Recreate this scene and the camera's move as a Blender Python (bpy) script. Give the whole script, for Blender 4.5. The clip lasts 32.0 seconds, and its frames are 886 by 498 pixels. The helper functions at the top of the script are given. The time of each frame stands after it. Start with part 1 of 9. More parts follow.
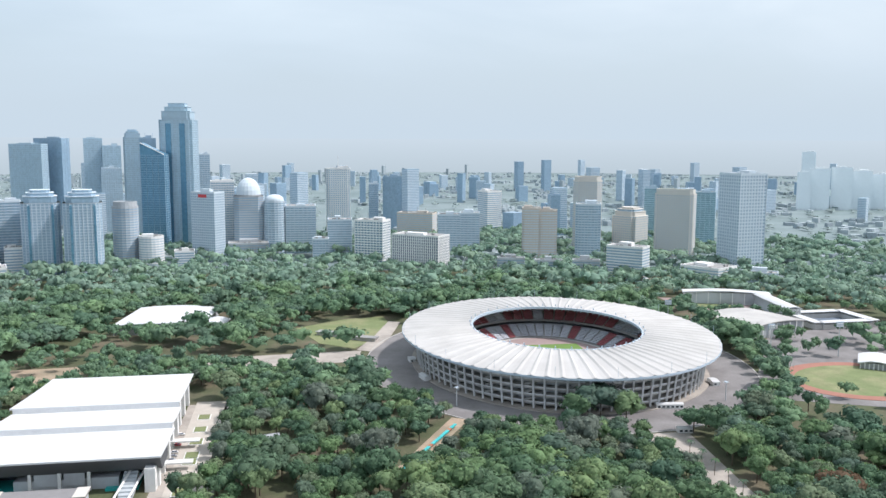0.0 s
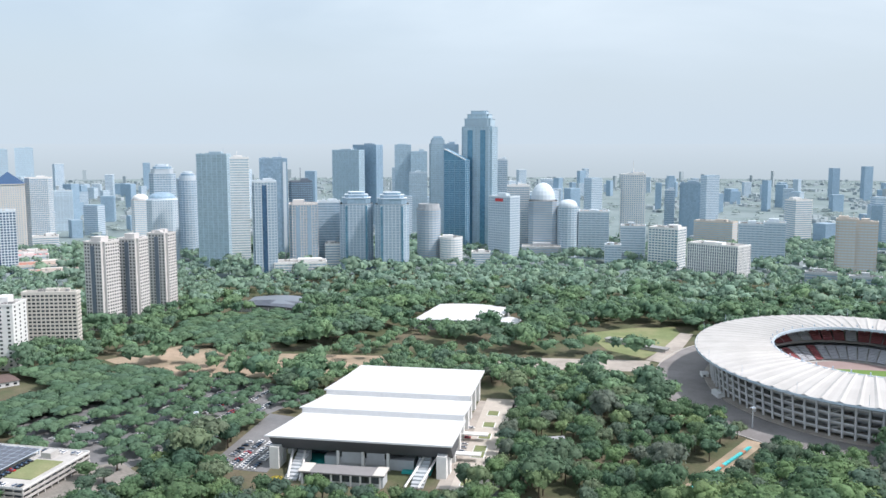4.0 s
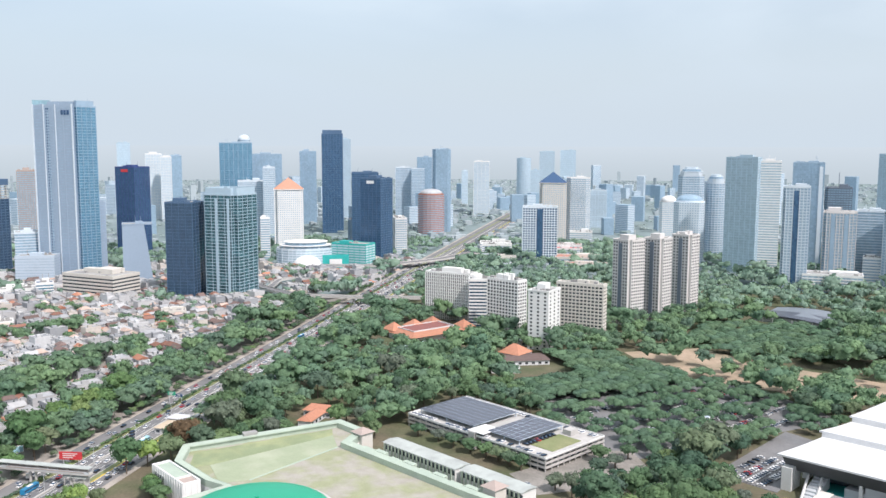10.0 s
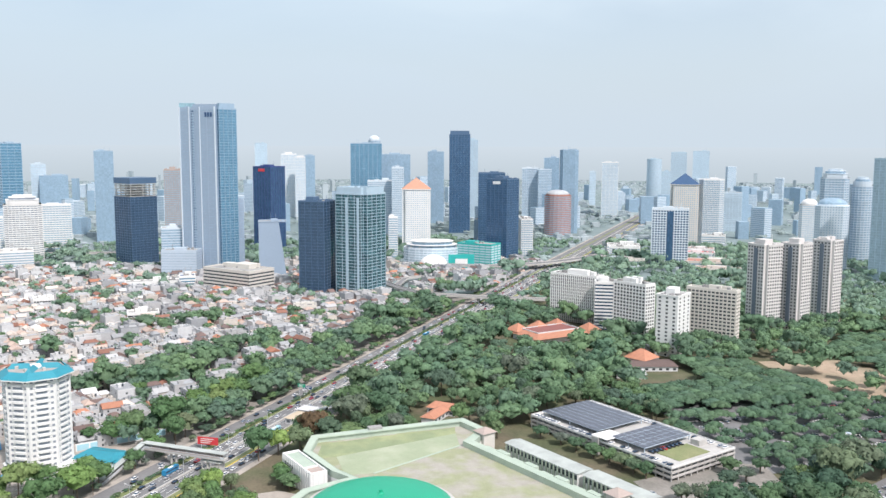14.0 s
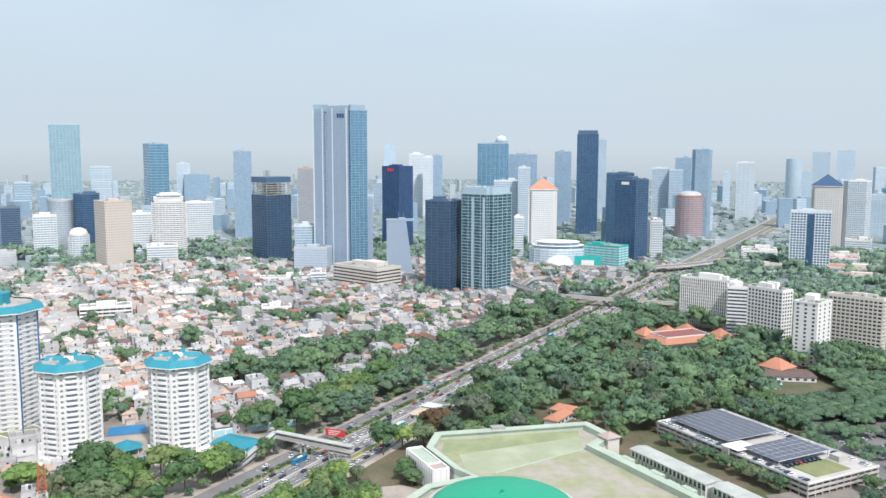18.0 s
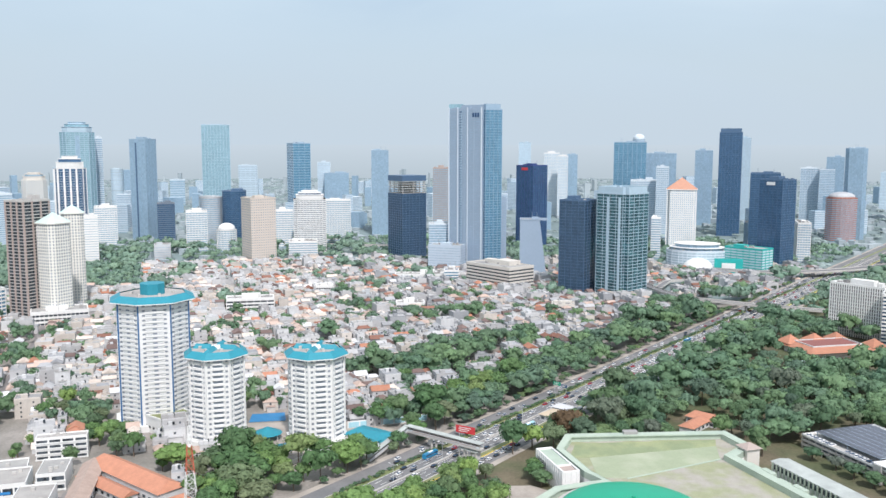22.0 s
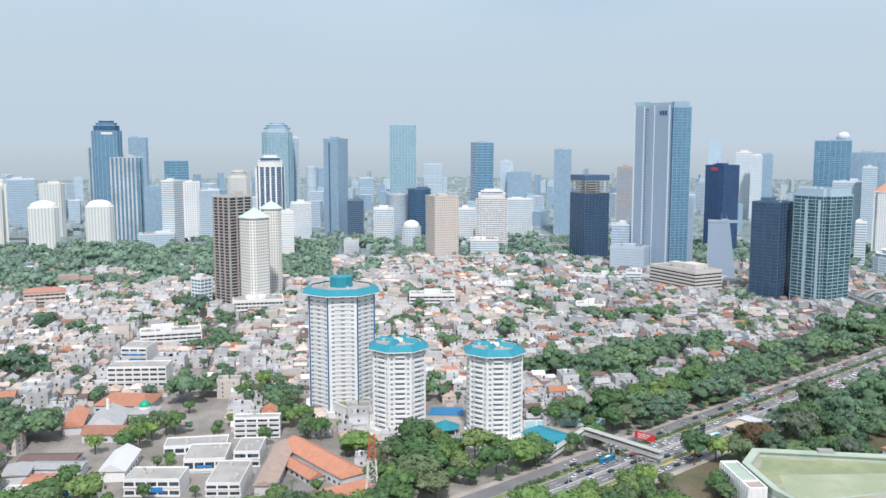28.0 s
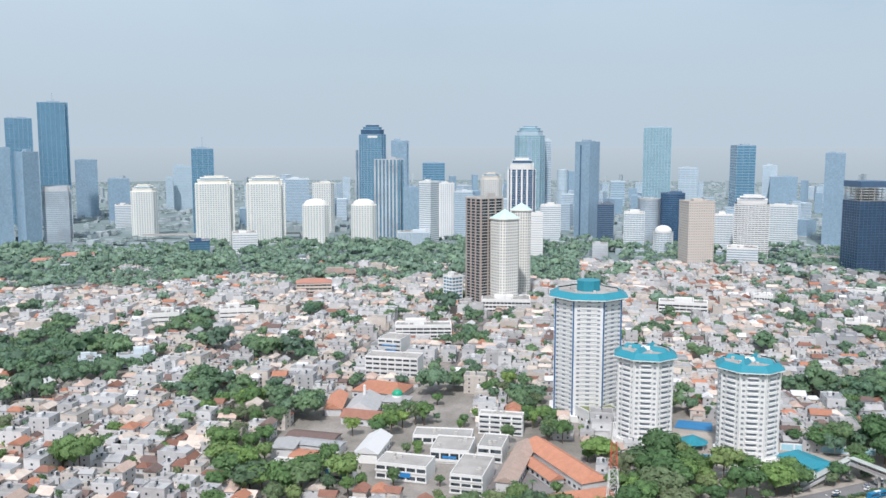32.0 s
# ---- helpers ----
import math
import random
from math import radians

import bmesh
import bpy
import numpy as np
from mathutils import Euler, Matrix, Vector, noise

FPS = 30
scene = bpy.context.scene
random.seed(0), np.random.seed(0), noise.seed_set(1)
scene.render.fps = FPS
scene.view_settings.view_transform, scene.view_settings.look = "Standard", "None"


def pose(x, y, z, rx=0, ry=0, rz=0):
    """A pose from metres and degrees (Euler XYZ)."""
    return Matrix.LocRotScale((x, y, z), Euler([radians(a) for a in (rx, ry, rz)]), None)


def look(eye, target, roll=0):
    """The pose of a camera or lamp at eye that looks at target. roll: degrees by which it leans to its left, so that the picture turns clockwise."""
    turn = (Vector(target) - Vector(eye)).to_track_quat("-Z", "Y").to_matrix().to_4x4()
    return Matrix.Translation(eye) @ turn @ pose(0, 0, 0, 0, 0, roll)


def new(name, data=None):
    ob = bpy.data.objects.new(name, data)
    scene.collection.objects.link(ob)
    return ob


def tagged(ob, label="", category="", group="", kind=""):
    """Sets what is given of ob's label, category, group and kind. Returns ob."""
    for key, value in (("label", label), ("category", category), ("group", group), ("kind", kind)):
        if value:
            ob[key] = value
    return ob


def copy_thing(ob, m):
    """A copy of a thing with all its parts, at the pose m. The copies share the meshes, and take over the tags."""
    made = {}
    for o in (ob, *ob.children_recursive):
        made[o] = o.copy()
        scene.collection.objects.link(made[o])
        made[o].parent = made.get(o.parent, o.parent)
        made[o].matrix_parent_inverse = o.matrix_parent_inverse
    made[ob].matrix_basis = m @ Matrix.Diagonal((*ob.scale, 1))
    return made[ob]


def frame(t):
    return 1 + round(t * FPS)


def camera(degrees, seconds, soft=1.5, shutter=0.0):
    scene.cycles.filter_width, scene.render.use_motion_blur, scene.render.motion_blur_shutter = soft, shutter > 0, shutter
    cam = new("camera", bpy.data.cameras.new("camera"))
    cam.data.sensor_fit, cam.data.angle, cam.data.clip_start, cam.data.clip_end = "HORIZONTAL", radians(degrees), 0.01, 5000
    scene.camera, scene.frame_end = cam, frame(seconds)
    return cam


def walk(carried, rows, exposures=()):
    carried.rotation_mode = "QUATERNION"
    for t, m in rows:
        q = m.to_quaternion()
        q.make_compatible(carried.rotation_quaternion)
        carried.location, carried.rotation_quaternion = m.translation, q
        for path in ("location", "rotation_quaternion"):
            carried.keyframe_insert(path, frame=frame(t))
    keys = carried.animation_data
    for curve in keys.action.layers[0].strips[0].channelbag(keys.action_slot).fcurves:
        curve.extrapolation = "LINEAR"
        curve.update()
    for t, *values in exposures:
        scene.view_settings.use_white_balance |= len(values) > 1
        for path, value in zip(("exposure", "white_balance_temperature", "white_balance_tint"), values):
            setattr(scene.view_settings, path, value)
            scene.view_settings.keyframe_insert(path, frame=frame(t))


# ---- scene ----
H = 175.0

cam = camera(54.18, 32.0)
walk(cam, [
    (0.0, pose(0, 0, H, 82.891, -0.222, 5.932)),
    (0.5, pose(0, 0, H, 82.968, -0.039, 5.977)),
    (1.0, pose(0, 0, H, 83.039, -0.010, 10.445)),
    (1.5, pose(0, 0, H, 83.118, -0.034, 16.658)),
    (2.0, pose(0, 0, H, 83.147, -0.018, 18.532)),
    (2.5, pose(0, 0, H, 83.158, -0.011, 20.460)),
    (4.5, pose(0, 0, H, 83.216, -0.002, 26.588)),
    (5.0, pose(0, 0, H, 83.213, -0.007, 28.163)),
    (5.5, pose(0, 0, H, 83.227, -0.032, 29.725)),
    (6.0, pose(0, 0, H, 83.227, -0.025, 31.234)),
    (6.5, pose(0, 0, H, 83.246, -0.043, 32.720)),
    (7.0, pose(0, 0, H, 83.278, 0.001, 37.511)),
    (7.5, pose(0, 0, H, 83.309, 0.018, 42.997)),
    (8.0, pose(0, 0, H, 83.326, -0.039, 48.226)),
    (8.5, pose(0, 0, H, 83.343, -0.080, 52.899)),
    (9.0, pose(0, 0, H, 83.363, -0.132, 56.660)),
    (9.5, pose(0, 0, H, 83.354, -0.178, 57.912)),
    (10.0, pose(0, 0, H, 83.353, -0.166, 59.038)),
    (10.5, pose(0, 0, H, 83.367, -0.197, 60.103)),
    (11.0, pose(0, 0, H, 83.370, -0.214, 61.141)),
    (11.5, pose(0, 0, H, 83.371, -0.228, 62.210)),
    (12.0, pose(0, 0, H, 83.357, -0.238, 63.293)),
    (12.5, pose(0, 0, H, 83.352, -0.212, 64.333)),
    (13.0, pose(0, 0, H, 83.351, -0.223, 65.362)),
    (13.5, pose(0, 0, H, 83.355, -0.239, 66.371)),
    (14.0, pose(0, 0, H, 83.364, -0.209, 67.382)),
    (14.5, pose(0, 0, H, 83.359, -0.190, 68.377)),
    (16.5, pose(0, 0, H, 83.372, -0.153, 72.476)),
    (17.0, pose(0, 0, H, 83.363, -0.161, 73.600)),
    (17.5, pose(0, 0, H, 83.351, -0.152, 74.649)),
    (18.0, pose(0, 0, H, 83.339, -0.124, 75.706)),
    (18.5, pose(0, 0, H, 83.325, -0.092, 76.768)),
    (19.0, pose(0, 0, H, 83.312, -0.100, 77.883)),
    (19.5, pose(0, 0, H, 83.300, -0.075, 79.000)),
    (20.0, pose(0, 0, H, 83.292, -0.076, 80.132)),
    (20.5, pose(0, 0, H, 83.276, -0.065, 81.258)),
    (21.0, pose(0, 0, H, 83.270, -0.063, 82.373)),
    (21.5, pose(0, 0, H, 83.262, -0.045, 83.472)),
    (22.0, pose(0, 0, H, 83.259, -0.058, 84.540)),
    (22.5, pose(0, 0, H, 83.246, -0.033, 85.578)),
    (23.0, pose(0, 0, H, 83.239, -0.028, 86.587)),
    (23.5, pose(0, 0, H, 83.241, -0.030, 87.597)),
    (24.0, pose(0, 0, H, 83.229, -0.013, 88.605)),
    (24.5, pose(0, 0, H, 83.203, 0.022, 89.533)),
    (25.0, pose(0, 0, H, 83.195, 0.024, 90.442)),
    (25.5, pose(0, 0, H, 83.185, 0.011, 91.245)),
    (27.5, pose(0, 0, H, 83.173, 0.019, 95.206)),
    (28.0, pose(0, 0, H, 83.202, 0.014, 96.519)),
    (28.5, pose(0, 0, H, 83.226, 0.016, 98.745)),
    (29.0, pose(0, 0, H, 83.256, -0.017, 101.460)),
    (29.5, pose(0, 0, H, 83.290, -0.065, 104.055)),
    (30.0, pose(0, 0, H, 83.293, -0.041, 105.631)),
    (30.5, pose(0, 0, H, 83.313, -0.031, 107.435)),
    (31.0, pose(0, 0, H, 83.351, -0.043, 109.269)),
    (31.5, pose(0, 0, H, 83.367, -0.053, 111.113)),
    (32.0, pose(0, 0, H, 83.385, -0.056, 112.951)),
], [(0.0, 0.22, 6450, 15), (5.0, 0.26, 6550, 16), (10.0, 0.27, 6680, 17), (14.0, 0.27, 6680, 16), (20.0, 0.18, 6580, 15), (26.0, 0.1, 6450, 15), (32.0, -0.02, 6450, 15)])


# ---- light ----
SUN_YAW, SUN_UP = -80.0, 52.0
world = bpy.data.worlds.new("sky")
scene.world = world
world.use_nodes = True
wn, wl = world.node_tree.nodes, world.node_tree.links
sky = wn.new("ShaderNodeTexSky")
sky.sky_type, sky.sun_disc = "NISHITA", False
sky.sun_elevation, sky.sun_rotation = radians(SUN_UP), radians(-SUN_YAW)
sky.air_density, sky.dust_density, sky.ozone_density, sky.altitude = 1.1, 1.2, 1.5, 0
veil = wn.new("ShaderNodeMix")
veil.data_type = "RGBA"
cloud = wn.new("ShaderNodeTexNoise")
cloud.inputs["Scale"].default_value, cloud.inputs["Detail"].default_value = 2.2, 6
cloud.inputs["Distortion"].default_value = 0.4
squash = wn.new("ShaderNodeMapping")
squash.inputs["Scale"].default_value = (1, 1, 3.2)
coord = wn.new("ShaderNodeTexCoord")
ramp = wn.new("ShaderNodeMapRange")
ramp.inputs["From Min"].default_value, ramp.inputs["From Max"].default_value = 0.40, 0.62
ramp.inputs["To Min"].default_value, ramp.inputs["To Max"].default_value = 0.58, 1.0
wl.new(coord.outputs["Generated"], squash.inputs["Vector"])
wl.new(squash.outputs["Vector"], cloud.inputs["Vector"])
wl.new(cloud.outputs["Fac"], ramp.inputs["Value"])
wl.new(ramp.outputs["Result"], veil.inputs[0])
wl.new(sky.outputs[0], veil.inputs[6])
glow = wn.new("ShaderNodeMix")
glow.data_type = "RGBA"
glow.inputs[6].default_value, glow.inputs[7].default_value = (4.6, 6.05, 7.0, 1), (7.6, 8.4, 8.7, 1)
toward = wn.new("ShaderNodeVectorMath")
toward.operation = "DOT_PRODUCT"
toward.inputs[1].default_value = (-math.sin(radians(SUN_YAW)) * math.cos(radians(SUN_UP)), math.cos(radians(SUN_YAW)) * math.cos(radians(SUN_UP)), math.sin(radians(SUN_UP)))
spread = wn.new("ShaderNodeMapRange")
spread.inputs["From Min"].default_value, spread.inputs["From Max"].default_value = -0.55, 0.85
wl.new(coord.outputs["Generated"], toward.inputs[0])
wl.new(toward.outputs["Value"], spread.inputs["Value"])
wl.new(spread.outputs["Result"], glow.inputs[0])
wl.new(glow.outputs[2], veil.inputs[7])
low = wn.new("ShaderNodeMix")
low.data_type = "RGBA"
low.inputs[6].default_value = (4.5, 5.5, 6.15, 1)
height, part_z = wn.new("ShaderNodeMapRange"), wn.new("ShaderNodeSeparateXYZ")
height.interpolation_type = "SMOOTHSTEP"
height.inputs["From Min"].default_value, height.inputs["From Max"].default_value = 0.0, 0.22
wl.new(coord.outputs["Generated"], part_z.inputs[0])
wl.new(part_z.outputs["Z"], height.inputs["Value"])
wl.new(height.outputs["Result"], low.inputs[0])
wl.new(veil.outputs[2], low.inputs[7])
wl.new(low.outputs[2], wn["Background"].inputs["Color"])
wn["Background"].inputs["Strength"].default_value = 0.112

sun = new("sun", bpy.data.lights.new("sun", "SUN"))
sun.data.energy, sun.data.angle, sun.data.color = 3.4, radians(3.0), (1.0, 0.97, 0.93)
sun_dir = Vector((-math.sin(radians(SUN_YAW)) * math.cos(radians(SUN_UP)), math.cos(radians(SUN_YAW)) * math.cos(radians(SUN_UP)), math.sin(radians(SUN_UP))))
sun.matrix_world = look(sun_dir * 900, (0, 0, 0))

# ---- materials ----
MATS = {}


def mat(name, col, rough=0.8, metal=0.0, vary=0.12, size=6.0, spread=0.0, bump=0.0, stain=None, snap=None, panes=0.0, spec=0.5, tilt=0.0):
    """A surface with blotches at two sizes, a tint of its own for each object, and, on glass, panes that differ a little."""
    m = bpy.data.materials.new(name)
    m.use_nodes = True
    n, l = m.node_tree.nodes, m.node_tree.links
    b = n["Principled BSDF"]
    b.inputs["Roughness"].default_value, b.inputs["Metallic"].default_value = rough, metal
    b.inputs["Specular IOR Level"].default_value = spec
    tc = n.new("ShaderNodeTexCoord")
    big, fine = n.new("ShaderNodeTexNoise"), n.new("ShaderNodeTexNoise")
    big.inputs["Scale"].default_value, fine.inputs["Scale"].default_value = 1 / size, 7 / size
    big.inputs["Detail"].default_value, fine.inputs["Detail"].default_value = 4, 4
    l.new(tc.outputs["Object"], big.inputs["Vector"])
    l.new(tc.outputs["Object"], fine.inputs["Vector"])
    add = n.new("ShaderNodeMath")
    add.operation = "ADD"
    l.new(big.outputs["Fac"], add.inputs[0])
    l.new(fine.outputs["Fac"], add.inputs[1])
    val = n.new("ShaderNodeMapRange")
    val.inputs["From Min"].default_value, val.inputs["From Max"].default_value = 0.6, 1.4
    val.inputs["To Min"].default_value, val.inputs["To Max"].default_value = 1 - vary, 1 + vary
    l.new(add.outputs[0], val.inputs["Value"])
    last = val.outputs["Result"]

    def times(a, source, low, high):
        r = n.new("ShaderNodeMapRange")
        r.inputs["To Min"].default_value, r.inputs["To Max"].default_value = low, high
        l.new(source, r.inputs["Value"])
        x = n.new("ShaderNodeMath")
        x.operation = "MULTIPLY"
        l.new(a, x.inputs[0])
        l.new(r.outputs["Result"], x.inputs[1])
        return x.outputs[0]

    if spread:
        last = times(last, n.new("ShaderNodeObjectInfo").outputs["Random"], 1 - spread, 1 + spread)
        last = times(last, n.new("ShaderNodeNewGeometry").outputs["Random Per Island"], 1 - spread, 1 + spread)
    if panes:
        sn = n.new("ShaderNodeVectorMath")
        sn.operation = "SNAP"
        sn.inputs[1].default_value = snap or (3.0, 3.0, 3.6)
        shift = n.new("ShaderNodeVectorMath")
        shift.inputs[1].default_value = (0.37, 0.41, 0.2)
        l.new(tc.outputs["Object"], shift.inputs[0])
        l.new(shift.outputs[0], sn.inputs[0])
        wnz = n.new("ShaderNodeTexWhiteNoise")
        l.new(sn.outputs[0], wnz.inputs["Vector"])
        last = times(last, wnz.outputs["Value"], 1 - panes, 1 + panes)
        if tilt:
            mid, lean, turned, unit = (n.new("ShaderNodeVectorMath") for _ in range(4))
            mid.operation, lean.operation, turned.operation, unit.operation = "SUBTRACT", "SCALE", "ADD", "NORMALIZE"
            mid.inputs[1].default_value = (0.5, 0.5, 0.5)
            lean.inputs["Scale"].default_value = tilt
            l.new(wnz.outputs["Color"], mid.inputs[0])
            l.new(mid.outputs[0], lean.inputs[0])
            l.new(lean.outputs[0], turned.inputs[0])
            l.new(n.new("ShaderNodeNewGeometry").outputs["Normal"], turned.inputs[1])
            l.new(turned.outputs[0], unit.inputs[0])
            l.new(unit.outputs[0], b.inputs["Normal"])
    mul = n.new("ShaderNodeVectorMath")
    mul.operation = "SCALE"
    rgb = n.new("ShaderNodeRGB")
    rgb.outputs[0].default_value = (*col, 1)
    src = rgb.outputs[0]
    if stain:
        mx = n.new("ShaderNodeMix")
        mx.data_type = "RGBA"
        mx.inputs[7].default_value = (*stain, 1)
        wide = n.new("ShaderNodeTexNoise")
        wide.inputs["Scale"].default_value, wide.inputs["Detail"].default_value = 0.35 / size, 5
        l.new(tc.outputs["Object"], wide.inputs["Vector"])
        r = n.new("ShaderNodeMapRange")
        r.inputs["From Min"].default_value, r.inputs["From Max"].default_value = 0.42, 0.62
        l.new(wide.outputs["Fac"], r.inputs["Value"])
        l.new(r.outputs["Result"], mx.inputs[0])
        l.new(src, mx.inputs[6])
        src = mx.outputs[2]
    l.new(src, mul.inputs[0])
    l.new(last, mul.inputs["Scale"])
    l.new(mul.outputs[0], b.inputs["Base Color"])
    if bump:
        bp = n.new("ShaderNodeBump")
        bp.inputs["Strength"].default_value, bp.inputs["Distance"].default_value = 0.6, bump
        l.new(fine.outputs["Fac"], bp.inputs["Height"])
        l.new(bp.outputs[0], b.inputs["Normal"])
    MATS[name] = m
    return m


# plaster, concrete and cladding
mat("white_wall", (0.78, 0.785, 0.78), 0.8, vary=0.07, size=14, stain=(0.70, 0.71, 0.70))
mat("cream_wall", (0.62, 0.595, 0.55), 0.8, vary=0.05, size=14)
mat("stone_wall", (0.64, 0.62, 0.61), 0.8, vary=0.05, size=14)
mat("beige_wall", (0.61, 0.55, 0.49), 0.8, vary=0.05, size=14)
mat("brown_wall", (0.4, 0.33, 0.3), 0.8, vary=0.08, size=14)
mat("red_wall", (0.45, 0.22, 0.17), 0.8, vary=0.12, size=14)
mat("grey_wall", (0.53, 0.57, 0.6), 0.8, vary=0.05, size=14, stain=(0.36, 0.37, 0.39))
# Dark cladding lifted towards blue-grey for the haze over far towers.
mat("dark_wall", (0.15, 0.19, 0.24), 0.6, vary=0.06, size=14)
mat("steel_wall", (0.48, 0.57, 0.66), 0.5, vary=0.05, size=20)
mat("steel_pale", (0.38, 0.46, 0.545), 0.5, vary=0.04, size=20)
# These four hold distance haze in their colour, paler and bluer than plaster.
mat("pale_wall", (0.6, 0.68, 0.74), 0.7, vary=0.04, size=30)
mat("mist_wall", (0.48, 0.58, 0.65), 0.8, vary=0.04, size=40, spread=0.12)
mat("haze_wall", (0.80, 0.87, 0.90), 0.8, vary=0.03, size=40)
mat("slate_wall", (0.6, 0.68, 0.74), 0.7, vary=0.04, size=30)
# mullions and spandrels that run with their glass, haze tint included
mat("line_blue", (0.3, 0.42, 0.53), 0.4, vary=0.08, size=30)
mat("line_pale", (0.42, 0.55, 0.64), 0.4, vary=0.08, size=30)
mat("line_teal", (0.15, 0.29, 0.32), 0.4, vary=0.08, size=30)
mat("line_dark", (0.075, 0.14, 0.235), 0.4, vary=0.1, size=30)
# curtain walls; glass of far towers is lifted towards pale blue as haze
mat("navy_glass", (0.065, 0.14, 0.25), 0.16, 0.25, vary=0.1, size=25, panes=0.15, tilt=0.07)
mat("blue_glass", (0.14, 0.31, 0.44), 0.16, 0.3, vary=0.1, size=25, panes=0.12, tilt=0.07)
mat("teal_glass", (0.07, 0.165, 0.195), 0.14, 0.3, vary=0.3, size=12, panes=0.4, tilt=0.16)
mat("dark_glass", (0.06, 0.11, 0.18), 0.14, 0.2, vary=0.12, size=18, panes=0.15, tilt=0.1)
mat("window_glass", (0.06, 0.075, 0.09), 0.2, 0.1, vary=0.2, size=9, panes=0.5, snap=(1.5, 1.5, 3.1), tilt=0.06)
mat("shade_glass", (0.24, 0.28, 0.33), 0.3, vary=0.2, size=9, panes=0.3)
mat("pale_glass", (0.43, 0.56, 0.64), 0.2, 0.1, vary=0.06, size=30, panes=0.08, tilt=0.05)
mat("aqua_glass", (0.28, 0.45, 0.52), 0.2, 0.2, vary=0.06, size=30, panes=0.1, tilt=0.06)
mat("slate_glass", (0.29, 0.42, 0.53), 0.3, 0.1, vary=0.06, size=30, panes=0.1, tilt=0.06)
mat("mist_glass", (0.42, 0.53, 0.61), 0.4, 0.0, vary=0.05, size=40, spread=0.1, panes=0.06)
mat("cream_pale", (0.74, 0.735, 0.68), 0.8, vary=0.05, size=14)
mat("tile_pale", (0.50, 0.27, 0.19), 0.85, vary=0.1, size=4)
mat("cool_slab", (0.3, 0.39, 0.495), 0.5, vary=0.05, size=20)
# roofs
mat("roof_grey", (0.36, 0.36, 0.35), 0.9, vary=0.16, size=8, stain=(0.27, 0.27, 0.27))
mat("roof_pale", (0.4, 0.39, 0.375), 0.9, vary=0.14, size=6, stain=(0.31, 0.30, 0.29))
mat("roof_white", (0.66, 0.67, 0.68), 0.5, vary=0.03, size=20)
mat("roof_blue", (0.02, 0.25, 0.33), 0.5, vary=0.12, size=5, bump=0.03)
mat("roof_mint", (0.52, 0.70, 0.66), 0.6, vary=0.08, size=8)
mat("blue_paint", (0.035, 0.09, 0.19), 0.5, vary=0.1, size=4)
mat("stripe_blue", (0.05, 0.16, 0.34), 0.5, vary=0.1, size=4)
mat("navy_paint", (0.03, 0.06, 0.20), 0.5, vary=0.1, size=4)
mat("red_paint", (0.60, 0.05, 0.06), 0.5, vary=0.1, size=4)
mat("yellow_paint", (0.70, 0.50, 0.05), 0.5, vary=0.1, size=4)
mat("teal_paint", (0.02, 0.42, 0.40), 0.5, vary=0.1, size=6)
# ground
# Blue-grey base colour that holds some of the distance haze.
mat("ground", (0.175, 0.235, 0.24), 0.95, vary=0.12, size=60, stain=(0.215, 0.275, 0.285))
mat("asphalt", (0.165, 0.17, 0.178), 0.9, vary=0.15, size=9, stain=(0.205, 0.205, 0.21))
mat("paving", (0.42, 0.38, 0.34), 0.9, vary=0.15, size=7, stain=(0.33, 0.30, 0.27))
mat("bare_soil", (0.40, 0.31, 0.23), 0.95, vary=0.2, size=9, stain=(0.30, 0.25, 0.18))
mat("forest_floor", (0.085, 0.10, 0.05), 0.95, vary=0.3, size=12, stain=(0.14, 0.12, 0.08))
mat("lawn", (0.175, 0.215, 0.095), 0.95, vary=0.2, size=8, stain=(0.24, 0.25, 0.13))
mat("yard", (0.30, 0.28, 0.26), 0.95, vary=0.25, size=11, stain=(0.22, 0.21, 0.19))
mat("concrete", (0.50, 0.49, 0.47), 0.85, vary=0.12, size=10, stain=(0.42, 0.41, 0.40))
mat("line_paint", (0.75, 0.75, 0.72), 0.7, vary=0.1, size=3)
mat("water", (0.03, 0.22, 0.32), 0.08, vary=0.15, size=4)


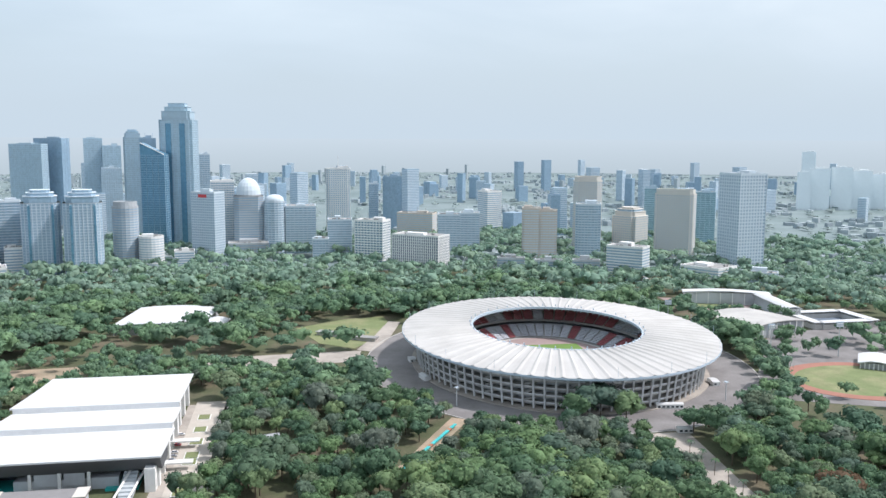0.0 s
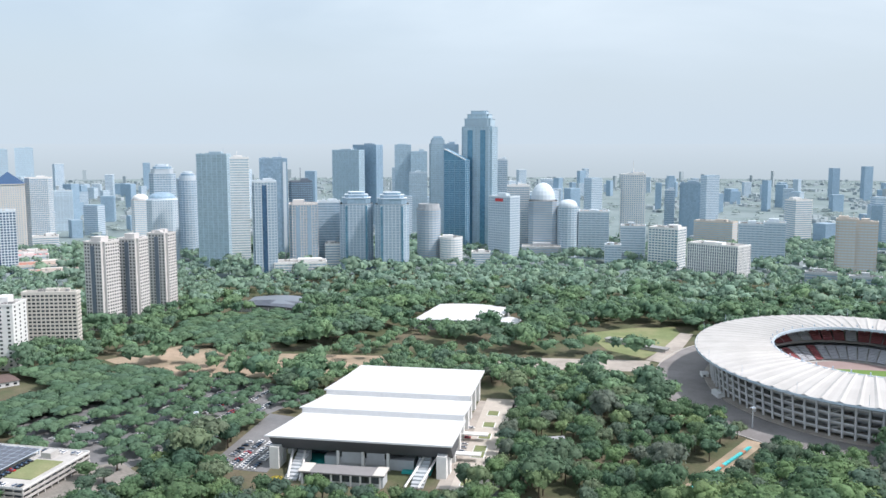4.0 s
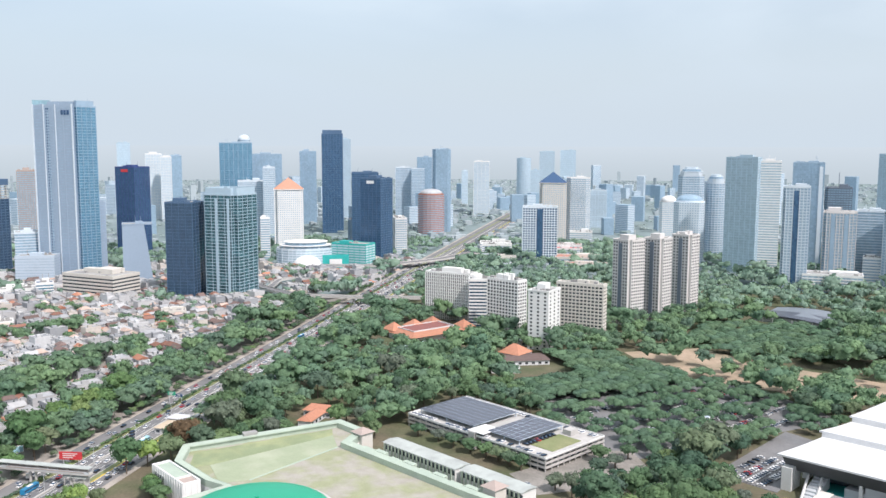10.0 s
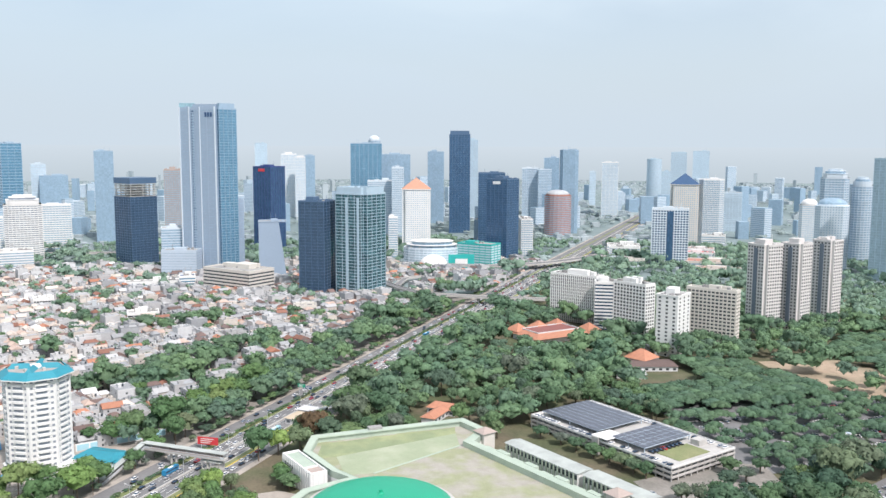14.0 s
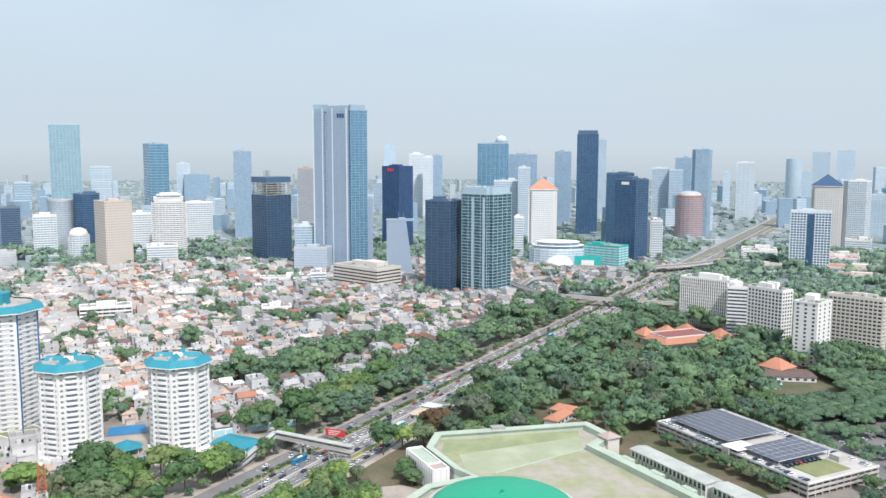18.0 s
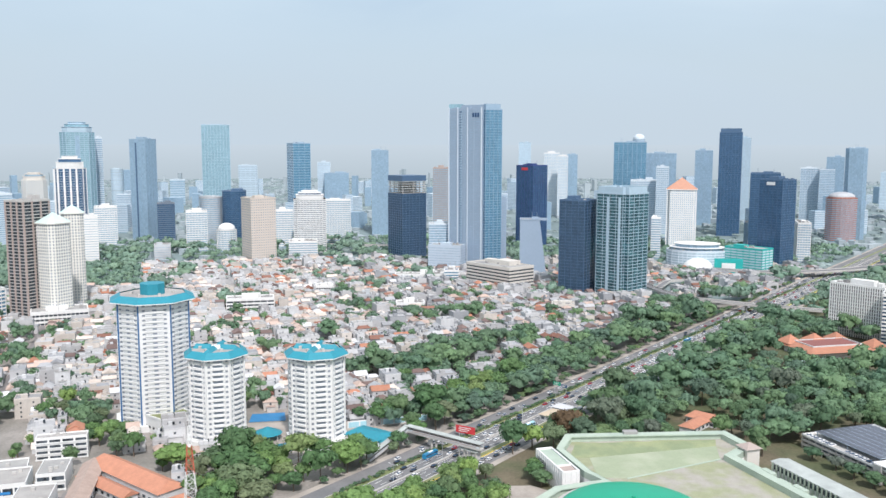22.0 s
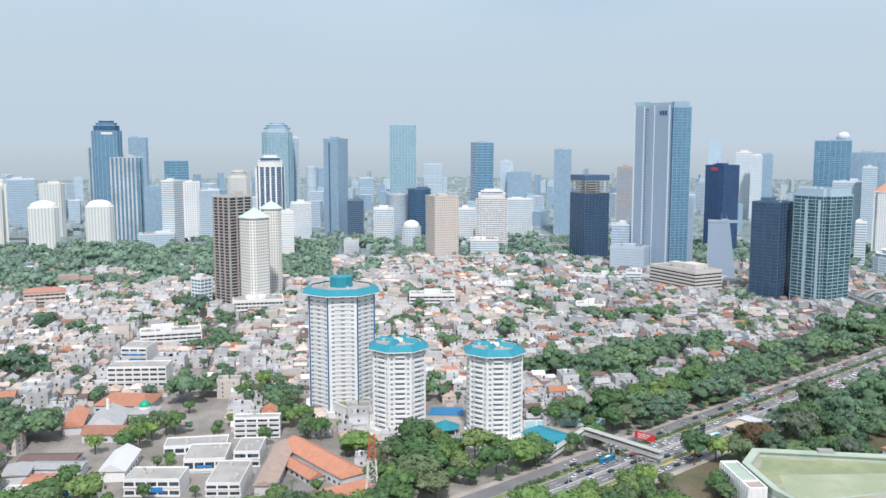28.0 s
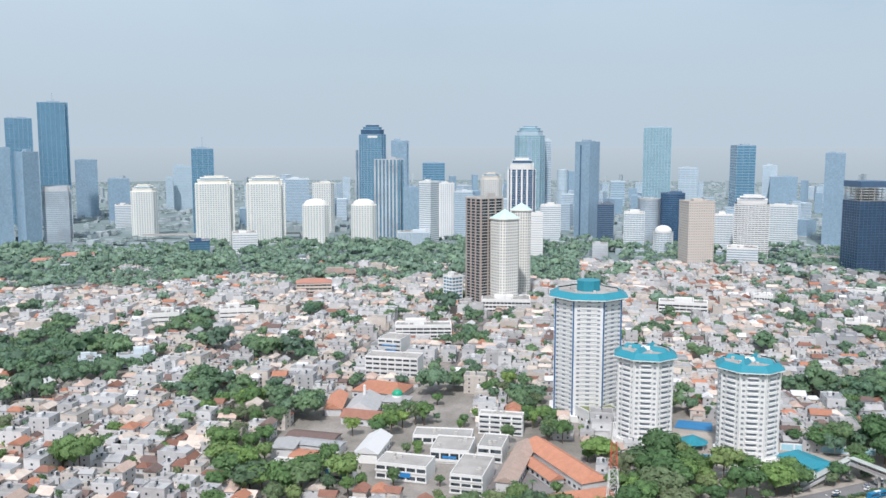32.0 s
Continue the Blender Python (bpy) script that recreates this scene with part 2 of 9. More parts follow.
# ---- mesh helpers ----
class Shape:
    """Vertices and faces gathered for one mesh."""

    def __init__(self):
        self.v, self.f = [], []

    def prism(self, pts, z0, z1, cap=True, top=None):
        k, n = len(self.v), len(pts)
        self.v += [(x, y, z0) for x, y in pts] + [(x, y, z1) for x, y in (top or pts)]
        self.f += [(k + i, k + (i + 1) % n, k + n + (i + 1) % n, k + n + i) for i in range(n)]
        if cap:
            self.f += [tuple(range(k + n, k + 2 * n)), tuple(range(k + n - 1, k - 1, -1))]
        return self

    def box(self, x0, x1, y0, y1, z0, z1):
        return self.prism([(x0, y0), (x1, y0), (x1, y1), (x0, y1)], z0, z1)

    def ring(self, pts, inner, z0, z1):
        k, n = len(self.v), len(pts)
        for ps, z in ((pts, z0), (pts, z1), (inner, z1), (inner, z0)):
            self.v += [(x, y, z) for x, y in ps]
        for a in range(4):
            b = (a + 1) % 4
            self.f += [(k + a * n + i, k + a * n + (i + 1) % n, k + b * n + (i + 1) % n, k + b * n + i) for i in range(n)]
        return self

    def cone(self, pts, z0, apex):
        k, n = len(self.v), len(pts)
        self.v += [(x, y, z0) for x, y in pts] + [apex]
        self.f += [(k + i, k + (i + 1) % n, k + n) for i in range(n)] + [tuple(range(k + n - 1, k - 1, -1))]
        return self

    def rod(self, a, b, r, n=6):
        a, b = Vector(a), Vector(b)
        q = (b - a).to_track_quat("Z", "Y")
        k = len(self.v)
        for p in (a, b):
            self.v += [tuple(p + q @ Vector((r * math.cos(i * math.tau / n), r * math.sin(i * math.tau / n), 0))) for i in range(n)]
        self.f += [(k + i, k + (i + 1) % n, k + n + (i + 1) % n, k + n + i) for i in range(n)] + [tuple(range(k + n, k + 2 * n)), tuple(range(k + n - 1, k - 1, -1))]
        return self

    def dome(self, cx, cy, z, r, h, n=20, rows=6):
        k = len(self.v)
        for j in range(rows):
            a = j / rows * math.pi / 2
            self.v += [(cx + r * math.cos(a) * math.cos(i * math.tau / n), cy + r * math.cos(a) * math.sin(i * math.tau / n), z + h * math.sin(a)) for i in range(n)]
        self.v.append((cx, cy, z + h))
        for j in range(rows - 1):
            self.f += [(k + j * n + i, k + j * n + (i + 1) % n, k + (j + 1) * n + (i + 1) % n, k + (j + 1) * n + i) for i in range(n)]
        j = k + (rows - 1) * n
        self.f += [(j + i, j + (i + 1) % n, k + rows * n) for i in range(n)]
        return self

    def gable(self, x0, x1, y0, y1, z, rise, hip=0.0):
        """A roof with its ridge along x; hip: how far the ridge's ends draw in."""
        k, ym = len(self.v), (y0 + y1) / 2
        self.v += [(x0, y0, z), (x1, y0, z), (x1, y1, z), (x0, y1, z), (x0 + hip, ym, z + rise), (x1 - hip, ym, z + rise)]
        self.f += [(k, k + 1, k + 5, k + 4), (k + 2, k + 3, k + 4, k + 5), (k + 1, k + 2, k + 5), (k + 3, k, k + 4), (k + 3, k + 2, k + 1, k)]
        return self

    def mesh(self, name, material):
        me = bpy.data.meshes.new(name)
        me.from_pydata(self.v, [], self.f)
        me.materials.append(MATS[material] if isinstance(material, str) else material)
        return me


def part(name, shape, material, parent, label="", m=None):
    ob = new(name, shape if isinstance(shape, bpy.types.Mesh) else shape.mesh(name, material))
    ob.parent = parent
    if m is not None:
        ob.matrix_basis = m
    return tagged(ob, label) if label else ob


def thing(name, label, category, x=0, y=0, z=0, rz=0, group="", kind=""):
    ob = new(name)
    ob.empty_display_size = 1
    ob.matrix_basis = pose(x, y, z, 0, 0, rz)
    return tagged(ob, label, category, group, kind)


def setting(name, shape, material, label, category="ground"):
    return tagged(new(name, shape.mesh(name, material)), label, category, kind="structure")


KEEP = []  # footprints where no tree or house may stand: x, y, half width, half depth, turn


def keep(x, y, w, d, rz, grow=2.0):
    KEEP.append((x, y, w / 2 + grow, d / 2 + grow, math.cos(radians(rz)), math.sin(radians(rz))))


def outline(kind, w, d):
    a, b = w / 2, d / 2
    if kind == "round":
        return [(a * math.cos(i * math.tau / 20), b * math.sin(i * math.tau / 20)) for i in range(20)]
    if kind == "cut":
        c = min(a, b) * 0.35
        return [(-a + c, -b), (a - c, -b), (a, -b + c), (a, b - c), (a - c, b), (-a + c, b), (-a, b - c), (-a, -b + c)]
    if kind == "notch":
        c = min(a, b) * 0.22
        return [(-a + c, -b), (a - c, -b), (a - c, -b + c), (a, -b + c), (a, b - c), (a - c, b - c), (a - c, b), (-a + c, b), (-a + c, b - c), (-a, b - c), (-a, -b + c), (-a + c, -b + c)]
    return [(-a, -b), (a, -b), (a, b), (-a, b)]


def grown(pts, g):
    w = max(x for x, _ in pts) or 1
    d = max(y for _, y in pts) or 1
    return [(x * (w + g) / w, y * (d + g) / d) for x, y in pts]


def tower(name, label, x, y, w, d, h, rz, floors, wall, glass, band=0.4, piers=0.0, pier=0.5, plan="box", crown="flat", split=True, z=0.0, roof="roof_grey", proud=0.35, rise=13.0, sign="", strips=(), strip="navy_glass", strip_w=2.0, punch=None, rib=None, taper=None, tier=None):
    """A storeyed block: a glazed core, a band round each storey, piers up its faces and what stands on its roof."""
    rng = random.Random(name + str(round(x)))
    top = thing(name, label, name.split("_")[-1], x, y, z, rz)
    keep(x, y, w, d, rz)
    pts = outline(plan, w, d)
    shrink = [(u * (taper[0] if u > 0 else taper[1]), v * taper[2]) for u, v in pts] if taper else None
    part("body", Shape().prism(pts, 0, h, True, shrink), wall if punch else glass, top)
    step = h / floors
    rib = rib or wall
    if punch:
        # columns of single windows up each face
        gap, wide, high = punch
        joined = Shape()
        for i in range(len(pts)):
            (ax, ay), (bx, by) = pts[i], pts[(i + 1) % len(pts)]
            span = math.hypot(bx - ax, by - ay)
            k = int(span / gap)
            a = math.atan2(by - ay, bx - ax)
            ca, sa = math.cos(a), math.sin(a)
            for j in range(k):
                f = (j + 0.5) / k
                cx, cy = ax + (bx - ax) * f, ay + (by - ay) * f
                col = Shape() if split else joined
                q = gap * wide / 2
                foot = [(cx + u * ca - v * sa, cy + u * sa + v * ca) for u, v in ((-q, -0.12), (q, -0.12), (q, 0.1), (-q, 0.1))]
                for n in range(floors):
                    z0 = n * step + step * (1 - high) * 0.55
                    col.prism(foot, z0, z0 + step * high)
                if split:
                    part("window_column", col, glass, top)
        if not split:
            tagged(part("facade_glazing", joined, glass, top), kind="stuff")
    if band > 0 and not punch:
        if split:
            me = Shape().prism(grown(pts, proud), 0, step * band).mesh("floor_band", wall)
            for i in range(floors):
                part("floor_band", me, wall, top, m=pose(0, 0, i * step + step * (1 - band)))
        else:
            s = Shape()
            for i in range(floors):
                s.prism(grown(pts, proud), i * step + step * (1 - band), (i + 1) * step)
            tagged(part("facade_banding", s, wall, top), kind="stuff")
    if piers > 0 and not punch:
        s, places = Shape(), []
        n = len(pts)
        for i in range(n):
            (ax, ay), (bx, by) = pts[i], pts[(i + 1) % n]
            span = math.hypot(bx - ax, by - ay)
            if span < piers * 0.7:
                places.append((ax, ay, math.atan2(by - ay, bx - ax)))
                continue
            k = max(1, round(span / piers))
            places += [(ax + (bx - ax) * j / k, ay + (by - ay) * j / k, math.atan2(by - ay, bx - ax)) for j in range(k)]
        if split and len(places) < 70:
            me = Shape().box(-pier / 2, pier / 2, -proud - 0.15, pier / 2, 0, h).mesh("pier", rib)
            for px, py, a in places:
                part("pier", me, rib, top, m=pose(px, py, 0, 0, 0, math.degrees(a)))
        else:
            for px, py, a in places:
                c, si = math.cos(a), math.sin(a)
                q = [(-pier / 2, -proud - 0.15), (pier / 2, -proud - 0.15), (pier / 2, 0.2), (-pier / 2, 0.2)]
                s.prism([(px + u * c - v * si, py + u * si + v * c) for u, v in q], 0, h)
            tagged(part("facade_ribbing", s, rib, top), kind="stuff")
    e = grown(pts, proud)
    if crown in ("flat", "mast", "screen"):
        part("parapet", Shape().ring(e, grown(pts, -0.6), h, h + 1.4), wall, top)
        part("roof", Shape().prism(grown(pts, -0.62), h, h + 0.25), roof, top)
        for _ in range(2 if split else 1):
            a, b = w * rng.uniform(0.12, 0.24), d * rng.uniform(0.12, 0.24)
            u, v = w * rng.uniform(-0.2, 0.2), d * rng.uniform(-0.2, 0.2)
            part("plant_room", Shape().box(u - a, u + a, v - b, v + b, h + 0.2, h + rng.uniform(3, 6)), wall, top)
        # tanks, ducts and rods on the roof
        clutter = Shape()
        for _ in range(7):
            a, b, u, v = rng.uniform(0.8, 2.6), rng.uniform(0.8, 2.0), w * rng.uniform(-0.4, 0.4), d * rng.uniform(-0.4, 0.4)
            clutter.box(u - a, u + a, v - b, v + b, h + 0.2, h + rng.uniform(1.4, 3.4))
        for _ in range(2):
            u, v = w * rng.uniform(-0.35, 0.35), d * rng.uniform(-0.35, 0.35)
            clutter.rod((u, v, h), (u, v, h + rng.uniform(6, 11)), 0.22, 4)
        tagged(part("roof_plant", clutter, "roof_grey" if h < 60 else wall, top), kind="stuff")
    if crown == "mast":
        part("mast", Shape().rod((0, 0, h), (0, 0, h + 24), 0.5), wall, top)
    if crown == "screen":
        part("screen", Shape().ring(grown(pts, -1.5), grown(pts, -2.2), h + 1.4, h + 8), wall, top)
    if crown == "steps":
        for i, (g, z0, z1) in enumerate(((0.86, 0, 0.5), (0.7, 0.5, 0.78), (0.5, 0.78, 1.0))):
            part("crown_tier", Shape().prism([(u * g, v * g) for u, v in pts], h + rise * z0, h + rise * z1), (tier or wall) if i % 2 == 0 else glass, top)
            part("crown_ledge", Shape().prism([(u * (g + 0.03), v * (g + 0.03)) for u, v in pts], h + rise * z1, h + rise * z1 + 0.6), wall, top)
    if crown == "pyramid":
        part("cornice", Shape().prism(grown(pts, 1.2), h, h + 1.2), wall, top)
        part("roof", Shape().cone(grown(pts, 0.8), h + 1.2, (0, 0, h + 0.42 * w)), roof, top)
    if crown == "frame":
        part("cap", Shape().prism(grown(pts, 0.3), h + 18.6, h + 27), wall, top, "dark capping storeys")
        for i in range(6):
            part("open_slab", Shape().prism(grown(pts, 0.2), h + i * 3.6, h + i * 3.6 + 0.6), "concrete", top, "bare concrete storey slab")
            if i < 5:
                for u in (-0.45, -0.15, 0.15, 0.45):
                    for v in (-0.45, 0.0, 0.45):
                        part("open_column", Shape().box(w * u - 0.5, w * u + 0.5, d * v - 0.5, d * v + 0.5, h + i * 3.6 + 0.6, h + i * 3.6 + 3.6), "concrete", top)
    if crown == "hip":
        part("roof", Shape().gable(-w / 2 - 1, w / 2 + 1, -d / 2 - 1, d / 2 + 1, h, rise, d * 0.4), roof, top)
    if crown == "dome":
        part("drum", Shape().prism(outline("round", w * 0.9, d * 0.9), h, h + 2), wall, top)
        part("dome", Shape().dome(0, 0, h + 2, min(w, d) * 0.43, rise), roof, top)
    if crown == "slant":
        s = Shape()
        a, b = w / 2, d / 2
        s.v = [(-a, -b, h), (a, -b, h), (a, b, h), (-a, b, h), (-a, -b, h + 0.5 * w), (-a, b, h + 0.5 * w), (a, -b, h + 1), (a, b, h + 1)]
        s.f = [(0, 1, 6, 4), (1, 2, 7, 6), (2, 3, 5, 7), (3, 0, 4, 5), (4, 6, 7, 5)]
        part("slanted_top", s, glass, top)
        part("edge", Shape().rod((-a, -b, h + 0.5 * w), (a, -b, h + 1), 0.7), "white_wall", top)
    for f in strips:
        part("window_strip", Shape().box(w * f - strip_w / 2, w * f + strip_w / 2, -d / 2 - proud - 0.3, -d / 2 + 0.1, h * 0.04, h * 0.97), strip, top, "vertical strip on the facade")
    if sign:
        part("sign_board", Shape().box(-w * 0.18, w * 0.18, -d / 2 - proud - 0.5, -d / 2 - proud, h - 7, h - 2.5), sign, top, "plain coloured sign board")
    return top


# ---- towers and blocks, round the horizon ----
# Farther towers take paler, bluer colours that hold the haze.
tower("office_tower", "tall grey office tower with a grid of windows", 286.4, 1225.7, 43.1, 43.1, 132.1, -63.0, 29, "pale_wall", "line_blue", band=0.42, piers=4.6, pier=1.8, split=False)
tower("low_building", "wide white office podium with long windows", 220.9, 1104.2, 52.9, 44.1, 20.8, -42.0, 6, "white_wall", "slate_glass", band=0.55, split=False)
tower("low_building", "long dark low annexe beside the office tower", 276.1, 1104.0, 56.6, 22.6, 14.1, -14.0, 4, "slate_wall", "slate_glass", band=0.4, split=False)
tower("office_tower", "broad cream tower with small windows and green top", 214.2, 1333.4, 58.8, 23.5, 96.8, -26.1, 26, "cream_wall", "slate_glass", band=0.5, piers=3.0, pier=1.4, plan="cut", crown="screen", roof="roof_mint", split=False, punch=(3.4, 0.5, 0.5))
tower("office_tower", "pale tower with teal glass", 298.8, 1543.1, 32.7, 32.7, 88.9, -11.0, 24, "line_pale", "aqua_glass", band=0.2, piers=9.0, pier=0.5, split=False)
tower("office_tower", "teal glass tower half hidden", 207.3, 1559.5, 21.3, 21.3, 93.7, -7.6, 25, "line_pale", "aqua_glass", band=0.2, split=False)
tower("apartment_tower", "cream apartment block with stepped roof", 158.7, 1432.1, 45.2, 45.2, 56.3, -40.9, 15, "cream_wall", "slate_glass", band=0.5, piers=4, pier=0.5, plan="notch", crown="steps", split=False, punch=(3.6, 0.5, 0.5))
tower("office_tower", "white office slab with blue ribbon windows", 122.1, 1115.2, 48.1, 24.0, 42.8, -29.0, 12, "white_wall", "slate_glass", band=0.45, split=False)
tower("office_tower", "pale cream tower with dark roof storey", 88.4, 1420.3, 45.7, 45.7, 111.5, -3.6, 30, "cream_wall", "slate_glass", band=0.5, piers=4, pier=0.5, plan="cut", crown="screen", roof="roof_grey", split=False, punch=(3.4, 0.5, 0.5))
tower("apartment_tower", "slim grey apartment tower with window columns", 82.2, 1295.2, 36.1, 36.1, 83.2, -3.6, 22, "pale_wall", "slate_glass", band=0.4, piers=5, pier=0.5, plan="notch", split=False)
tower("apartment_tower", "pale beige twin apartment tower", -1.2, 1280.0, 27.2, 27.2, 77.3, 0.1, 21, "beige_wall", "slate_wall", band=0.5, piers=4, pier=0.5, plan="notch", split=False)
tower("apartment_tower", "pale beige apartment tower beside its twin", 21.8, 1283.4, 28.0, 28.0, 74.0, -1.0, 20, "beige_wall", "slate_wall", band=0.5, piers=4, pier=0.5, plan="notch", split=False)
tower("low_building", "low slab with ribbon windows among trees", -27.4, 1144.3, 35.8, 14.3, 21.1, 1.4, 6, "grey_wall", "slate_glass", band=0.5, split=False)
tower("low_building", "low slab with ribbon windows in the wood", 21.7, 1126.3, 34.9, 14.0, 21.5, -1.1, 6, "grey_wall", "slate_glass", band=0.5, split=False)
tower("low_building", "third low slab with ribbon windows", 73.0, 1167.2, 35.8, 14.3, 16.8, -3.6, 5, "grey_wall", "slate_glass", band=0.5, split=False)
tower("office_tower", "white office tower with closely spaced bands", -80.2, 1623.2, 31.7, 31.7, 81.9, -52.8, 22, "white_wall", "slate_glass", band=0.5, split=False)
tower("apartment_tower", "white apartment tower with crown and mast", -345.9, 1520.7, 42.8, 42.8, 124.9, 12.8, 34, "white_wall", "slate_glass", band=0.4, piers=4.5, pier=0.5, plan="notch", crown="mast", split=False, punch=(3.6, 0.55, 0.55))
tower("office_tower", "grey banded block before the white tower", -288.6, 1276.9, 35.2, 35.2, 57.6, 12.7, 16, "pale_wall", "slate_glass", band=0.5, split=False)
tower("office_tower", "white and blue office block with ribbon windows", -232.5, 1245.3, 43.4, 29.0, 59.9, -13.3, 16, "white_wall", "blue_glass", band=0.5, piers=5, pier=1.2, split=False)
tower("office_tower", "slim grey tower among other towers", -317.8, 1714.4, 19.2, 19.2, 89.4, 10.5, 24, "slate_wall", "slate_glass", band=0.3, split=False)
tower("office_tower", "pale tower with vertical strips", -273.2, 1674.2, 36.2, 36.2, 105.2, 9.3, 28, "line_blue", "slate_glass", band=0.2, piers=7.5, pier=0.5, plan="notch", split=False)
tower("office_tower", "beige office slab with long bands", -201.0, 1498.6, 64.6, 25.9, 50.0, -11.0, 14, "beige_wall", "mist_glass", band=0.55, split=False)
tower("office_tower", "white office with slotted window pattern", -153.6, 1183.2, 72.0, 32.7, 46.2, -21.7, 12, "white_wall", "navy_glass", band=0.25, piers=3.2, pier=1.6, split=False)
tower("office_tower", "grey blue office slab among other towers", -132.2, 1371.2, 34.9, 34.9, 59.2, 5.5, 16, "pale_wall", "slate_glass", band=0.5, piers=6, pier=0.5, split=False)
tower("office_tower", "grey blue office slab beside it", -99.2, 1373.4, 30.4, 30.4, 61.9, 4.1, 17, "pale_wall", "slate_glass", band=0.5, piers=6, pier=0.5, split=False)
tower("office_tower", "grey banded office block among other towers", -365.2, 1338.5, 46.3, 46.3, 72.7, 15.3, 20, "slate_wall", "slate_glass", band=0.45, piers=7, pier=0.5, split=False)
tower("low_building", "small grey block with glass front", -308.4, 1237.2, 22.8, 22.8, 32.3, 14.0, 9, "pale_wall", "slate_glass", band=0.4, piers=5, pier=0.5, split=False)
tower("office_tower", "tallest tower of stepped pale glass", -579.5, 1381.3, 53.4, 41.1, 207.7, 5.6, 56, "line_pale", "pale_glass", band=0.2, piers=6.75, pier=0.8, plan="notch", crown="steps", rise=26, split=False, strips=(-0.2, 0.22), strip_w=9.0, strip="blue_glass")
tower("office_tower", "slim tower behind the tallest", -591.0, 1519.7, 17.8, 17.8, 149.0, 21.3, 40, "pale_wall", "slate_glass", band=0.4, piers=4, pier=0.5, split=False)
tower("office_tower", "blue grey glass tower with stepped top", -720.0, 1507.8, 30.9, 30.9, 179.7, 25.5, 49, "line_pale", "pale_glass", band=0.2, piers=7.5, pier=0.5, plan="notch", crown="steps", split=False)
tower("office_tower", "grey glass tower shoulder among other towers", -673.1, 1467.2, 27.3, 27.3, 176.8, 24.6, 48, "line_blue", "slate_glass", band=0.2, piers=7.5, pier=0.5, split=False)
tower("office_tower", "blue glass tower with slanted roof", -603.0, 1337.7, 38.6, 19.3, 150.9, 2.7, 41, "line_blue", "blue_glass", band=0.15, piers=9.0, pier=0.5, crown="slant", split=False)
tower("office_tower", "pale glass twin tower, taller half", -925.8, 1755.4, 36.6, 36.6, 176.7, 27.8, 48, "line_pale", "pale_glass", band=0.2, piers=7.5, pier=0.5, split=False)
tower("office_tower", "pale glass twin tower, lower half", -887.4, 1760.7, 35.8, 35.8, 161.6, 26.7, 44, "line_pale", "pale_glass", band=0.2, piers=7.5, pier=0.5, split=False)
tower("office_tower", "pale tower with shaded lattice front", -807.2, 1597.7, 36.5, 36.5, 120.0, 26.8, 32, "mist_wall", "pale_glass", band=0.3, piers=4, pier=0.5, split=False)
tower("office_tower", "grey glass office tower with pale edge", -946.9, 1633.7, 54.7, 34.2, 176.4, 4.7, 48, "line_blue", "slate_glass", band=0.2, piers=13.5, pier=0.5, split=False)
tower("office_tower", "pale glass tower with lattice base", -959.9, 1574.4, 59.2, 32.9, 165.5, 9.6, 45, "line_pale", "pale_glass", band=0.15, piers=7.5, pier=0.5, split=False)
tower("office_tower", "twin tower with stepped glass crown", -642.6, 1074.3, 46.7, 46.7, 93.3, 30.9, 25, "pale_wall", "line_blue", band=0.16, piers=5.2, pier=0.9, plan="cut", crown="steps", rise=16, split=False, tier="slate_glass", strips=(-0.3, 0.3), strip_w=3.0, strip="blue_glass")
tower("office_tower", "second twin tower with stepped glass crown", -588.6, 1082.1, 47.6, 47.6, 93.5, 28.5, 25, "pale_wall", "line_blue", band=0.16, piers=5.2, pier=0.9, plan="cut", crown="steps", rise=16, split=False, tier="slate_glass", strips=(-0.3, 0.3), strip_w=3.0, strip="blue_glass")
tower("office_tower", "dark banded office slab among other towers", -727.8, 1133.2, 31.5, 31.5, 86.9, 32.7, 23, "slate_wall", "slate_glass", band=0.4, split=False)
tower("office_tower", "round grey tower with open ring roof", -574.6, 1172.5, 35.2, 35.2, 80.5, 26.1, 22, "grey_wall", "line_blue", band=0.5, plan="round", crown="screen", split=False)
tower("low_building", "low round white drum building", -537.1, 1171.3, 33.8, 33.8, 39.1, 24.6, 11, "white_wall", "mist_glass", band=0.6, plan="round", split=False)
tower("office_tower", "grey office tower with grid and red sign", -470.6, 1217.7, 41.2, 22.9, 99.7, -17.9, 27, "pale_wall", "line_blue", band=0.4, piers=3.5, pier=0.5, sign="red_paint", split=False)
tower("apartment_tower", "white apartment slab behind the grid tower", -492.0, 1337.0, 35.6, 35.6, 110.1, 20.2, 30, "white_wall", "slate_glass", band=0.4, piers=4, pier=0.5, split=False)
tower("office_tower", "banded tower under a pale dome", -441.6, 1313.3, 44.4, 44.4, 89.3, 18.6, 24, "grey_wall", "line_blue", band=0.5, plan="cut", crown="dome", roof="pale_wall", rise=26, split=False)
tower("office_tower", "dark round tower with small dome", -400.2, 1313.6, 33.5, 33.5, 80.7, 16.9, 22, "slate_wall", "slate_glass", band=0.4, piers=4, pier=0.5, plan="round", crown="dome", roof="slate_wall", rise=9, split=False)
tower("low_building", "small white block with gatehouse", -485.5, 1163.5, 26.4, 26.4, 20.6, 22.6, 6, "white_wall", "slate_glass", band=0.4, split=False)
tower("low_building", "low glass entrance block below the dome tower", -430.9, 1277.1, 59.2, 35.5, 19.8, 18.6, 5, "grey_wall", "slate_glass", band=0.5, piers=5, pier=0.5, split=False)
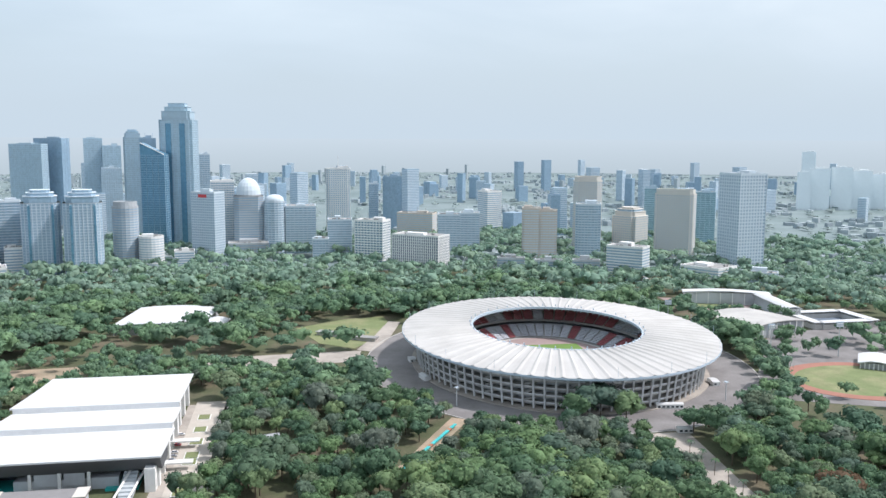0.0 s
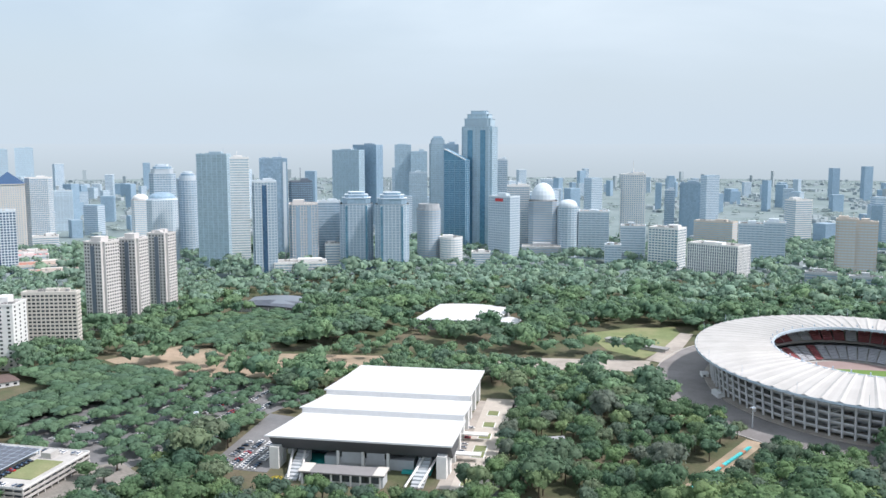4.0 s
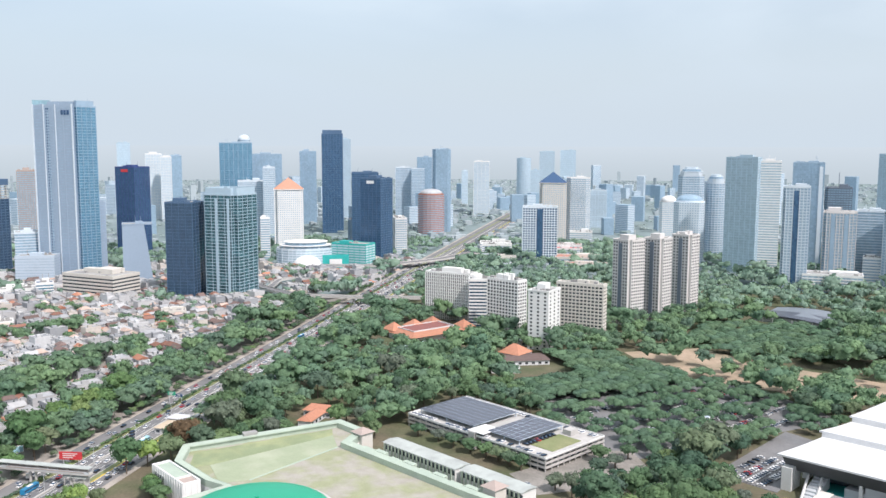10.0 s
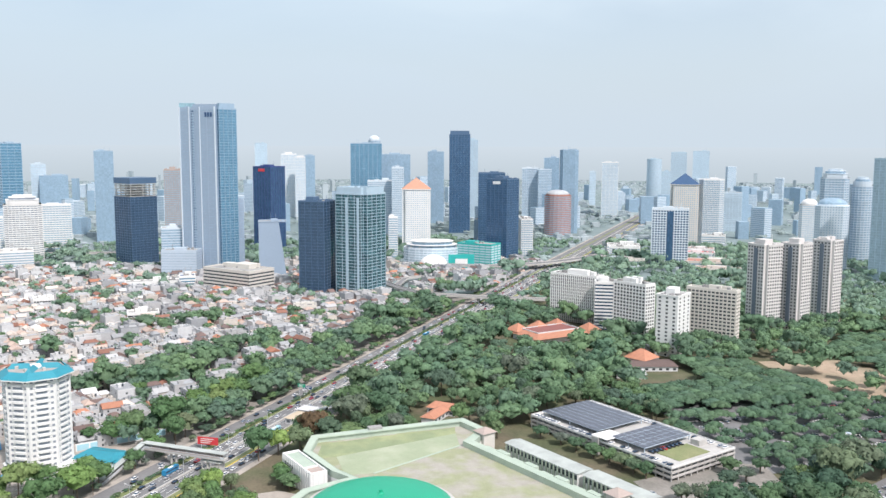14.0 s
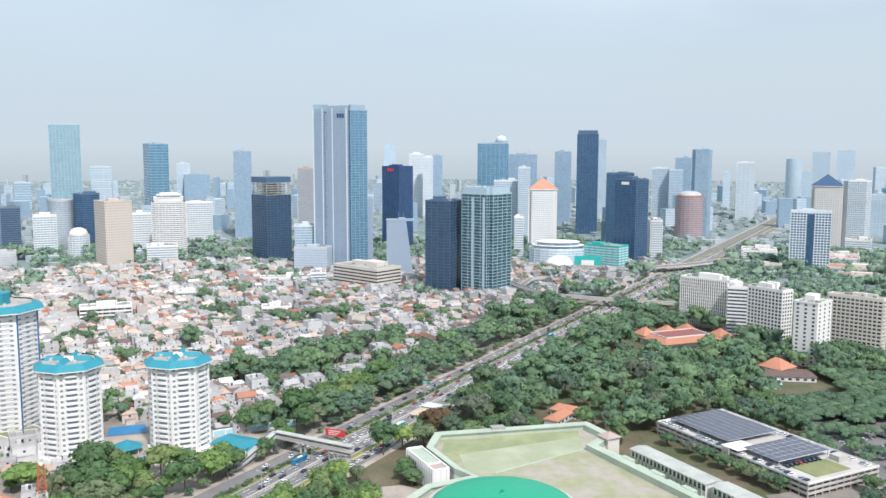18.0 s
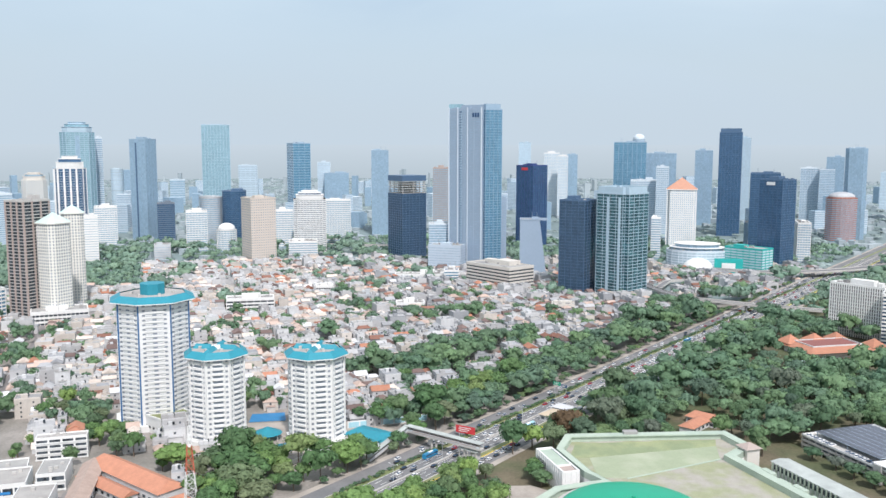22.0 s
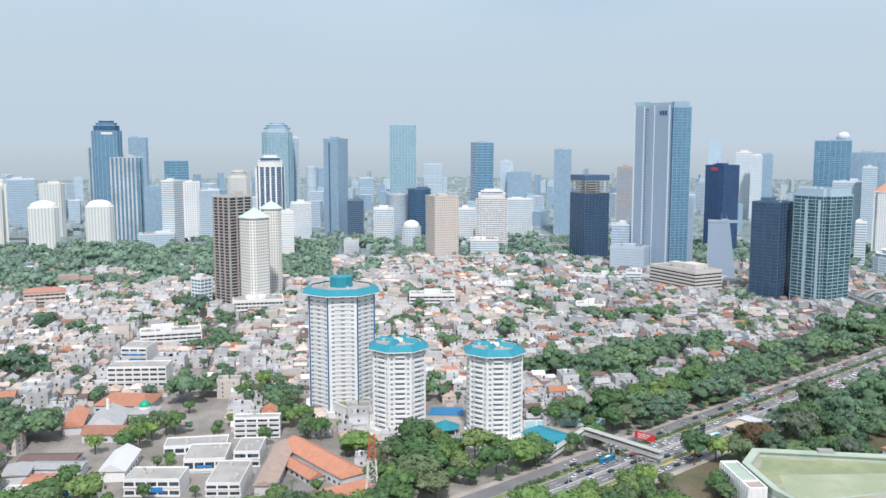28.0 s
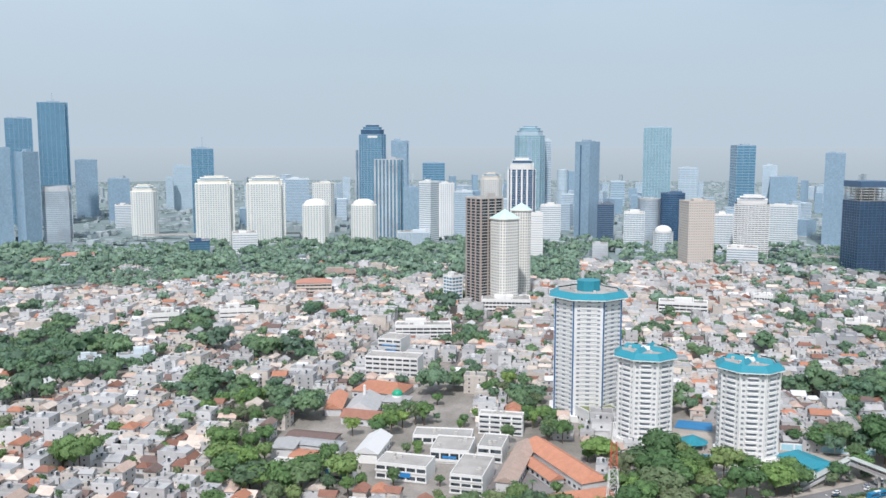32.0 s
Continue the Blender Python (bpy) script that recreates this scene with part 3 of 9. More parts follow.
tower("office_tower", "large blue glass office slab", -831.8, 993.3, 45.4, 15.1, 162.6, 16.7, 44, "line_pale", "pale_glass", band=0.15, piers=7.5, pier=0.5, split=False)
tower("office_tower", "white banded half of the glass office slab", -811.6, 1021.3, 31.8, 28.6, 157.6, 38.5, 43, "white_wall", "pale_glass", band=0.45, split=False)
tower("office_tower", "glass tower with pale side strip", -822.7, 1123.6, 42.1, 42.1, 154.7, 36.2, 42, "line_blue", "slate_glass", band=0.15, piers=9.0, pier=0.5, split=False, strips=(0.4,), strip_w=5.0, strip="pale_wall")
tower("office_tower", "grey tower with paired ribs and steps", -699.5, 934.2, 30.8, 30.8, 128.2, 36.8, 35, "pale_wall", "line_blue", band=0.25, piers=4, pier=0.9, plan="notch", split=False, strips=(0.0,), strip_w=6.0)
tower("office_tower", "dark tower with roof masts", -851.5, 1238.9, 38.9, 38.9, 114.6, 34.5, 31, "dark_wall", "slate_glass", band=0.3, piers=4, pier=0.5, plan="notch", crown="mast", split=False)
tower("office_tower", "brown grey ribbed tower among other towers", -700.9, 1025.8, 39.4, 39.4, 93.4, 34.3, 25, "stone_wall", "slate_glass", band=0.2, piers=4, pier=0.9, plan="notch", split=False, strips=(-0.2, 0.2), strip_w=5.0, strip="line_blue")
tower("office_tower", "dark blue office slab with bands", -700.5, 1091.8, 32.9, 32.9, 92.8, 32.7, 25, "slate_wall", "slate_glass", band=0.3, split=False)
tower("low_building", "white low office with bands", -677.0, 1064.4, 22.2, 22.2, 34.0, 32.5, 9, "white_wall", "slate_glass", band=0.5, split=False)
tower("low_building", "white shopping podium with signs", -661.5, 959.3, 67.9, 34.0, 21.4, 34.6, 6, "white_wall", "slate_glass", band=0.4, piers=6, pier=0.5, split=False)
tower("office_tower", "slim dark round tower among other towers", -976.4, 1101.0, 30.6, 30.6, 120.2, 41.6, 32, "slate_wall", "slate_glass", band=0.35, piers=4, pier=0.5, plan="round", crown="steps", split=False)
tower("office_tower", "dark tower with stepped round crown", -992.0, 1060.9, 39.7, 39.7, 132.3, 43.1, 36, "slate_wall", "slate_glass", band=0.35, piers=4, pier=0.5, plan="cut", crown="steps", split=False)
tower("office_tower", "grey arched tower before the dark one", -936.5, 999.3, 45.0, 45.0, 95.4, 43.1, 26, "pale_wall", "slate_glass", band=0.35, piers=5, pier=0.5, plan="cut", crown="dome", roof="slate_glass", rise=9, split=False, punch=(3.4, 0.5, 0.5))
tower("office_tower", "small white domed tower among other towers", -1209.9, 1234.3, 33.0, 33.0, 74.3, 44.4, 20, "white_wall", "mist_glass", band=0.4, piers=4, pier=0.5, plan="cut", crown="dome", roof="white_wall", rise=9, split=False)
# Dark strips on the faces stand in for shaded recesses of these three.
tower("apartment_tower", "pale stone apartment tower with window columns", -643.3, 603.8, 24.9, 24.9, 84.2, 5.5, 26, "stone_wall", "window_glass", band=0.5, piers=4.2, pier=2.2, plan="notch", strips=(0.0,), strip="dark_wall", punch=(3.1, 0.52, 0.5), strip_w=4.2)
tower("apartment_tower", "pale stone apartment tower, middle of three", -642.6, 642.7, 22.9, 22.9, 83.6, 15.0, 26, "stone_wall", "window_glass", band=0.5, piers=4.2, pier=2.2, plan="notch", strips=(0.0,), strip="dark_wall", punch=(3.1, 0.52, 0.5), strip_w=4.2)
tower("apartment_tower", "pale stone apartment tower with dark strip for shaded recess", -657.8, 699.0, 23.1, 23.1, 83.1, 15.5, 26, "stone_wall", "window_glass", band=0.5, piers=4.2, pier=2.2, plan="notch", strips=(0.0,), strip="dark_wall", punch=(3.1, 0.52, 0.5), strip_w=4.2)
tower("hotel_building", "broad white hotel slab with ribbed front", -751.6, 461.5, 51.4, 16.1, 48.1, 30.2, 15, "white_wall", "window_glass", band=0.2, piers=2.2, pier=1.1)
tower("hotel_building", "stepped dark banded hotel corner", -709.8, 468.4, 20.2, 16.2, 46.4, 56.6, 14, "white_wall", "dark_glass", band=0.5)
tower("hotel_building", "white hotel slab with window grid", -657.2, 464.4, 35.3, 13.6, 53.0, 17.7, 17, "white_wall", "window_glass", band=0.42, piers=3.4, pier=1.0)
tower("hotel_building", "white hotel wing with blank end wall", -597.1, 462.3, 19.6, 24.5, 51.9, 27.3, 16, "white_wall", "window_glass", band=0.75, piers=3.6, pier=2.0, punch=(6.5, 0.3, 0.45))
tower("hotel_building", "cream hotel wing with deep balcony grid", -611.2, 516.3, 43.9, 8.8, 51.2, 29.3, 16, "cream_wall", "window_glass", band=0.45, piers=3.6, pier=0.8, proud=0.9)
tower("office_tower", "dark grey slab with shaded central strip", -1058.9, 808.9, 52.0, 31.2, 86.3, 52.6, 23, "slate_wall", "navy_glass", band=0.35, piers=4, pier=1.2, split=False, strips=(0.0,), strip_w=9.0)
tower("office_tower", "cream tower with blue hipped roof", -1309.7, 1030.9, 50.9, 50.9, 109.7, 51.8, 30, "cream_wall", "slate_glass", band=0.45, piers=5, pier=1.5, plan="notch", crown="pyramid", roof="blue_paint", split=False, punch=(3.6, 0.5, 0.5))
tower("office_tower", "ribbed white tower among other towers", -1303.2, 1087.5, 44.0, 44.0, 118.5, 50.2, 32, "white_wall", "slate_glass", band=0.2, piers=3, pier=0.5, plan="cut", split=False)
tower("office_tower", "pale grey slab among other towers", -1481.5, 1294.1, 36.4, 36.4, 81.9, 48.9, 22, "mist_wall", "mist_glass", band=0.4, piers=6, pier=0.5, split=False)
tower("office_tower", "haze-tinted blue tower with flared top", -2476.2, 2015.0, 54.2, 54.2, 166.9, 50.9, 24, "line_pale", "mist_glass", band=0.2, piers=24.0, pier=0.5, split=False)
tower("office_tower", "haze-tinted blue slab tower among other towers", -2503.8, 1940.7, 52.5, 52.5, 162.6, 52.2, 23, "line_pale", "mist_glass", band=0.2, piers=24.0, pier=0.5, split=False)
tower("office_tower", "haze-tinted round blue tower among other towers", -2206.9, 1619.8, 44.2, 44.2, 143.4, 53.7, 20, "line_pale", "mist_glass", band=0.2, plan="round", split=False)
tower("office_tower", "haze-tinted dark blue tower among other towers", -2123.1, 1601.7, 26.4, 26.4, 107.6, 53.0, 15, "line_pale", "mist_glass", band=0.2, split=False)
tower("office_tower", "haze-tinted tower with pale edge", -1899.8, 1257.6, 40.4, 40.4, 139.4, 56.5, 38, "white_wall", "mist_glass", band=0.2, piers=9, pier=0.5, split=False)
tower("office_tower", "small haze-tinted tower among other towers", -2242.7, 1423.6, 18.7, 18.7, 105.8, 57.6, 15, "mist_wall", "mist_glass", band=0.3, split=False)
tower("office_tower", "tall tapering blue tower with ribs", -1573.7, 940.7, 37.6, 37.6, 171.5, 59.1, 46, "line_blue", "slate_glass", band=0.15, piers=6.0, pier=0.5, plan="cut", split=False)
tower("office_tower", "haze-tinted blue office tower among other towers", -1832.7, 1047.2, 35.3, 35.3, 152.0, 60.3, 41, "line_blue", "slate_glass", band=0.2, piers=7.5, pier=0.5, split=False)
tower("office_tower", "dark slab behind the construction tower", -1836.9, 1031.4, 31.3, 31.3, 125.0, 60.7, 34, "slate_wall", "slate_glass", band=0.3, split=False)
tower("office_tower", "brown tower under construction among other towers", -1883.2, 1018.2, 41.4, 41.4, 126.8, 61.6, 34, "slate_wall", "slate_glass", band=0.3, piers=5, pier=0.5, split=False)
tower("office_tower", "round tower with red bands and domed roof", -1537.6, 894.4, 53.5, 53.5, 81.1, 59.8, 22, "red_wall", "slate_glass", band=0.45, plan="round", crown="dome", roof="grey_wall", rise=9, split=False)
tower("office_tower", "dark glass slab tower among other towers", -1380.7, 668.4, 45.6, 45.6, 131.5, 64.2, 36, "line_dark", "navy_glass", band=0.2, piers=7.5, pier=0.5, split=False)
tower("office_tower", "dark blue glass tower with sign band", -1212.0, 606.2, 36.4, 36.4, 127.4, 32.9, 34, "line_dark", "navy_glass", band=0.12, piers=7.5, pier=0.5, sign="white_wall", split=False)
tower("office_tower", "white slab with blank end", -1276.1, 680.9, 56.0, 18.7, 59.7, -22.1, 16, "white_wall", "slate_glass", band=0.4, piers=4, pier=0.5, split=False)
tower("office_tower", "glass office with red roof sign", -1416.5, 679.4, 49.7, 49.7, 46.8, 64.4, 13, "line_blue", "slate_glass", band=0.2, piers=7.5, pier=0.5, sign="red_paint", split=False)
tower("low_building", "shopping mall with teal corner", -1170.4, 546.8, 57.5, 28.7, 33.5, 34.6, 9, "teal_paint", "pale_wall", band=0.35, piers=9, pier=0.5, split=False)
tower("low_building", "curved pale glass mall hall", -1211.5, 487.4, 85.5, 59.8, 26.0, 68.1, 7, "pale_wall", "pale_glass", band=0.4, piers=8, pier=0.5, plan="round", split=False)
tower("office_tower", "tall black tower among other towers", -1662.9, 730.7, 42.3, 42.3, 202.9, 66.3, 55, "line_dark", "navy_glass", band=0.12, piers=6.0, pier=0.5, crown="screen", split=False)
tower("office_tower", "slim pale blue tower behind the black one", -2007.6, 919.1, 24.4, 24.4, 195.2, 65.4, 53, "line_pale", "mist_glass", band=0.2, split=False)
tall_slab = tower("office_tower", "tallest pale grey tower with ruled concrete front", -1225.6, 151.5, 57.1, 9.5, 227.7, 49.1, 62, "cool_slab", "slate_glass", band=0.8, piers=16, pier=1.2, proud=0.3, strip="line_blue", split=False, strips=(-0.12,))
for u, wide in ((-27.8, 1.6), (-12.5, 0.9), (4.0, 0.9), (27.6, 1.8)):
    part("edge_fin", Shape().box(u - wide / 2, u + wide / 2, -6.1, -4.6, 0, 229.5), "pale_wall", tall_slab, "pale vertical edge fin")
for u in (-8.6, -6.4):
    col_w = Shape()
    for n in range(58):
        col_w.box(u - 0.75, u + 0.75, -5.35, -5.0, 14 + n * 3.66, 15.9 + n * 3.66)
    tagged(part("facade_glazing", col_w, "navy_glass", tall_slab, "column of small dark windows"), "column of small dark windows", kind="stuff")
for n in range(3):
    part("sign_bar", Shape().box(12 + n * 4.2, 15 + n * 4.2, -5.6, -5.2, 216, 222), "blue_paint", tall_slab, "plain dark sign bar")
part("crown_lantern", Shape().prism([(-28 + 9 * (1 - math.cos(k * math.pi / 12)), -5 + 10 * math.sin(k * math.pi / 24)) for k in range(13)] + [(-10, 5)], 228, 235), "aqua_glass", tall_slab, "rounded green glass roof lantern")
part("crown_box", Shape().box(-8, 26, -3.5, 4, 228, 233), "cool_slab", tall_slab)
tower("office_tower", "glass half of the tallest grey tower", -1210.5, 184.8, 9.2, 26.2, 226.2, 20.5, 61, "line_blue", "blue_glass", band=0.12, piers=7, pier=0.4, crown="screen", split=False)
tower("office_tower", "grey fin slab at the foot of the tall tower", -1224.8, 199.4, 17.3, 20.8, 101.7, 80.8, 27, "cool_slab", "slate_glass", band=0.85, split=False)
tower("low_building", "blank grey podium of the tall tower", -1215.1, 121.9, 47.6, 23.8, 36.4, 65.8, 10, "steel_wall", "slate_glass", band=0.8, split=False)
tower("office_tower", "dark upper podium block among other towers", -1265.4, 116.1, 30.9, 30.9, 62.6, 84.8, 17, "slate_wall", "slate_glass", band=0.3, split=False)
tower("office_tower", "dark blue tower with red roof sign", -1438.1, 287.4, 36.3, 36.3, 143.2, 38.4, 39, "navy_paint", "navy_glass", band=0.1, piers=6, pier=0.5, sign="red_paint", split=False)
tower("office_tower", "grey wedge tower with sloping side", -1153.1, 233.7, 36.3, 29.1, 77.1, 78.5, 21, "cool_slab", "cool_slab", band=0, split=False, taper=(0.45, 1.0, 1.0))
tower("office_tower", "dark mirror glass tower among other towers", -1010.7, 258.2, 32.2, 32.2, 111.9, 51.1, 30, "line_dark", "dark_glass", band=0.1, piers=7.5, pier=0.5)
tower("office_tower", "green glass tower with white floor edges", -987.2, 305.1, 46.9, 46.9, 121.4, 35.8, 33, "line_pale", "teal_glass", band=0.14, piers=9.0, pier=0.22, plan="notch", strips=(-0.05, 0.3), strip_w=3.0, strip="line_pale", crown="screen", rib="line_pale")
tower("low_building", "low white office with ribbon windows", -1067.6, 173.7, 78.5, 41.3, 28.2, 34.0, 7, "cream_wall", "window_glass", band=0.55)
tower("office_tower", "blue mirrored office block among other towers", -1771.0, 561.1, 64.8, 64.8, 183.8, 72.4, 50, "line_blue", "blue_glass", band=0.12, piers=9.0, pier=0.5, split=False)
tower("office_tower", "domed tower behind the mirrored block", -1873.5, 613.1, 27.8, 27.8, 192.1, 71.9, 52, "slate_wall", "slate_glass", band=0.3, plan="round", crown="dome", roof="slate_wall", rise=9, split=False)
tower("office_tower", "dark stepped glass block among other towers", -1770.1, 626.6, 62.4, 62.4, 160.5, 70.5, 43, "line_blue", "slate_glass", band=0.2, piers=9.0, pier=0.5, split=False)
tower("apartment_tower", "white apartment tower with red pyramid roof", -1433.7, 546.6, 49.4, 49.4, 102.8, 69.1, 28, "white_wall", "slate_glass", band=0.35, piers=4, pier=0.5, plan="notch", crown="pyramid", roof="tile_pale", split=False, punch=(3.2, 0.42, 0.5))
tower("apartment_tower", "grey apartment slab among other towers", -1696.3, 567.7, 51.4, 51.4, 107.8, 71.5, 29, "pale_wall", "slate_glass", band=0.4, piers=4, pier=0.5, split=False)
tower("apartment_tower", "twin brown apartment tower among other towers", -1637.0, 584.2, 22.5, 22.5, 135.9, 70.4, 37, "slate_wall", "slate_glass", band=0.4, piers=4, pier=0.5, split=False)
tower("office_tower", "haze-tinted blue slab tower among other towers", -1894.4, 771.0, 37.1, 37.1, 166.0, 67.9, 45, "line_blue", "slate_glass", band=0.2, piers=7.5, pier=0.5, split=False)
tower("apartment_tower", "white apartment tower among other towers", -2187.4, 487.5, 37.5, 37.5, 158.3, 77.4, 43, "white_wall", "mist_glass", band=0.3, piers=6, pier=0.5, split=False)
tower("apartment_tower", "white apartment tower, second among other towers", -2118.8, 500.8, 24.5, 24.5, 151.9, 76.7, 41, "white_wall", "mist_glass", band=0.3, piers=6, pier=0.5, split=False)
tower("office_tower", "haze-tinted blue tower among other towers", -2353.2, 583.3, 27.4, 27.4, 152.4, 76.1, 22, "line_blue", "slate_glass", band=0.2, split=False)
tower("office_tower", "pale slab tower among other towers", -2771.8, 530.0, 38.0, 38.0, 187.0, 79.2, 27, "line_pale", "mist_glass", band=0.2, split=False)
tower("apartment_tower", "white low block below the mirrored tower", -1321.0, 463.4, 14.5, 14.5, 64.0, 70.7, 17, "white_wall", "slate_glass", band=0.4, split=False)
tower("office_tower", "brown tower beside the tall grey one", -1735.7, 163.1, 33.3, 33.3, 132.1, 84.6, 36, "brown_wall", "slate_glass", band=0.35, piers=4, pier=0.5, split=False)
tower("office_tower", "black tower with open frame storeys at its top", -1339.5, 72.2, 42.2, 42.2, 104.3, 28.6, 28, "line_dark", "dark_glass", band=0.15, piers=6.0, pier=0.5, crown="frame", split=False)
tower("office_tower", "slim blue tower among other towers", -1736.6, 39.9, 32.9, 32.9, 166.8, 88.7, 45, "line_blue", "slate_glass", band=0.2, piers=7.5, pier=0.5, split=False)
tower("office_tower", "tall blue glass tower among other towers", -2388.5, -165.2, 91.8, 45.9, 183.2, 14.7, 26, "line_blue", "blue_glass", band=0.15, piers=18.0, pier=0.5, split=False)
tower("apartment_tower", "white terraced tower with rounded balconies", -1458.3, -83.8, 51.9, 51.9, 88.9, 93.3, 28, "white_wall", "shade_glass", band=0.5, piers=5, pier=0.5, plan="notch", crown="steps", split=False)
tower("low_building", "terraced white base of the tower", -1359.9, -89.3, 43.5, 30.5, 28.6, 93.8, 8, "white_wall", "slate_glass", band=0.5, split=False)
tower("office_tower", "white hospital slab with arched windows", -1601.6, -42.3, 48.0, 24.0, 77.8, 91.5, 21, "white_wall", "slate_glass", band=0.45, piers=5, pier=0.5, split=False)
tower("office_tower", "white balcony slab among other towers", -1533.2, -133.1, 30.9, 18.6, 64.1, 95.0, 17, "white_wall", "slate_glass", band=0.5, piers=5, pier=0.5, split=False)
tower("hotel_building", "beige tower with rows of small windows", -1326.6, -153.3, 39.2, 39.2, 97.9, 28.6, 26, "beige_wall", "shade_glass", band=0.6, piers=3.6, pier=2.0, split=False, punch=(3.4, 0.42, 0.45))
tower("office_tower", "dark round glass block among other towers", -1597.5, -227.0, 43.0, 43.0, 94.9, 98.1, 26, "line_dark", "navy_glass", band=0.2, plan="round", split=False)
tower("office_tower", "grey round banded block among other towers", -1596.9, -268.9, 38.8, 38.8, 83.8, 99.6, 23, "grey_wall", "slate_glass", band=0.5, plan="round", split=False)
tower("office_tower", "white banded office block among other towers", -1497.2, -276.4, 33.9, 33.9, 65.8, 100.5, 18, "white_wall", "slate_glass", band=0.4, piers=5, pier=0.5, split=False)
tower("office_tower", "small white tower with rounded roof", -1483.5, -224.9, 32.1, 32.1, 36.1, 98.6, 10, "white_wall", "slate_glass", band=0.4, piers=4, pier=0.5, plan="round", crown="dome", roof="white_wall", rise=9, split=False)
tower("low_building", "grey cube block among other towers", -1323.1, -295.6, 23.1, 23.1, 28.9, 102.6, 8, "grey_wall", "slate_glass", band=0.85, split=False)
tower("office_tower", "tall aqua glass tower among other towers", -2198.8, -353.9, 66.3, 66.3, 226.5, 99.1, 61, "line_pale", "aqua_glass", band=0.15, piers=7.5, pier=0.5, split=False)
tower("office_tower", "dark blue glass tower among other towers", -1672.3, -402.7, 33.4, 33.4, 187.4, 67.8, 51, "line_blue", "slate_glass", band=0.12, piers=9.0, pier=0.5, split=False, strips=(-0.1,), strip_w=3.0, strip="line_dark")
tower("office_tower", "small dark glass block among other towers", -1637.9, -357.1, 30.5, 30.5, 70.7, 102.3, 19, "dark_wall", "navy_glass", band=0.3, split=False)
tower("office_tower", "aqua glass tower with stepped top", -1674.6, -520.7, 59.3, 59.3, 200.8, 107.3, 54, "line_pale", "aqua_glass", band=0.15, piers=7.5, pier=0.5, plan="cut", crown="steps", rise=18, split=False, strips=(0.0,), strip_w=7.0, strip="slate_glass")
tower("office_tower", "slim banded tower beside the aqua one", -1722.8, -498.0, 15.0, 15.0, 190.3, 106.1, 51, "pale_wall", "slate_glass", band=0.4, split=False)
tower("office_tower", "blue glass and white stepped tower", -1358.1, -435.0, 44.0, 44.0, 141.9, 107.8, 38, "white_wall", "navy_glass", band=0.1, piers=8, pier=2.6, plan="notch", crown="steps", rise=18, split=False)
tower("office_tower", "white office cube among other towers", -1599.4, -454.3, 37.2, 37.2, 67.5, 105.9, 18, "white_wall", "slate_glass", band=0.5, piers=4, pier=0.5, split=False)
tower("office_tower", "round blue tower far off", -2435.5, -657.9, 30.6, 30.6, 113.2, 105.1, 16, "mist_wall", "mist_glass", band=0.3, plan="round", split=False)
tower("office_tower", "haze-tinted blue low tower among other towers", -2652.2, -542.3, 42.1, 42.1, 75.5, 101.6, 11, "mist_wall", "slate_glass", band=0.3, split=False)
tower("apartment_tower", "pale twin apartment slab among other towers", -2745.6, -346.4, 56.3, 56.3, 116.6, 97.2, 17, "mist_wall", "mist_glass", band=0.3, piers=16, pier=0.5, plan="notch", split=False)
tower("office_tower", "pale tower with dark blue block before it", -2679.6, -109.5, 38.1, 38.1, 126.4, 92.3, 18, "mist_wall", "mist_glass", band=0.3, piers=16, pier=0.5, split=False)
tower("office_tower", "dark blue block among other towers", -2640.4, -70.1, 72.3, 72.3, 96.3, 91.5, 14, "line_blue", "slate_glass", band=0.2, split=False)
tower("low_building", "white shaft tower with wavy base", -1308.2, -393.7, 19.4, 19.4, 72.9, 106.7, 20, "white_wall", "slate_glass", band=0.8, split=False)
tower("office_tower", "dark tower with sloped sign crown", -1546.3, -807.5, 52.6, 52.6, 202.7, 117.6, 55, "line_blue", "blue_glass", band=0.15, piers=7.5, pier=0.5, plan="cut", crown="steps", rise=18, sign="white_wall", split=False, tier="navy_glass")
tower("office_tower", "grey ribbed tower, tall half", -1572.6, -839.6, 35.6, 35.6, 171.7, 118.1, 46, "grey_wall", "blue_glass", band=0.05, piers=6, pier=2.5, split=False)
tower("office_tower", "grey ribbed tower, broad half", -1563.2, -782.9, 63.9, 63.9, 153.1, 116.6, 41, "grey_wall", "blue_glass", band=0.05, piers=7, pier=3.2, plan="notch", split=False)
tower("office_tower", "purple grey tower with crown", -1903.3, -919.0, 42.3, 42.3, 192.7, 115.8, 52, "line_blue", "slate_glass", band=0.1, piers=12.0, pier=0.5, plan="notch", split=False)
tower("office_tower", "blue glass cube tower among other towers", -2301.3, -1003.7, 63.2, 63.2, 133.8, 113.6, 19, "line_blue", "blue_glass", band=0.15, piers=18.0, pier=0.5, split=False)
tower("office_tower", "dark glass slab among other towers", -1567.4, -732.5, 31.4, 31.4, 97.6, 115.0, 26, "line_blue", "slate_glass", band=0.1, split=False)
tower("office_tower", "white slab tower with banded side", -1420.1, -628.3, 25.2, 25.2, 115.7, 76.9, 31, "white_wall", "slate_glass", band=0.5, split=False)
tower("office_tower", "white ribbed tower among other towers", -1555.3, -651.2, 30.7, 30.7, 107.2, 112.7, 29, "white_wall", "slate_glass", band=0.4, piers=4, pier=0.5, plan="notch", split=False, punch=(3.6, 0.5, 0.5))
tower("office_tower", "blue banded block among other towers", -1570.9, -622.3, 36.2, 36.2, 92.0, 111.6, 25, "slate_wall", "slate_glass", band=0.35, split=False)
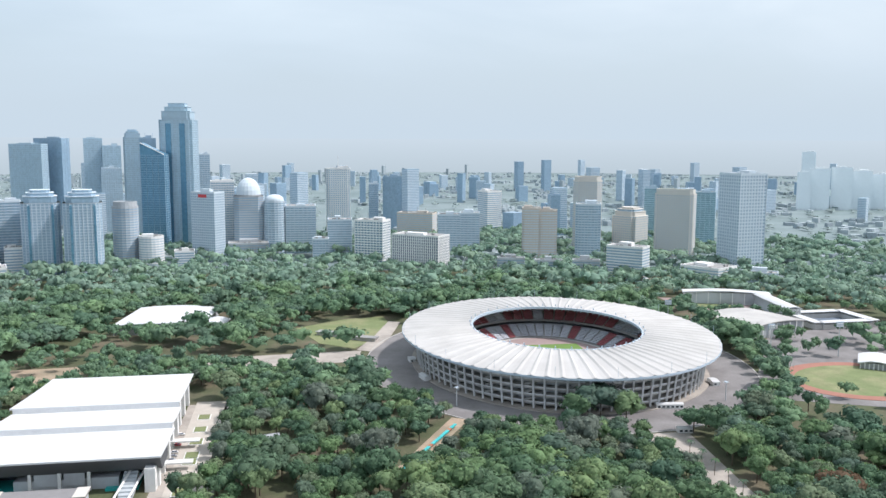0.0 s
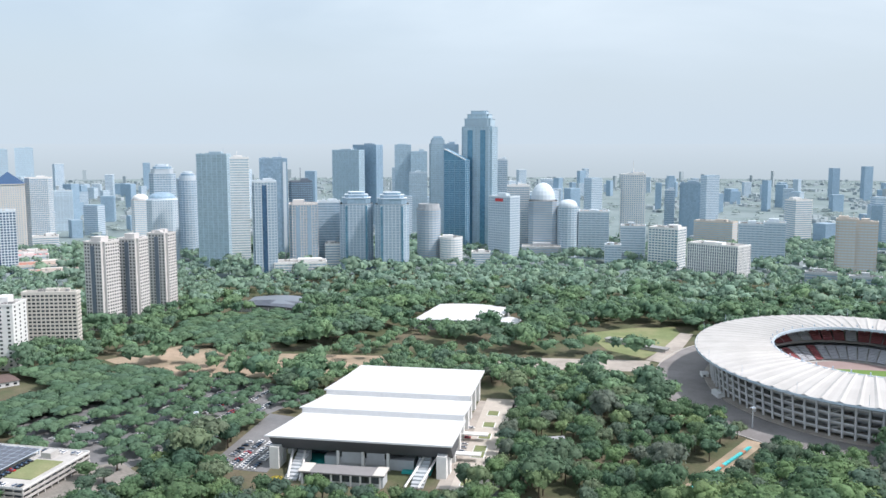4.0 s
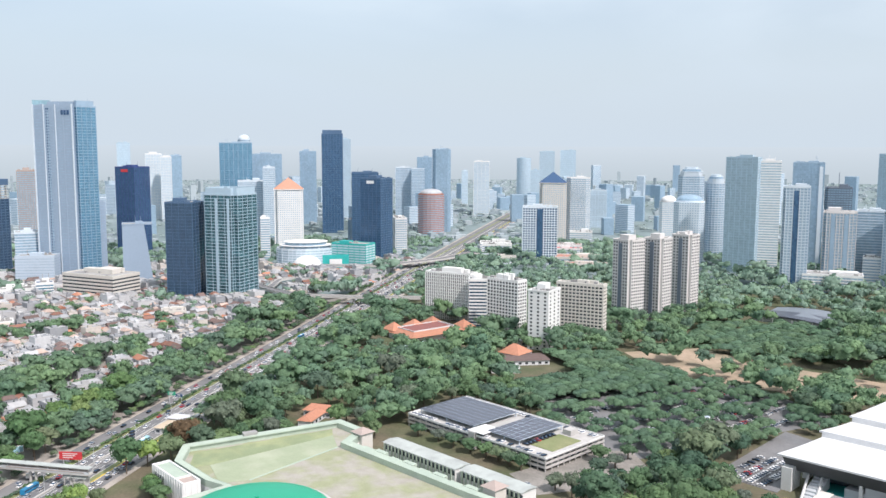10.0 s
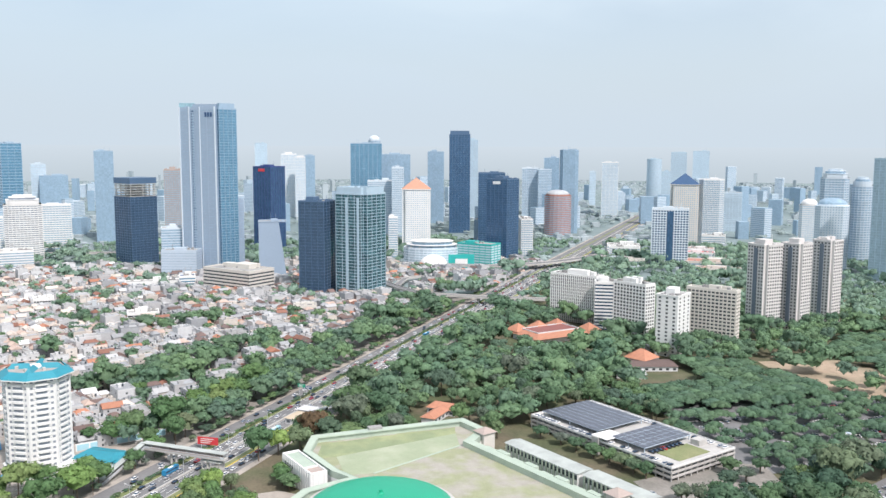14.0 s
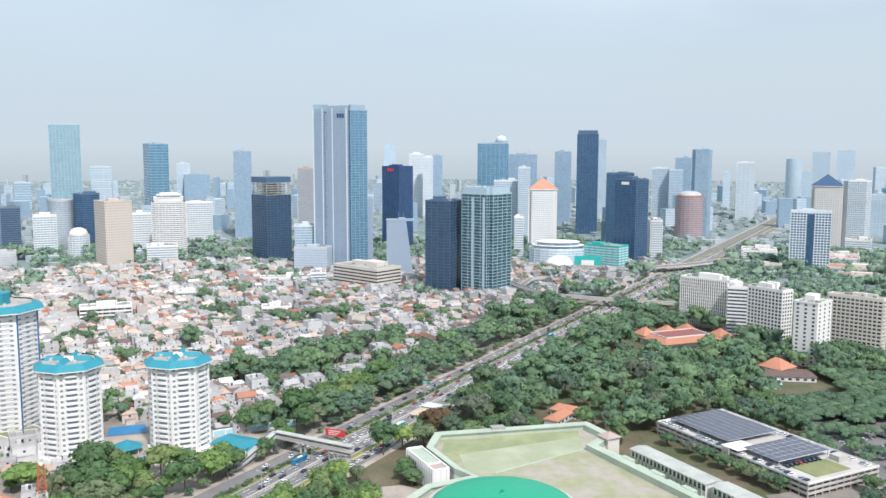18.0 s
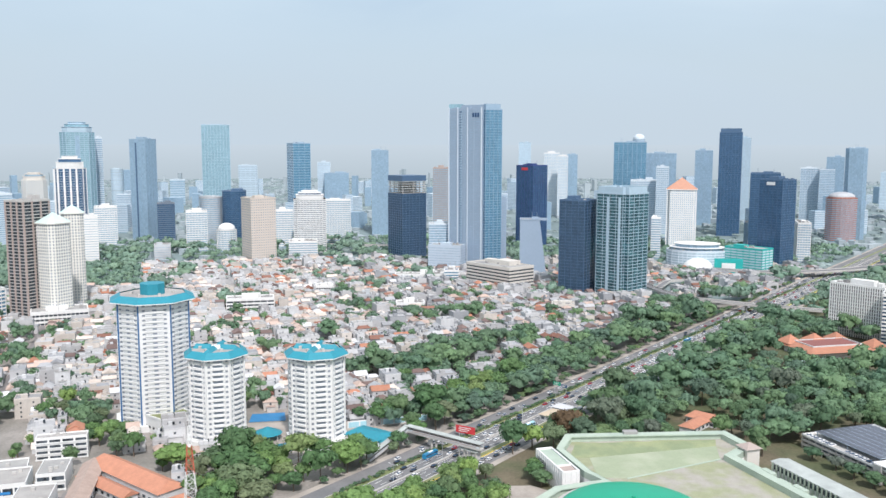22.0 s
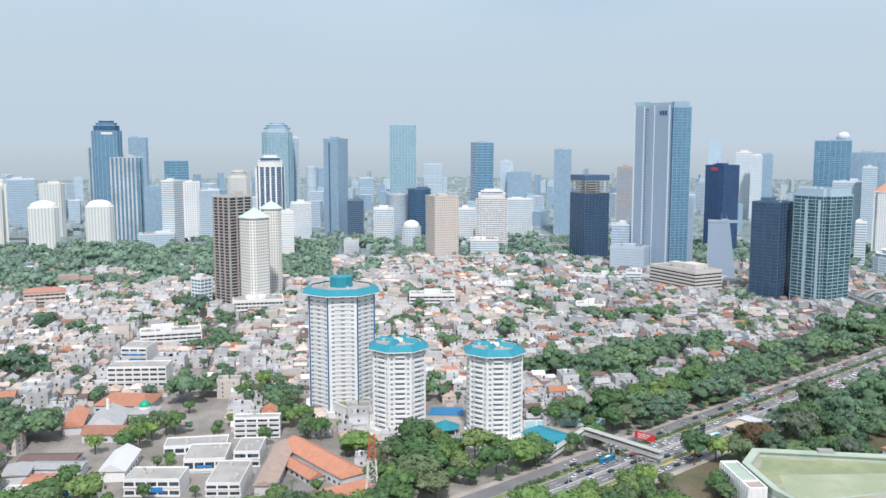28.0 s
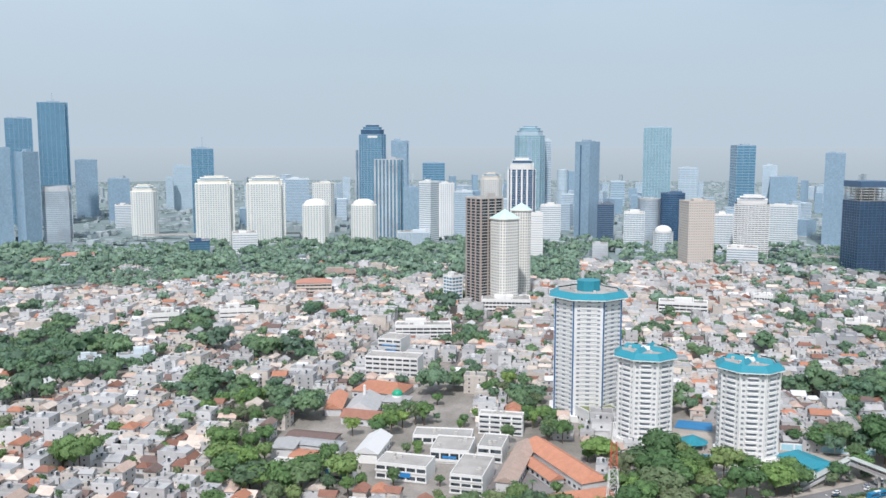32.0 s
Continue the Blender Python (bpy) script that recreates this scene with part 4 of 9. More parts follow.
tower("office_tower", "cream tower with temple crown", -1636.5, -587.7, 42.7, 42.7, 114.4, 109.8, 31, "cream_wall", "slate_glass", band=0.3, piers=5, pier=0.5, plan="cut", crown="steps", split=False, punch=(3.6, 0.5, 0.5))
tower("apartment_tower", "white octagonal tower with domed roof", -1351.7, -822.8, 47.1, 47.1, 74.0, 121.3, 20, "cream_pale", "line_blue", band=0.45, piers=3.4, pier=1.2, plan="cut", crown="dome", roof="white_wall", rise=9, split=False, punch=(4.4, 0.55, 0.55))
tower("apartment_tower", "white octagonal tower, its twin", -1394.0, -746.7, 45.7, 45.7, 73.4, 118.2, 20, "cream_pale", "line_blue", band=0.45, piers=3.4, pier=1.2, plan="cut", crown="dome", roof="white_wall", rise=9, split=False, punch=(4.4, 0.55, 0.55))
tower("apartment_tower", "white tower behind the octagonal pair", -1584.4, -944.5, 45.7, 45.7, 101.5, 120.8, 27, "cream_pale", "line_blue", band=0.45, piers=4, pier=0.5, plan="cut", split=False, punch=(4.4, 0.55, 0.55))
tower("office_tower", "dark glass slab among other towers", -1753.6, -1116.2, 53.6, 53.6, 103.0, 122.5, 28, "slate_wall", "slate_glass", band=0.25, split=False)
tower("apartment_tower", "brown concrete tower frame with balconies", -905.6, -333.2, 24.6, 30.7, 120.7, 59.9, 37, "concrete", "window_glass", band=0.22, piers=9.0, pier=1.6, proud=0.9, rib="brown_wall")
tower("apartment_tower", "white apartment tower with mint hipped roof", -900.9, -307.7, 26.3, 26.3, 98.3, 56.5, 31, "cream_pale", "shade_glass", band=0.35, piers=3.0, pier=0.9, plan="cut", crown="pyramid", roof="roof_mint", punch=(2.7, 0.48, 0.55))
tower("apartment_tower", "second white apartment tower with mint roof", -973.6, -312.0, 22.5, 22.5, 102.7, 107.8, 32, "cream_pale", "shade_glass", band=0.35, piers=3.0, pier=0.9, plan="cut", crown="pyramid", roof="roof_mint", punch=(2.7, 0.48, 0.55))
tower("low_building", "white stepped podium of the mint roofed towers", -889.9, -301.8, 52.3, 31.4, 12.4, 108.7, 3, "white_wall", "window_glass", band=0.5, piers=4, pier=0.5)
tower("low_building", "low grey civic block among other towers", -1389.6, -645.1, 55.8, 27.9, 28.0, 114.9, 8, "pale_wall", "slate_glass", band=0.4, piers=5, pier=0.5, split=False)
tower("low_building", "white and blue striped clinic", -890.1, -364.7, 14.8, 14.8, 33.7, 62.1, 9, "white_wall", "blue_glass", band=0.4, piers=5, pier=0.5)
tower("low_building", "pink school hall with red roof", -887.7, -544.2, 41.2, 24.7, 16.3, 121.5, 4, "beige_wall", "window_glass", band=0.5, piers=5, pier=0.5, crown="hip", roof="red_wall", rise=4)
tower("office_tower", "dark blue glass tower at the edge", -1141.1, -1359.9, 36.6, 36.6, 175.5, 140.0, 47, "line_blue", "slate_glass", band=0.12, piers=9.0, pier=0.5, split=False)
tower("office_tower", "dark tower with pale frame edge", -1164.2, -1317.4, 29.5, 29.5, 167.4, 76.6, 45, "line_blue", "slate_glass", band=0.1, piers=21.0, pier=1.5, split=False)
tower("office_tower", "tall blue tower among other towers", -1449.7, -1659.4, 55.3, 55.3, 241.1, 138.9, 65, "line_blue", "blue_glass", band=0.12, piers=9.0, pier=0.5, split=False)
tower("office_tower", "tallest blue tower with crane", -1506.3, -1614.0, 64.2, 64.2, 277.7, 137.0, 75, "line_blue", "blue_glass", band=0.1, piers=10.5, pier=0.5, plan="notch", crown="mast", split=False)
tower("apartment_tower", "grey apartment tower with grid", -1215.1, -1301.3, 50.0, 50.0, 96.6, 137.0, 26, "grey_wall", "slate_glass", band=0.45, piers=4, pier=0.5, plan="notch", crown="screen", split=False)
tower("office_tower", "dark blue office tower among other towers", -1693.1, -1708.6, 51.9, 51.9, 144.6, 135.3, 21, "line_blue", "slate_glass", band=0.1, piers=18.0, pier=0.5, split=False)
tower("office_tower", "blue cube tower among other towers", -1582.0, -1498.1, 47.0, 47.0, 102.8, 133.4, 28, "line_blue", "slate_glass", band=0.12, piers=9.0, pier=0.5, split=False)
tower("office_tower", "white tower with rounded shoulders", -1362.2, -1225.6, 50.8, 50.8, 89.5, 132.0, 24, "cream_pale", "line_blue", band=0.45, piers=3.4, pier=1.2, plan="cut", crown="steps", split=False, punch=(4.4, 0.55, 0.55))
tower("low_building", "white low hotel among other towers", -1480.9, -1391.7, 34.8, 34.8, 50.8, 133.2, 14, "white_wall", "slate_glass", band=0.5, split=False)
tower("office_tower", "blue tower with white spire", -1453.2, -1151.5, 43.5, 43.5, 173.7, 128.4, 47, "line_blue", "blue_glass", band=0.1, piers=10.5, pier=0.5, crown="mast", split=False)
tower("apartment_tower", "white stepped apartment tower among other towers", -1310.0, -1012.9, 68.7, 68.7, 110.9, 127.7, 30, "cream_pale", "line_blue", band=0.4, piers=4, pier=1.2, plan="notch", crown="steps", split=False, punch=(4.4, 0.55, 0.55))
tower("apartment_tower", "white stepped apartment tower, its pair", -1348.4, -926.8, 69.6, 69.6, 111.0, 124.5, 30, "cream_pale", "line_blue", band=0.4, piers=4, pier=1.2, plan="notch", crown="steps", split=False, punch=(4.4, 0.55, 0.55))
tower("low_building", "white cubic office with tall windows", -1207.2, -873.8, 40.4, 40.4, 34.0, 125.9, 9, "white_wall", "slate_glass", band=0.6, piers=6, pier=0.5, split=False)
tower("low_building", "small blue glass office among other towers", -1130.7, -906.9, 31.4, 31.4, 26.4, 128.7, 7, "blue_paint", "blue_glass", band=0.3, split=False)
tower("office_tower", "pale twin slab far off", -2005.8, -1659.8, 52.6, 52.6, 122.1, 129.6, 17, "line_pale", "mist_glass", band=0.2, piers=24.0, pier=0.5, split=False)
tower("office_tower", "pale slab far off among other towers", -1941.5, -1655.1, 19.6, 19.6, 91.6, 130.4, 13, "line_pale", "mist_glass", band=0.2, split=False)
tower("low_building", "long red roofed school among other towers", -932.9, -1028.9, 38.2, 15.3, 11.6, 137.8, 3, "white_wall", "window_glass", band=0.5, piers=5, pier=0.5, crown="hip", roof="red_wall", rise=4, split=False)
tower("low_building", "second red roofed school among other towers", -1000.8, -1034.3, 46.3, 18.5, 12.2, 135.9, 3, "white_wall", "window_glass", band=0.5, piers=5, pier=0.5, crown="hip", roof="red_wall", rise=4, split=False)
tower("low_building", "red roofed school beside the wood", -996.3, -575.5, 50.4, 20.2, 12.8, 120.0, 3, "brown_wall", "window_glass", band=0.5, piers=5, pier=0.5, roof="red_wall", split=False)
# haze_wall on wall and glass alike: haze is painted over the whole block.
tower("apartment_tower", "tower block with haze in its colour", 704.7, 2354.5, 32.7, 32.7, 96.9, -16.7, 14, "haze_wall", "haze_wall", band=0.3, piers=16, pier=0.5, split=False)
tower("apartment_tower", "tower block with haze in its colour", 749.0, 2368.4, 48.7, 48.7, 105.7, -17.5, 15, "haze_wall", "haze_wall", band=0.3, piers=16, pier=0.5, split=False)
tower("apartment_tower", "tower block with haze in its colour", 807.2, 2377.6, 49.7, 49.7, 108.8, -18.8, 16, "haze_wall", "haze_wall", band=0.3, piers=16, pier=0.5, split=False)
tower("apartment_tower", "tower block with haze in its colour", 861.0, 2384.2, 46.6, 46.6, 100.1, -19.9, 14, "haze_wall", "haze_wall", band=0.3, piers=16, pier=0.5, split=False)
tower("apartment_tower", "tower block with haze in its colour", 918.8, 2395.6, 52.8, 52.8, 91.4, -21.0, 13, "haze_wall", "haze_wall", band=0.3, piers=16, pier=0.5, split=False)
tower("apartment_tower", "tower block with haze in its colour", 924.6, 3049.3, 42.1, 42.1, 141.8, -16.9, 20, "haze_wall", "haze_wall", band=0.3, piers=16, pier=0.5, split=False)
tower("school_building", "long white school with roof cabin", -704.2, -317.4, 49.9, 17.5, 16.7, 114.3, 5, "white_wall", "window_glass", band=0.5, piers=6, pier=0.5)
tower("villa_building", "white villa block among other towers", -912.5, 52.3, 29.7, 17.8, 9.6, 86.7, 3, "white_wall", "window_glass", band=0.5, piers=6, pier=0.5)
tower("villa_building", "white flat roofed office among houses", -927.1, -117.8, 49.0, 19.6, 14.9, 97.2, 4, "white_wall", "window_glass", band=0.5, piers=7, pier=0.5)
tower("villa_building", "long white block far among houses", -657.3, -573.4, 29.1, 11.6, 16.1, 131.1, 4, "white_wall", "window_glass", band=0.7, piers=9, pier=0.5)
tower("villa_building", "white cube block among houses", -706.7, -522.6, 33.9, 13.6, 16.0, 126.5, 4, "white_wall", "window_glass", band=0.7, piers=9, pier=0.5)
tower("villa_building", "grey long depot among other towers", -532.9, -494.2, 28.5, 11.4, 10.1, 132.8, 3, "pale_wall", "window_glass", band=0.7, piers=9, pier=0.5)
tower("villa_building", "grey depot, second among other towers", -506.3, -516.4, 16.4, 8.2, 10.8, 135.6, 3, "pale_wall", "window_glass", band=0.7, piers=9, pier=0.5)
tower("low_building", "white parking deck by the flyover", -1176.3, 810.3, 48.4, 24.2, 16.9, 55.4, 5, "white_wall", "slate_glass", band=0.5, piers=5, pier=0.5, split=False)
tower("low_building", "long factory with red roof", -1112.2, 909.9, 44.5, 22.3, 11.3, 50.7, 3, "white_wall", "slate_glass", band=0.5, piers=5, pier=0.5, roof="red_paint", split=False)
tower("low_building", "long pale factory hall among other towers", -1010.9, 851.8, 77.8, 38.9, 12.0, 49.9, 3, "cream_wall", "slate_glass", band=0.5, piers=8, pier=0.5, roof="red_wall", split=False)
tower("low_building", "low white factory hall with ribbon windows", -1212.9, 832.6, 52.2, 31.3, 16.0, 55.5, 4, "white_wall", "slate_glass", band=0.6, split=False)
tower("low_building", "long low hall with red roof", -1144.0, 935.7, 43.4, 21.7, 13.0, 50.7, 4, "white_wall", "slate_glass", band=0.6, roof="red_wall", split=False)
tower("low_building", "low orange roofed workshop row", -959.2, 818.2, 59.0, 20.7, 9.5, 49.5, 3, "cream_wall", "slate_glass", band=0.5, roof="red_wall", split=False)
tower("low_building", "cream low office beside the highway", -1059.6, 743.4, 35.5, 17.8, 13.3, 54.9, 4, "cream_wall", "slate_glass", band=0.5, split=False)
tower("low_building", "white stepped low building before towers", -1236.5, 1040.1, 40.2, 28.1, 22.2, 49.9, 6, "white_wall", "slate_glass", band=0.5, split=False)
tower("low_building", "long white warehouse with pale roof", -1128.2, 77.6, 65.1, 19.5, 8.5, 86.1, 2, "white_wall", "slate_glass", band=0.6, split=False)
tower("low_building", "small white block with blue roof", -1103.4, 116.5, 18.7, 18.7, 16.9, 84.0, 5, "white_wall", "blue_glass", band=0.5, roof="blue_paint", split=False)
tower("low_building", "white block among the houses", -1025.9, -43.1, 20.0, 14.0, 11.1, 92.4, 3, "white_wall", "window_glass", band=0.5, piers=3, pier=0.5)
tower("low_building", "pale grey block among the houses", -965.5, 4.7, 14.1, 12.7, 10.1, 89.7, 3, "grey_wall", "window_glass", band=0.5, piers=3, pier=0.5)
tower("low_building", "cream market block beside the flyover", -885.9, 212.2, 23.3, 16.3, 10.2, 76.5, 3, "cream_wall", "window_glass", band=0.5, piers=4, pier=0.5)


def mall_roof():
    """The shopping mall's upper tier, white entrance dome and teal sign wall."""
    top = thing("shopping_mall", "shopping mall with white dome and stepped round roofs", "mall", -1211.5, 487.4, 26, 68.1)
    for z, k in ((0, 0.86), (5, 0.72)):
        rim = outline("round", 85.5 * k, 59.8 * k)
        part("tier", Shape().prism(rim, z, z + 4.4), "slate_glass", top)
        part("tier_roof", Shape().prism(grown(rim, 2.2), z + 4.4, z + 5.3), "white_wall", top, "white overhanging roof edge")
    d = part("dome", Shape().dome(0, 0, -22, 21, 15, 28, 7), "white_wall", top, "white shallow entrance dome", m=pose(2, -40, 0))
    for f in d.data.polygons:
        f.use_smooth = True
    part("sign_wall", Shape().box(24, 62, -46, -42, -26, -6), "teal_paint", top, "teal sign wall")
    part("sign_panel", Shape().box(34, 52, -46.6, -46, -22, -12), "white_wall", top, "plain white sign panel")


mall_roof()

# ---- ground and roads ----
def disc(r, n=96):
    return [(r * math.cos(i * math.tau / n), r * math.sin(i * math.tau / n)) for i in range(n)]


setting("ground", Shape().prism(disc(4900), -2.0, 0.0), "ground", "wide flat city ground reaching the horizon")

TU, TN = Vector((-0.7327, 0.6805)), Vector((0.6805, 0.7327))


def on_road(s, c):
    p = TU * s + TN * (c - 24)
    return p.x, p.y


def strip(s0, s1, c0, c1, z0, z1, step=120):
    sh = Shape()
    n = max(1, int((s1 - s0) / step))
    for i in range(n):
        a, b = s0 + (s1 - s0) * i / n, s0 + (s1 - s0) * (i + 1) / n
        sh.prism([on_road(a, c1), on_road(a, c0), on_road(b, c0), on_road(b, c1)], z0, z1)
    return sh


ROAD0, ROAD1 = 180, 3600
setting("road", strip(ROAD0, ROAD1, -286, -237, -0.5, 0.25), "asphalt", "worn grey asphalt highway with side roads", "road")
setting("verge_north", strip(ROAD0, ROAD1, -275.5, -271.5, 0.2, 0.42), "lawn", "grass strip between side road and highway", "verge")
setting("verge_south", strip(ROAD0, ROAD1, -250, -246.5, 0.2, 0.42), "lawn", "grass strip with kerb beside highway", "verge")
setting("kerb_1", strip(ROAD0, ROAD1, -246.5, -246.0, 0.2, 0.55), "yellow_paint", "yellow and grey painted kerb", "kerb")
setting("kerb_2", strip(ROAD0, ROAD1, -250.4, -250.0, 0.2, 0.55), "concrete", "grey concrete kerb", "kerb")
setting("median_barrier", strip(ROAD0, ROAD1, -261.4, -260.6, 0.2, 1.15), "concrete", "concrete barrier along the highway", "barrier")
setting("pavement_1", strip(ROAD0, ROAD1, -290, -286, -0.3, 0.4), "paving", "narrow grey pavement beside the side road", "pavement")
setting("pavement_2", strip(ROAD0, ROAD1, -237, -233, -0.3, 0.4), "paving", "narrow pavement under roadside trees", "pavement")
marks = Shape()
for c in (-268.2, -264.8, -257.2, -253.8):
    for s in range(ROAD0, 1500, 12):
        marks.prism([on_road(s, c + 0.12), on_road(s, c - 0.12), on_road(s + 5, c - 0.12), on_road(s + 5, c + 0.12)], 0.24, 0.27)
for c in (-271.2, -262.2, -259.8, -250.8, -275.8, -245.6):
    for s in range(ROAD0, 1500, 60):
        marks.prism([on_road(s, c + 0.12), on_road(s, c - 0.12), on_road(s + 60, c - 0.12), on_road(s + 60, c + 0.12)], 0.24, 0.27)
tagged(setting("lane_markings", marks, "line_paint", "white lane lines painted on the highway", "road marking"), kind="stuff")


def glide(pts, n=8):
    """Points of a smooth line through the given ones."""
    ps = [Vector(p) for p in pts]
    ps = [ps[0] * 2 - ps[1]] + ps + [ps[-1] * 2 - ps[-2]]
    out = []
    for i in range(1, len(ps) - 2):
        a, b, c, d = ps[i - 1:i + 3]
        for k in range(n):
            t = k / n
            out.append(0.5 * (2 * b + (c - a) * t + (2 * a - 5 * b + 4 * c - d) * t * t + (3 * b - a - 3 * c + d) * t ** 3))
    return out + [ps[-2]]


def ribbon(line, half, low, high):
    """A band along a line of (x, y, z), from low to high about it."""
    sh, n = Shape(), len(line)
    rows = []
    for i, p in enumerate(line):
        d = line[min(i + 1, n - 1)] - line[max(i - 1, 0)]
        side = Vector((-d.y, d.x, 0)).normalized() * half
        k = len(sh.v)
        sh.v += [tuple(p + side + Vector((0, 0, low))), tuple(p - side + Vector((0, 0, low))), tuple(p - side + Vector((0, 0, high))), tuple(p + side + Vector((0, 0, high)))]
        rows.append(k)
    for a, b in zip(rows, rows[1:]):
        sh.f += [(a + i, b + i, b + (i + 1) % 4, a + (i + 1) % 4) for i in range(4)]
    sh.f += [tuple(range(rows[0] + 3, rows[0] - 1, -1)), tuple(range(rows[-1], rows[-1] + 4))]
    return sh


def offset_line(line, off):
    out, n = [], len(line)
    for i, p in enumerate(line):
        d = line[min(i + 1, n - 1)] - line[max(i - 1, 0)]
        out.append(p + Vector((-d.y, d.x, 0)).normalized() * off)
    return out


def flyover(label, pts, half):
    top = thing("flyover", label, "flyover")
    line = glide(pts)
    part("deck", ribbon(line, half, -1.3, 0.0), "concrete", top)
    part("carriageway", ribbon(line, half - 0.6, 0.0, 0.06), "asphalt", top)
    for off in (half - 0.2, -half + 0.2):
        part("parapet", ribbon(offset_line(line, off), 0.18, 0.0, 1.1), "concrete", top)
    for p in line[4::6]:
        if p.z > 3:
            part("pillar", Shape().prism([(p.x + u * 1.1, p.y + v * 1.1) for u, v in ((-1, -1), (1, -1), (1, 1), (-1, 1))], 0, p.z - 1.2), "concrete", top)
    for p in line:
        keep(p.x, p.y, 24, 24, 0, 0)
    return top


flyover("curved concrete flyover crossing the highway", [(-1049, 350, 6), (-991, 346, 8), (-927, 358, 8.5), (-891, 392, 8.5), (-863, 428, 8.5), (-835, 475, 8), (-805, 532, 7), (-788, 607, 5)], 5.5)
flyover("loop ramp joining the flyover", [(-991, 351, 7.5), (-1026, 371, 6.5), (-1058, 391, 5.5), (-1067, 417, 4.5), (-1042, 432, 3.5), (-1000, 453, 2)], 4.0)
flyover("wide concrete bridge over the highway", [(-1205, 431, 5), (-1134, 505, 7), (-1108, 564, 7.5), (-1119, 650, 7.5), (-1167, 750, 6), (-1219, 832, 4)], 9.0)
flyover("long elevated road in front of far towers", [(-1508, -114, 8), (-1473, -3, 8.5), (-1439, 106, 8.5), (-1414, 215, 8)], 7.0)
flyover("elevated road below far white towers", [(-1313, -1188, 8), (-1397, -1039, 9), (-1457, -922, 9)], 7.0)


# ---- the stadium ----
SX, SY, ST = 19.7, 684.5, -75.5


def oval(a, b, n, ph=0.0):
    return [(a * math.cos((i + ph) * math.tau / n), b * math.sin((i + ph) * math.tau / n)) for i in range(n)]


def stadium():
    top = thing("stadium", "round sports stadium with white folded ring roof", "stadium", SX, SY, 0, ST)
    top.scale = (0.963, 0.982, 1.03)
    n = 76
    # folded roof: ridges and valleys run inward; each fold is a panel of its own
    outer_a, outer_b, inner_a, inner_b = 151.5, 124.0, 83.0, 67.5
    for i in range(n):
        s = Shape()
        for j in range(9):
            f = j / 8
            for q, lift in ((0, 0.0), (0.3, 0.1), (0.5, 0.95), (0.7, 0.1), (1, 0.0)):
                t = (i + q) * math.tau / n
                a, b = outer_a + (inner_a - outer_a) * f, outer_b + (inner_b - outer_b) * f
                z = 25.2 + 2.6 * math.sin(f * math.pi * 0.55) + lift * (0.7 + 0.3 * f)
                s.v.append((a * math.cos(t), b * math.sin(t), z))
        for j in range(8):
            for q in range(4):
                k = j * 5 + q
                s.f.append((k, k + 1, k + 6, k + 5))
        part("roof_panel", s, "stadium_roof", top)
    part("roof_edge", Shape().ring(oval(151.8, 124.3, 152), oval(149, 121.5, 152), 23.8, 25.2), "steel_wall", top, "grey steel roof edge")
    part("inner_edge", Shape().ring(oval(83.5, 68, 120), oval(82.2, 66.7, 120), 26.4, 28.2), "steel_wall", top, "grey steel inner roof truss ring")
    sh = Shape()
    for i in range(n):
        t = i * math.tau / n
        c, d = math.cos(t), math.sin(t)
        sh.rod((outer_a * c, outer_b * d, 24.2), (inner_a * c, inner_b * d, 25.6), 0.35, 4)
    part("roof_trusses", sh, "steel_wall", top, "grey steel roof trusses")
    for i in range(0, n, 2):
        t = i * math.tau / n
        part("floodlight", Shape().box(-0.6, 0.6, -0.3, 0.3, 0, 1.6), "steel_wall", top, m=pose(84.5 * math.cos(t), 69 * math.sin(t), 28.8))
    for i in range(0, n, 4):
        t = i * math.tau / n
        part("lightning_rod", Shape().rod((0, 0, 0), (0, 0, 7), 0.12, 5), "steel_wall", top, m=pose(150 * math.cos(t), 122.6 * math.sin(t), 25))
    # facade: floors, columns and slanting stair flights
    fa, fb = 138.0, 110.5
    part("core_wall", Shape().ring(oval(130, 102.5, 120), oval(128, 100.5, 120), 0, 23.5), "grey_wall", top)
    for z in (4.6, 9.6, 14.6, 19.6):
        part("gallery", Shape().ring(oval(fa + z * 0.12, fb + z * 0.12, 120), oval(129, 101.5, 120), z - 0.9, z), "concrete", top)
        part("balustrade", Shape().ring(oval(fa + 0.1 + z * 0.12, fb + 0.1 + z * 0.12, 120), oval(fa - 0.2 + z * 0.12, fb - 0.2 + z * 0.12, 120), z, z + 0.8), "stadium_column", top)
    m = 96
    col = Shape().rod((0, 0, 0), (2.8, 0, 23.8), 0.8, 6).mesh("column", "stadium_column")
    for i in range(m):
        t = i * math.tau / m
        nx, ny = math.cos(t) / fa, math.sin(t) / fb
        part("column", col, "stadium_column", top, m=pose((fa + 0.6) * math.cos(t), (fb + 0.6) * math.sin(t), 0, 0, 0, math.degrees(math.atan2(ny, nx))))
    for i in range(0, m, 4):
        t0, t1 = i * math.tau / m, (i + 1.6) * math.tau / m
        for z in (4.6, 9.6, 14.6):
            p = [(fa - 2) * math.cos(t0), (fb - 2) * math.sin(t0), z], [(fa - 2) * math.cos(t1), (fb - 2) * math.sin(t1), z + 4.6]
            part("stair_flight", Shape().rod(p[0], p[1], 0.9, 4), "concrete", top)
    part("ramp_ring", Shape().ring(oval(fa + 6, fb + 6, 120), oval(fa - 6, fb - 6, 120), 0, 0.9), "paving", top)
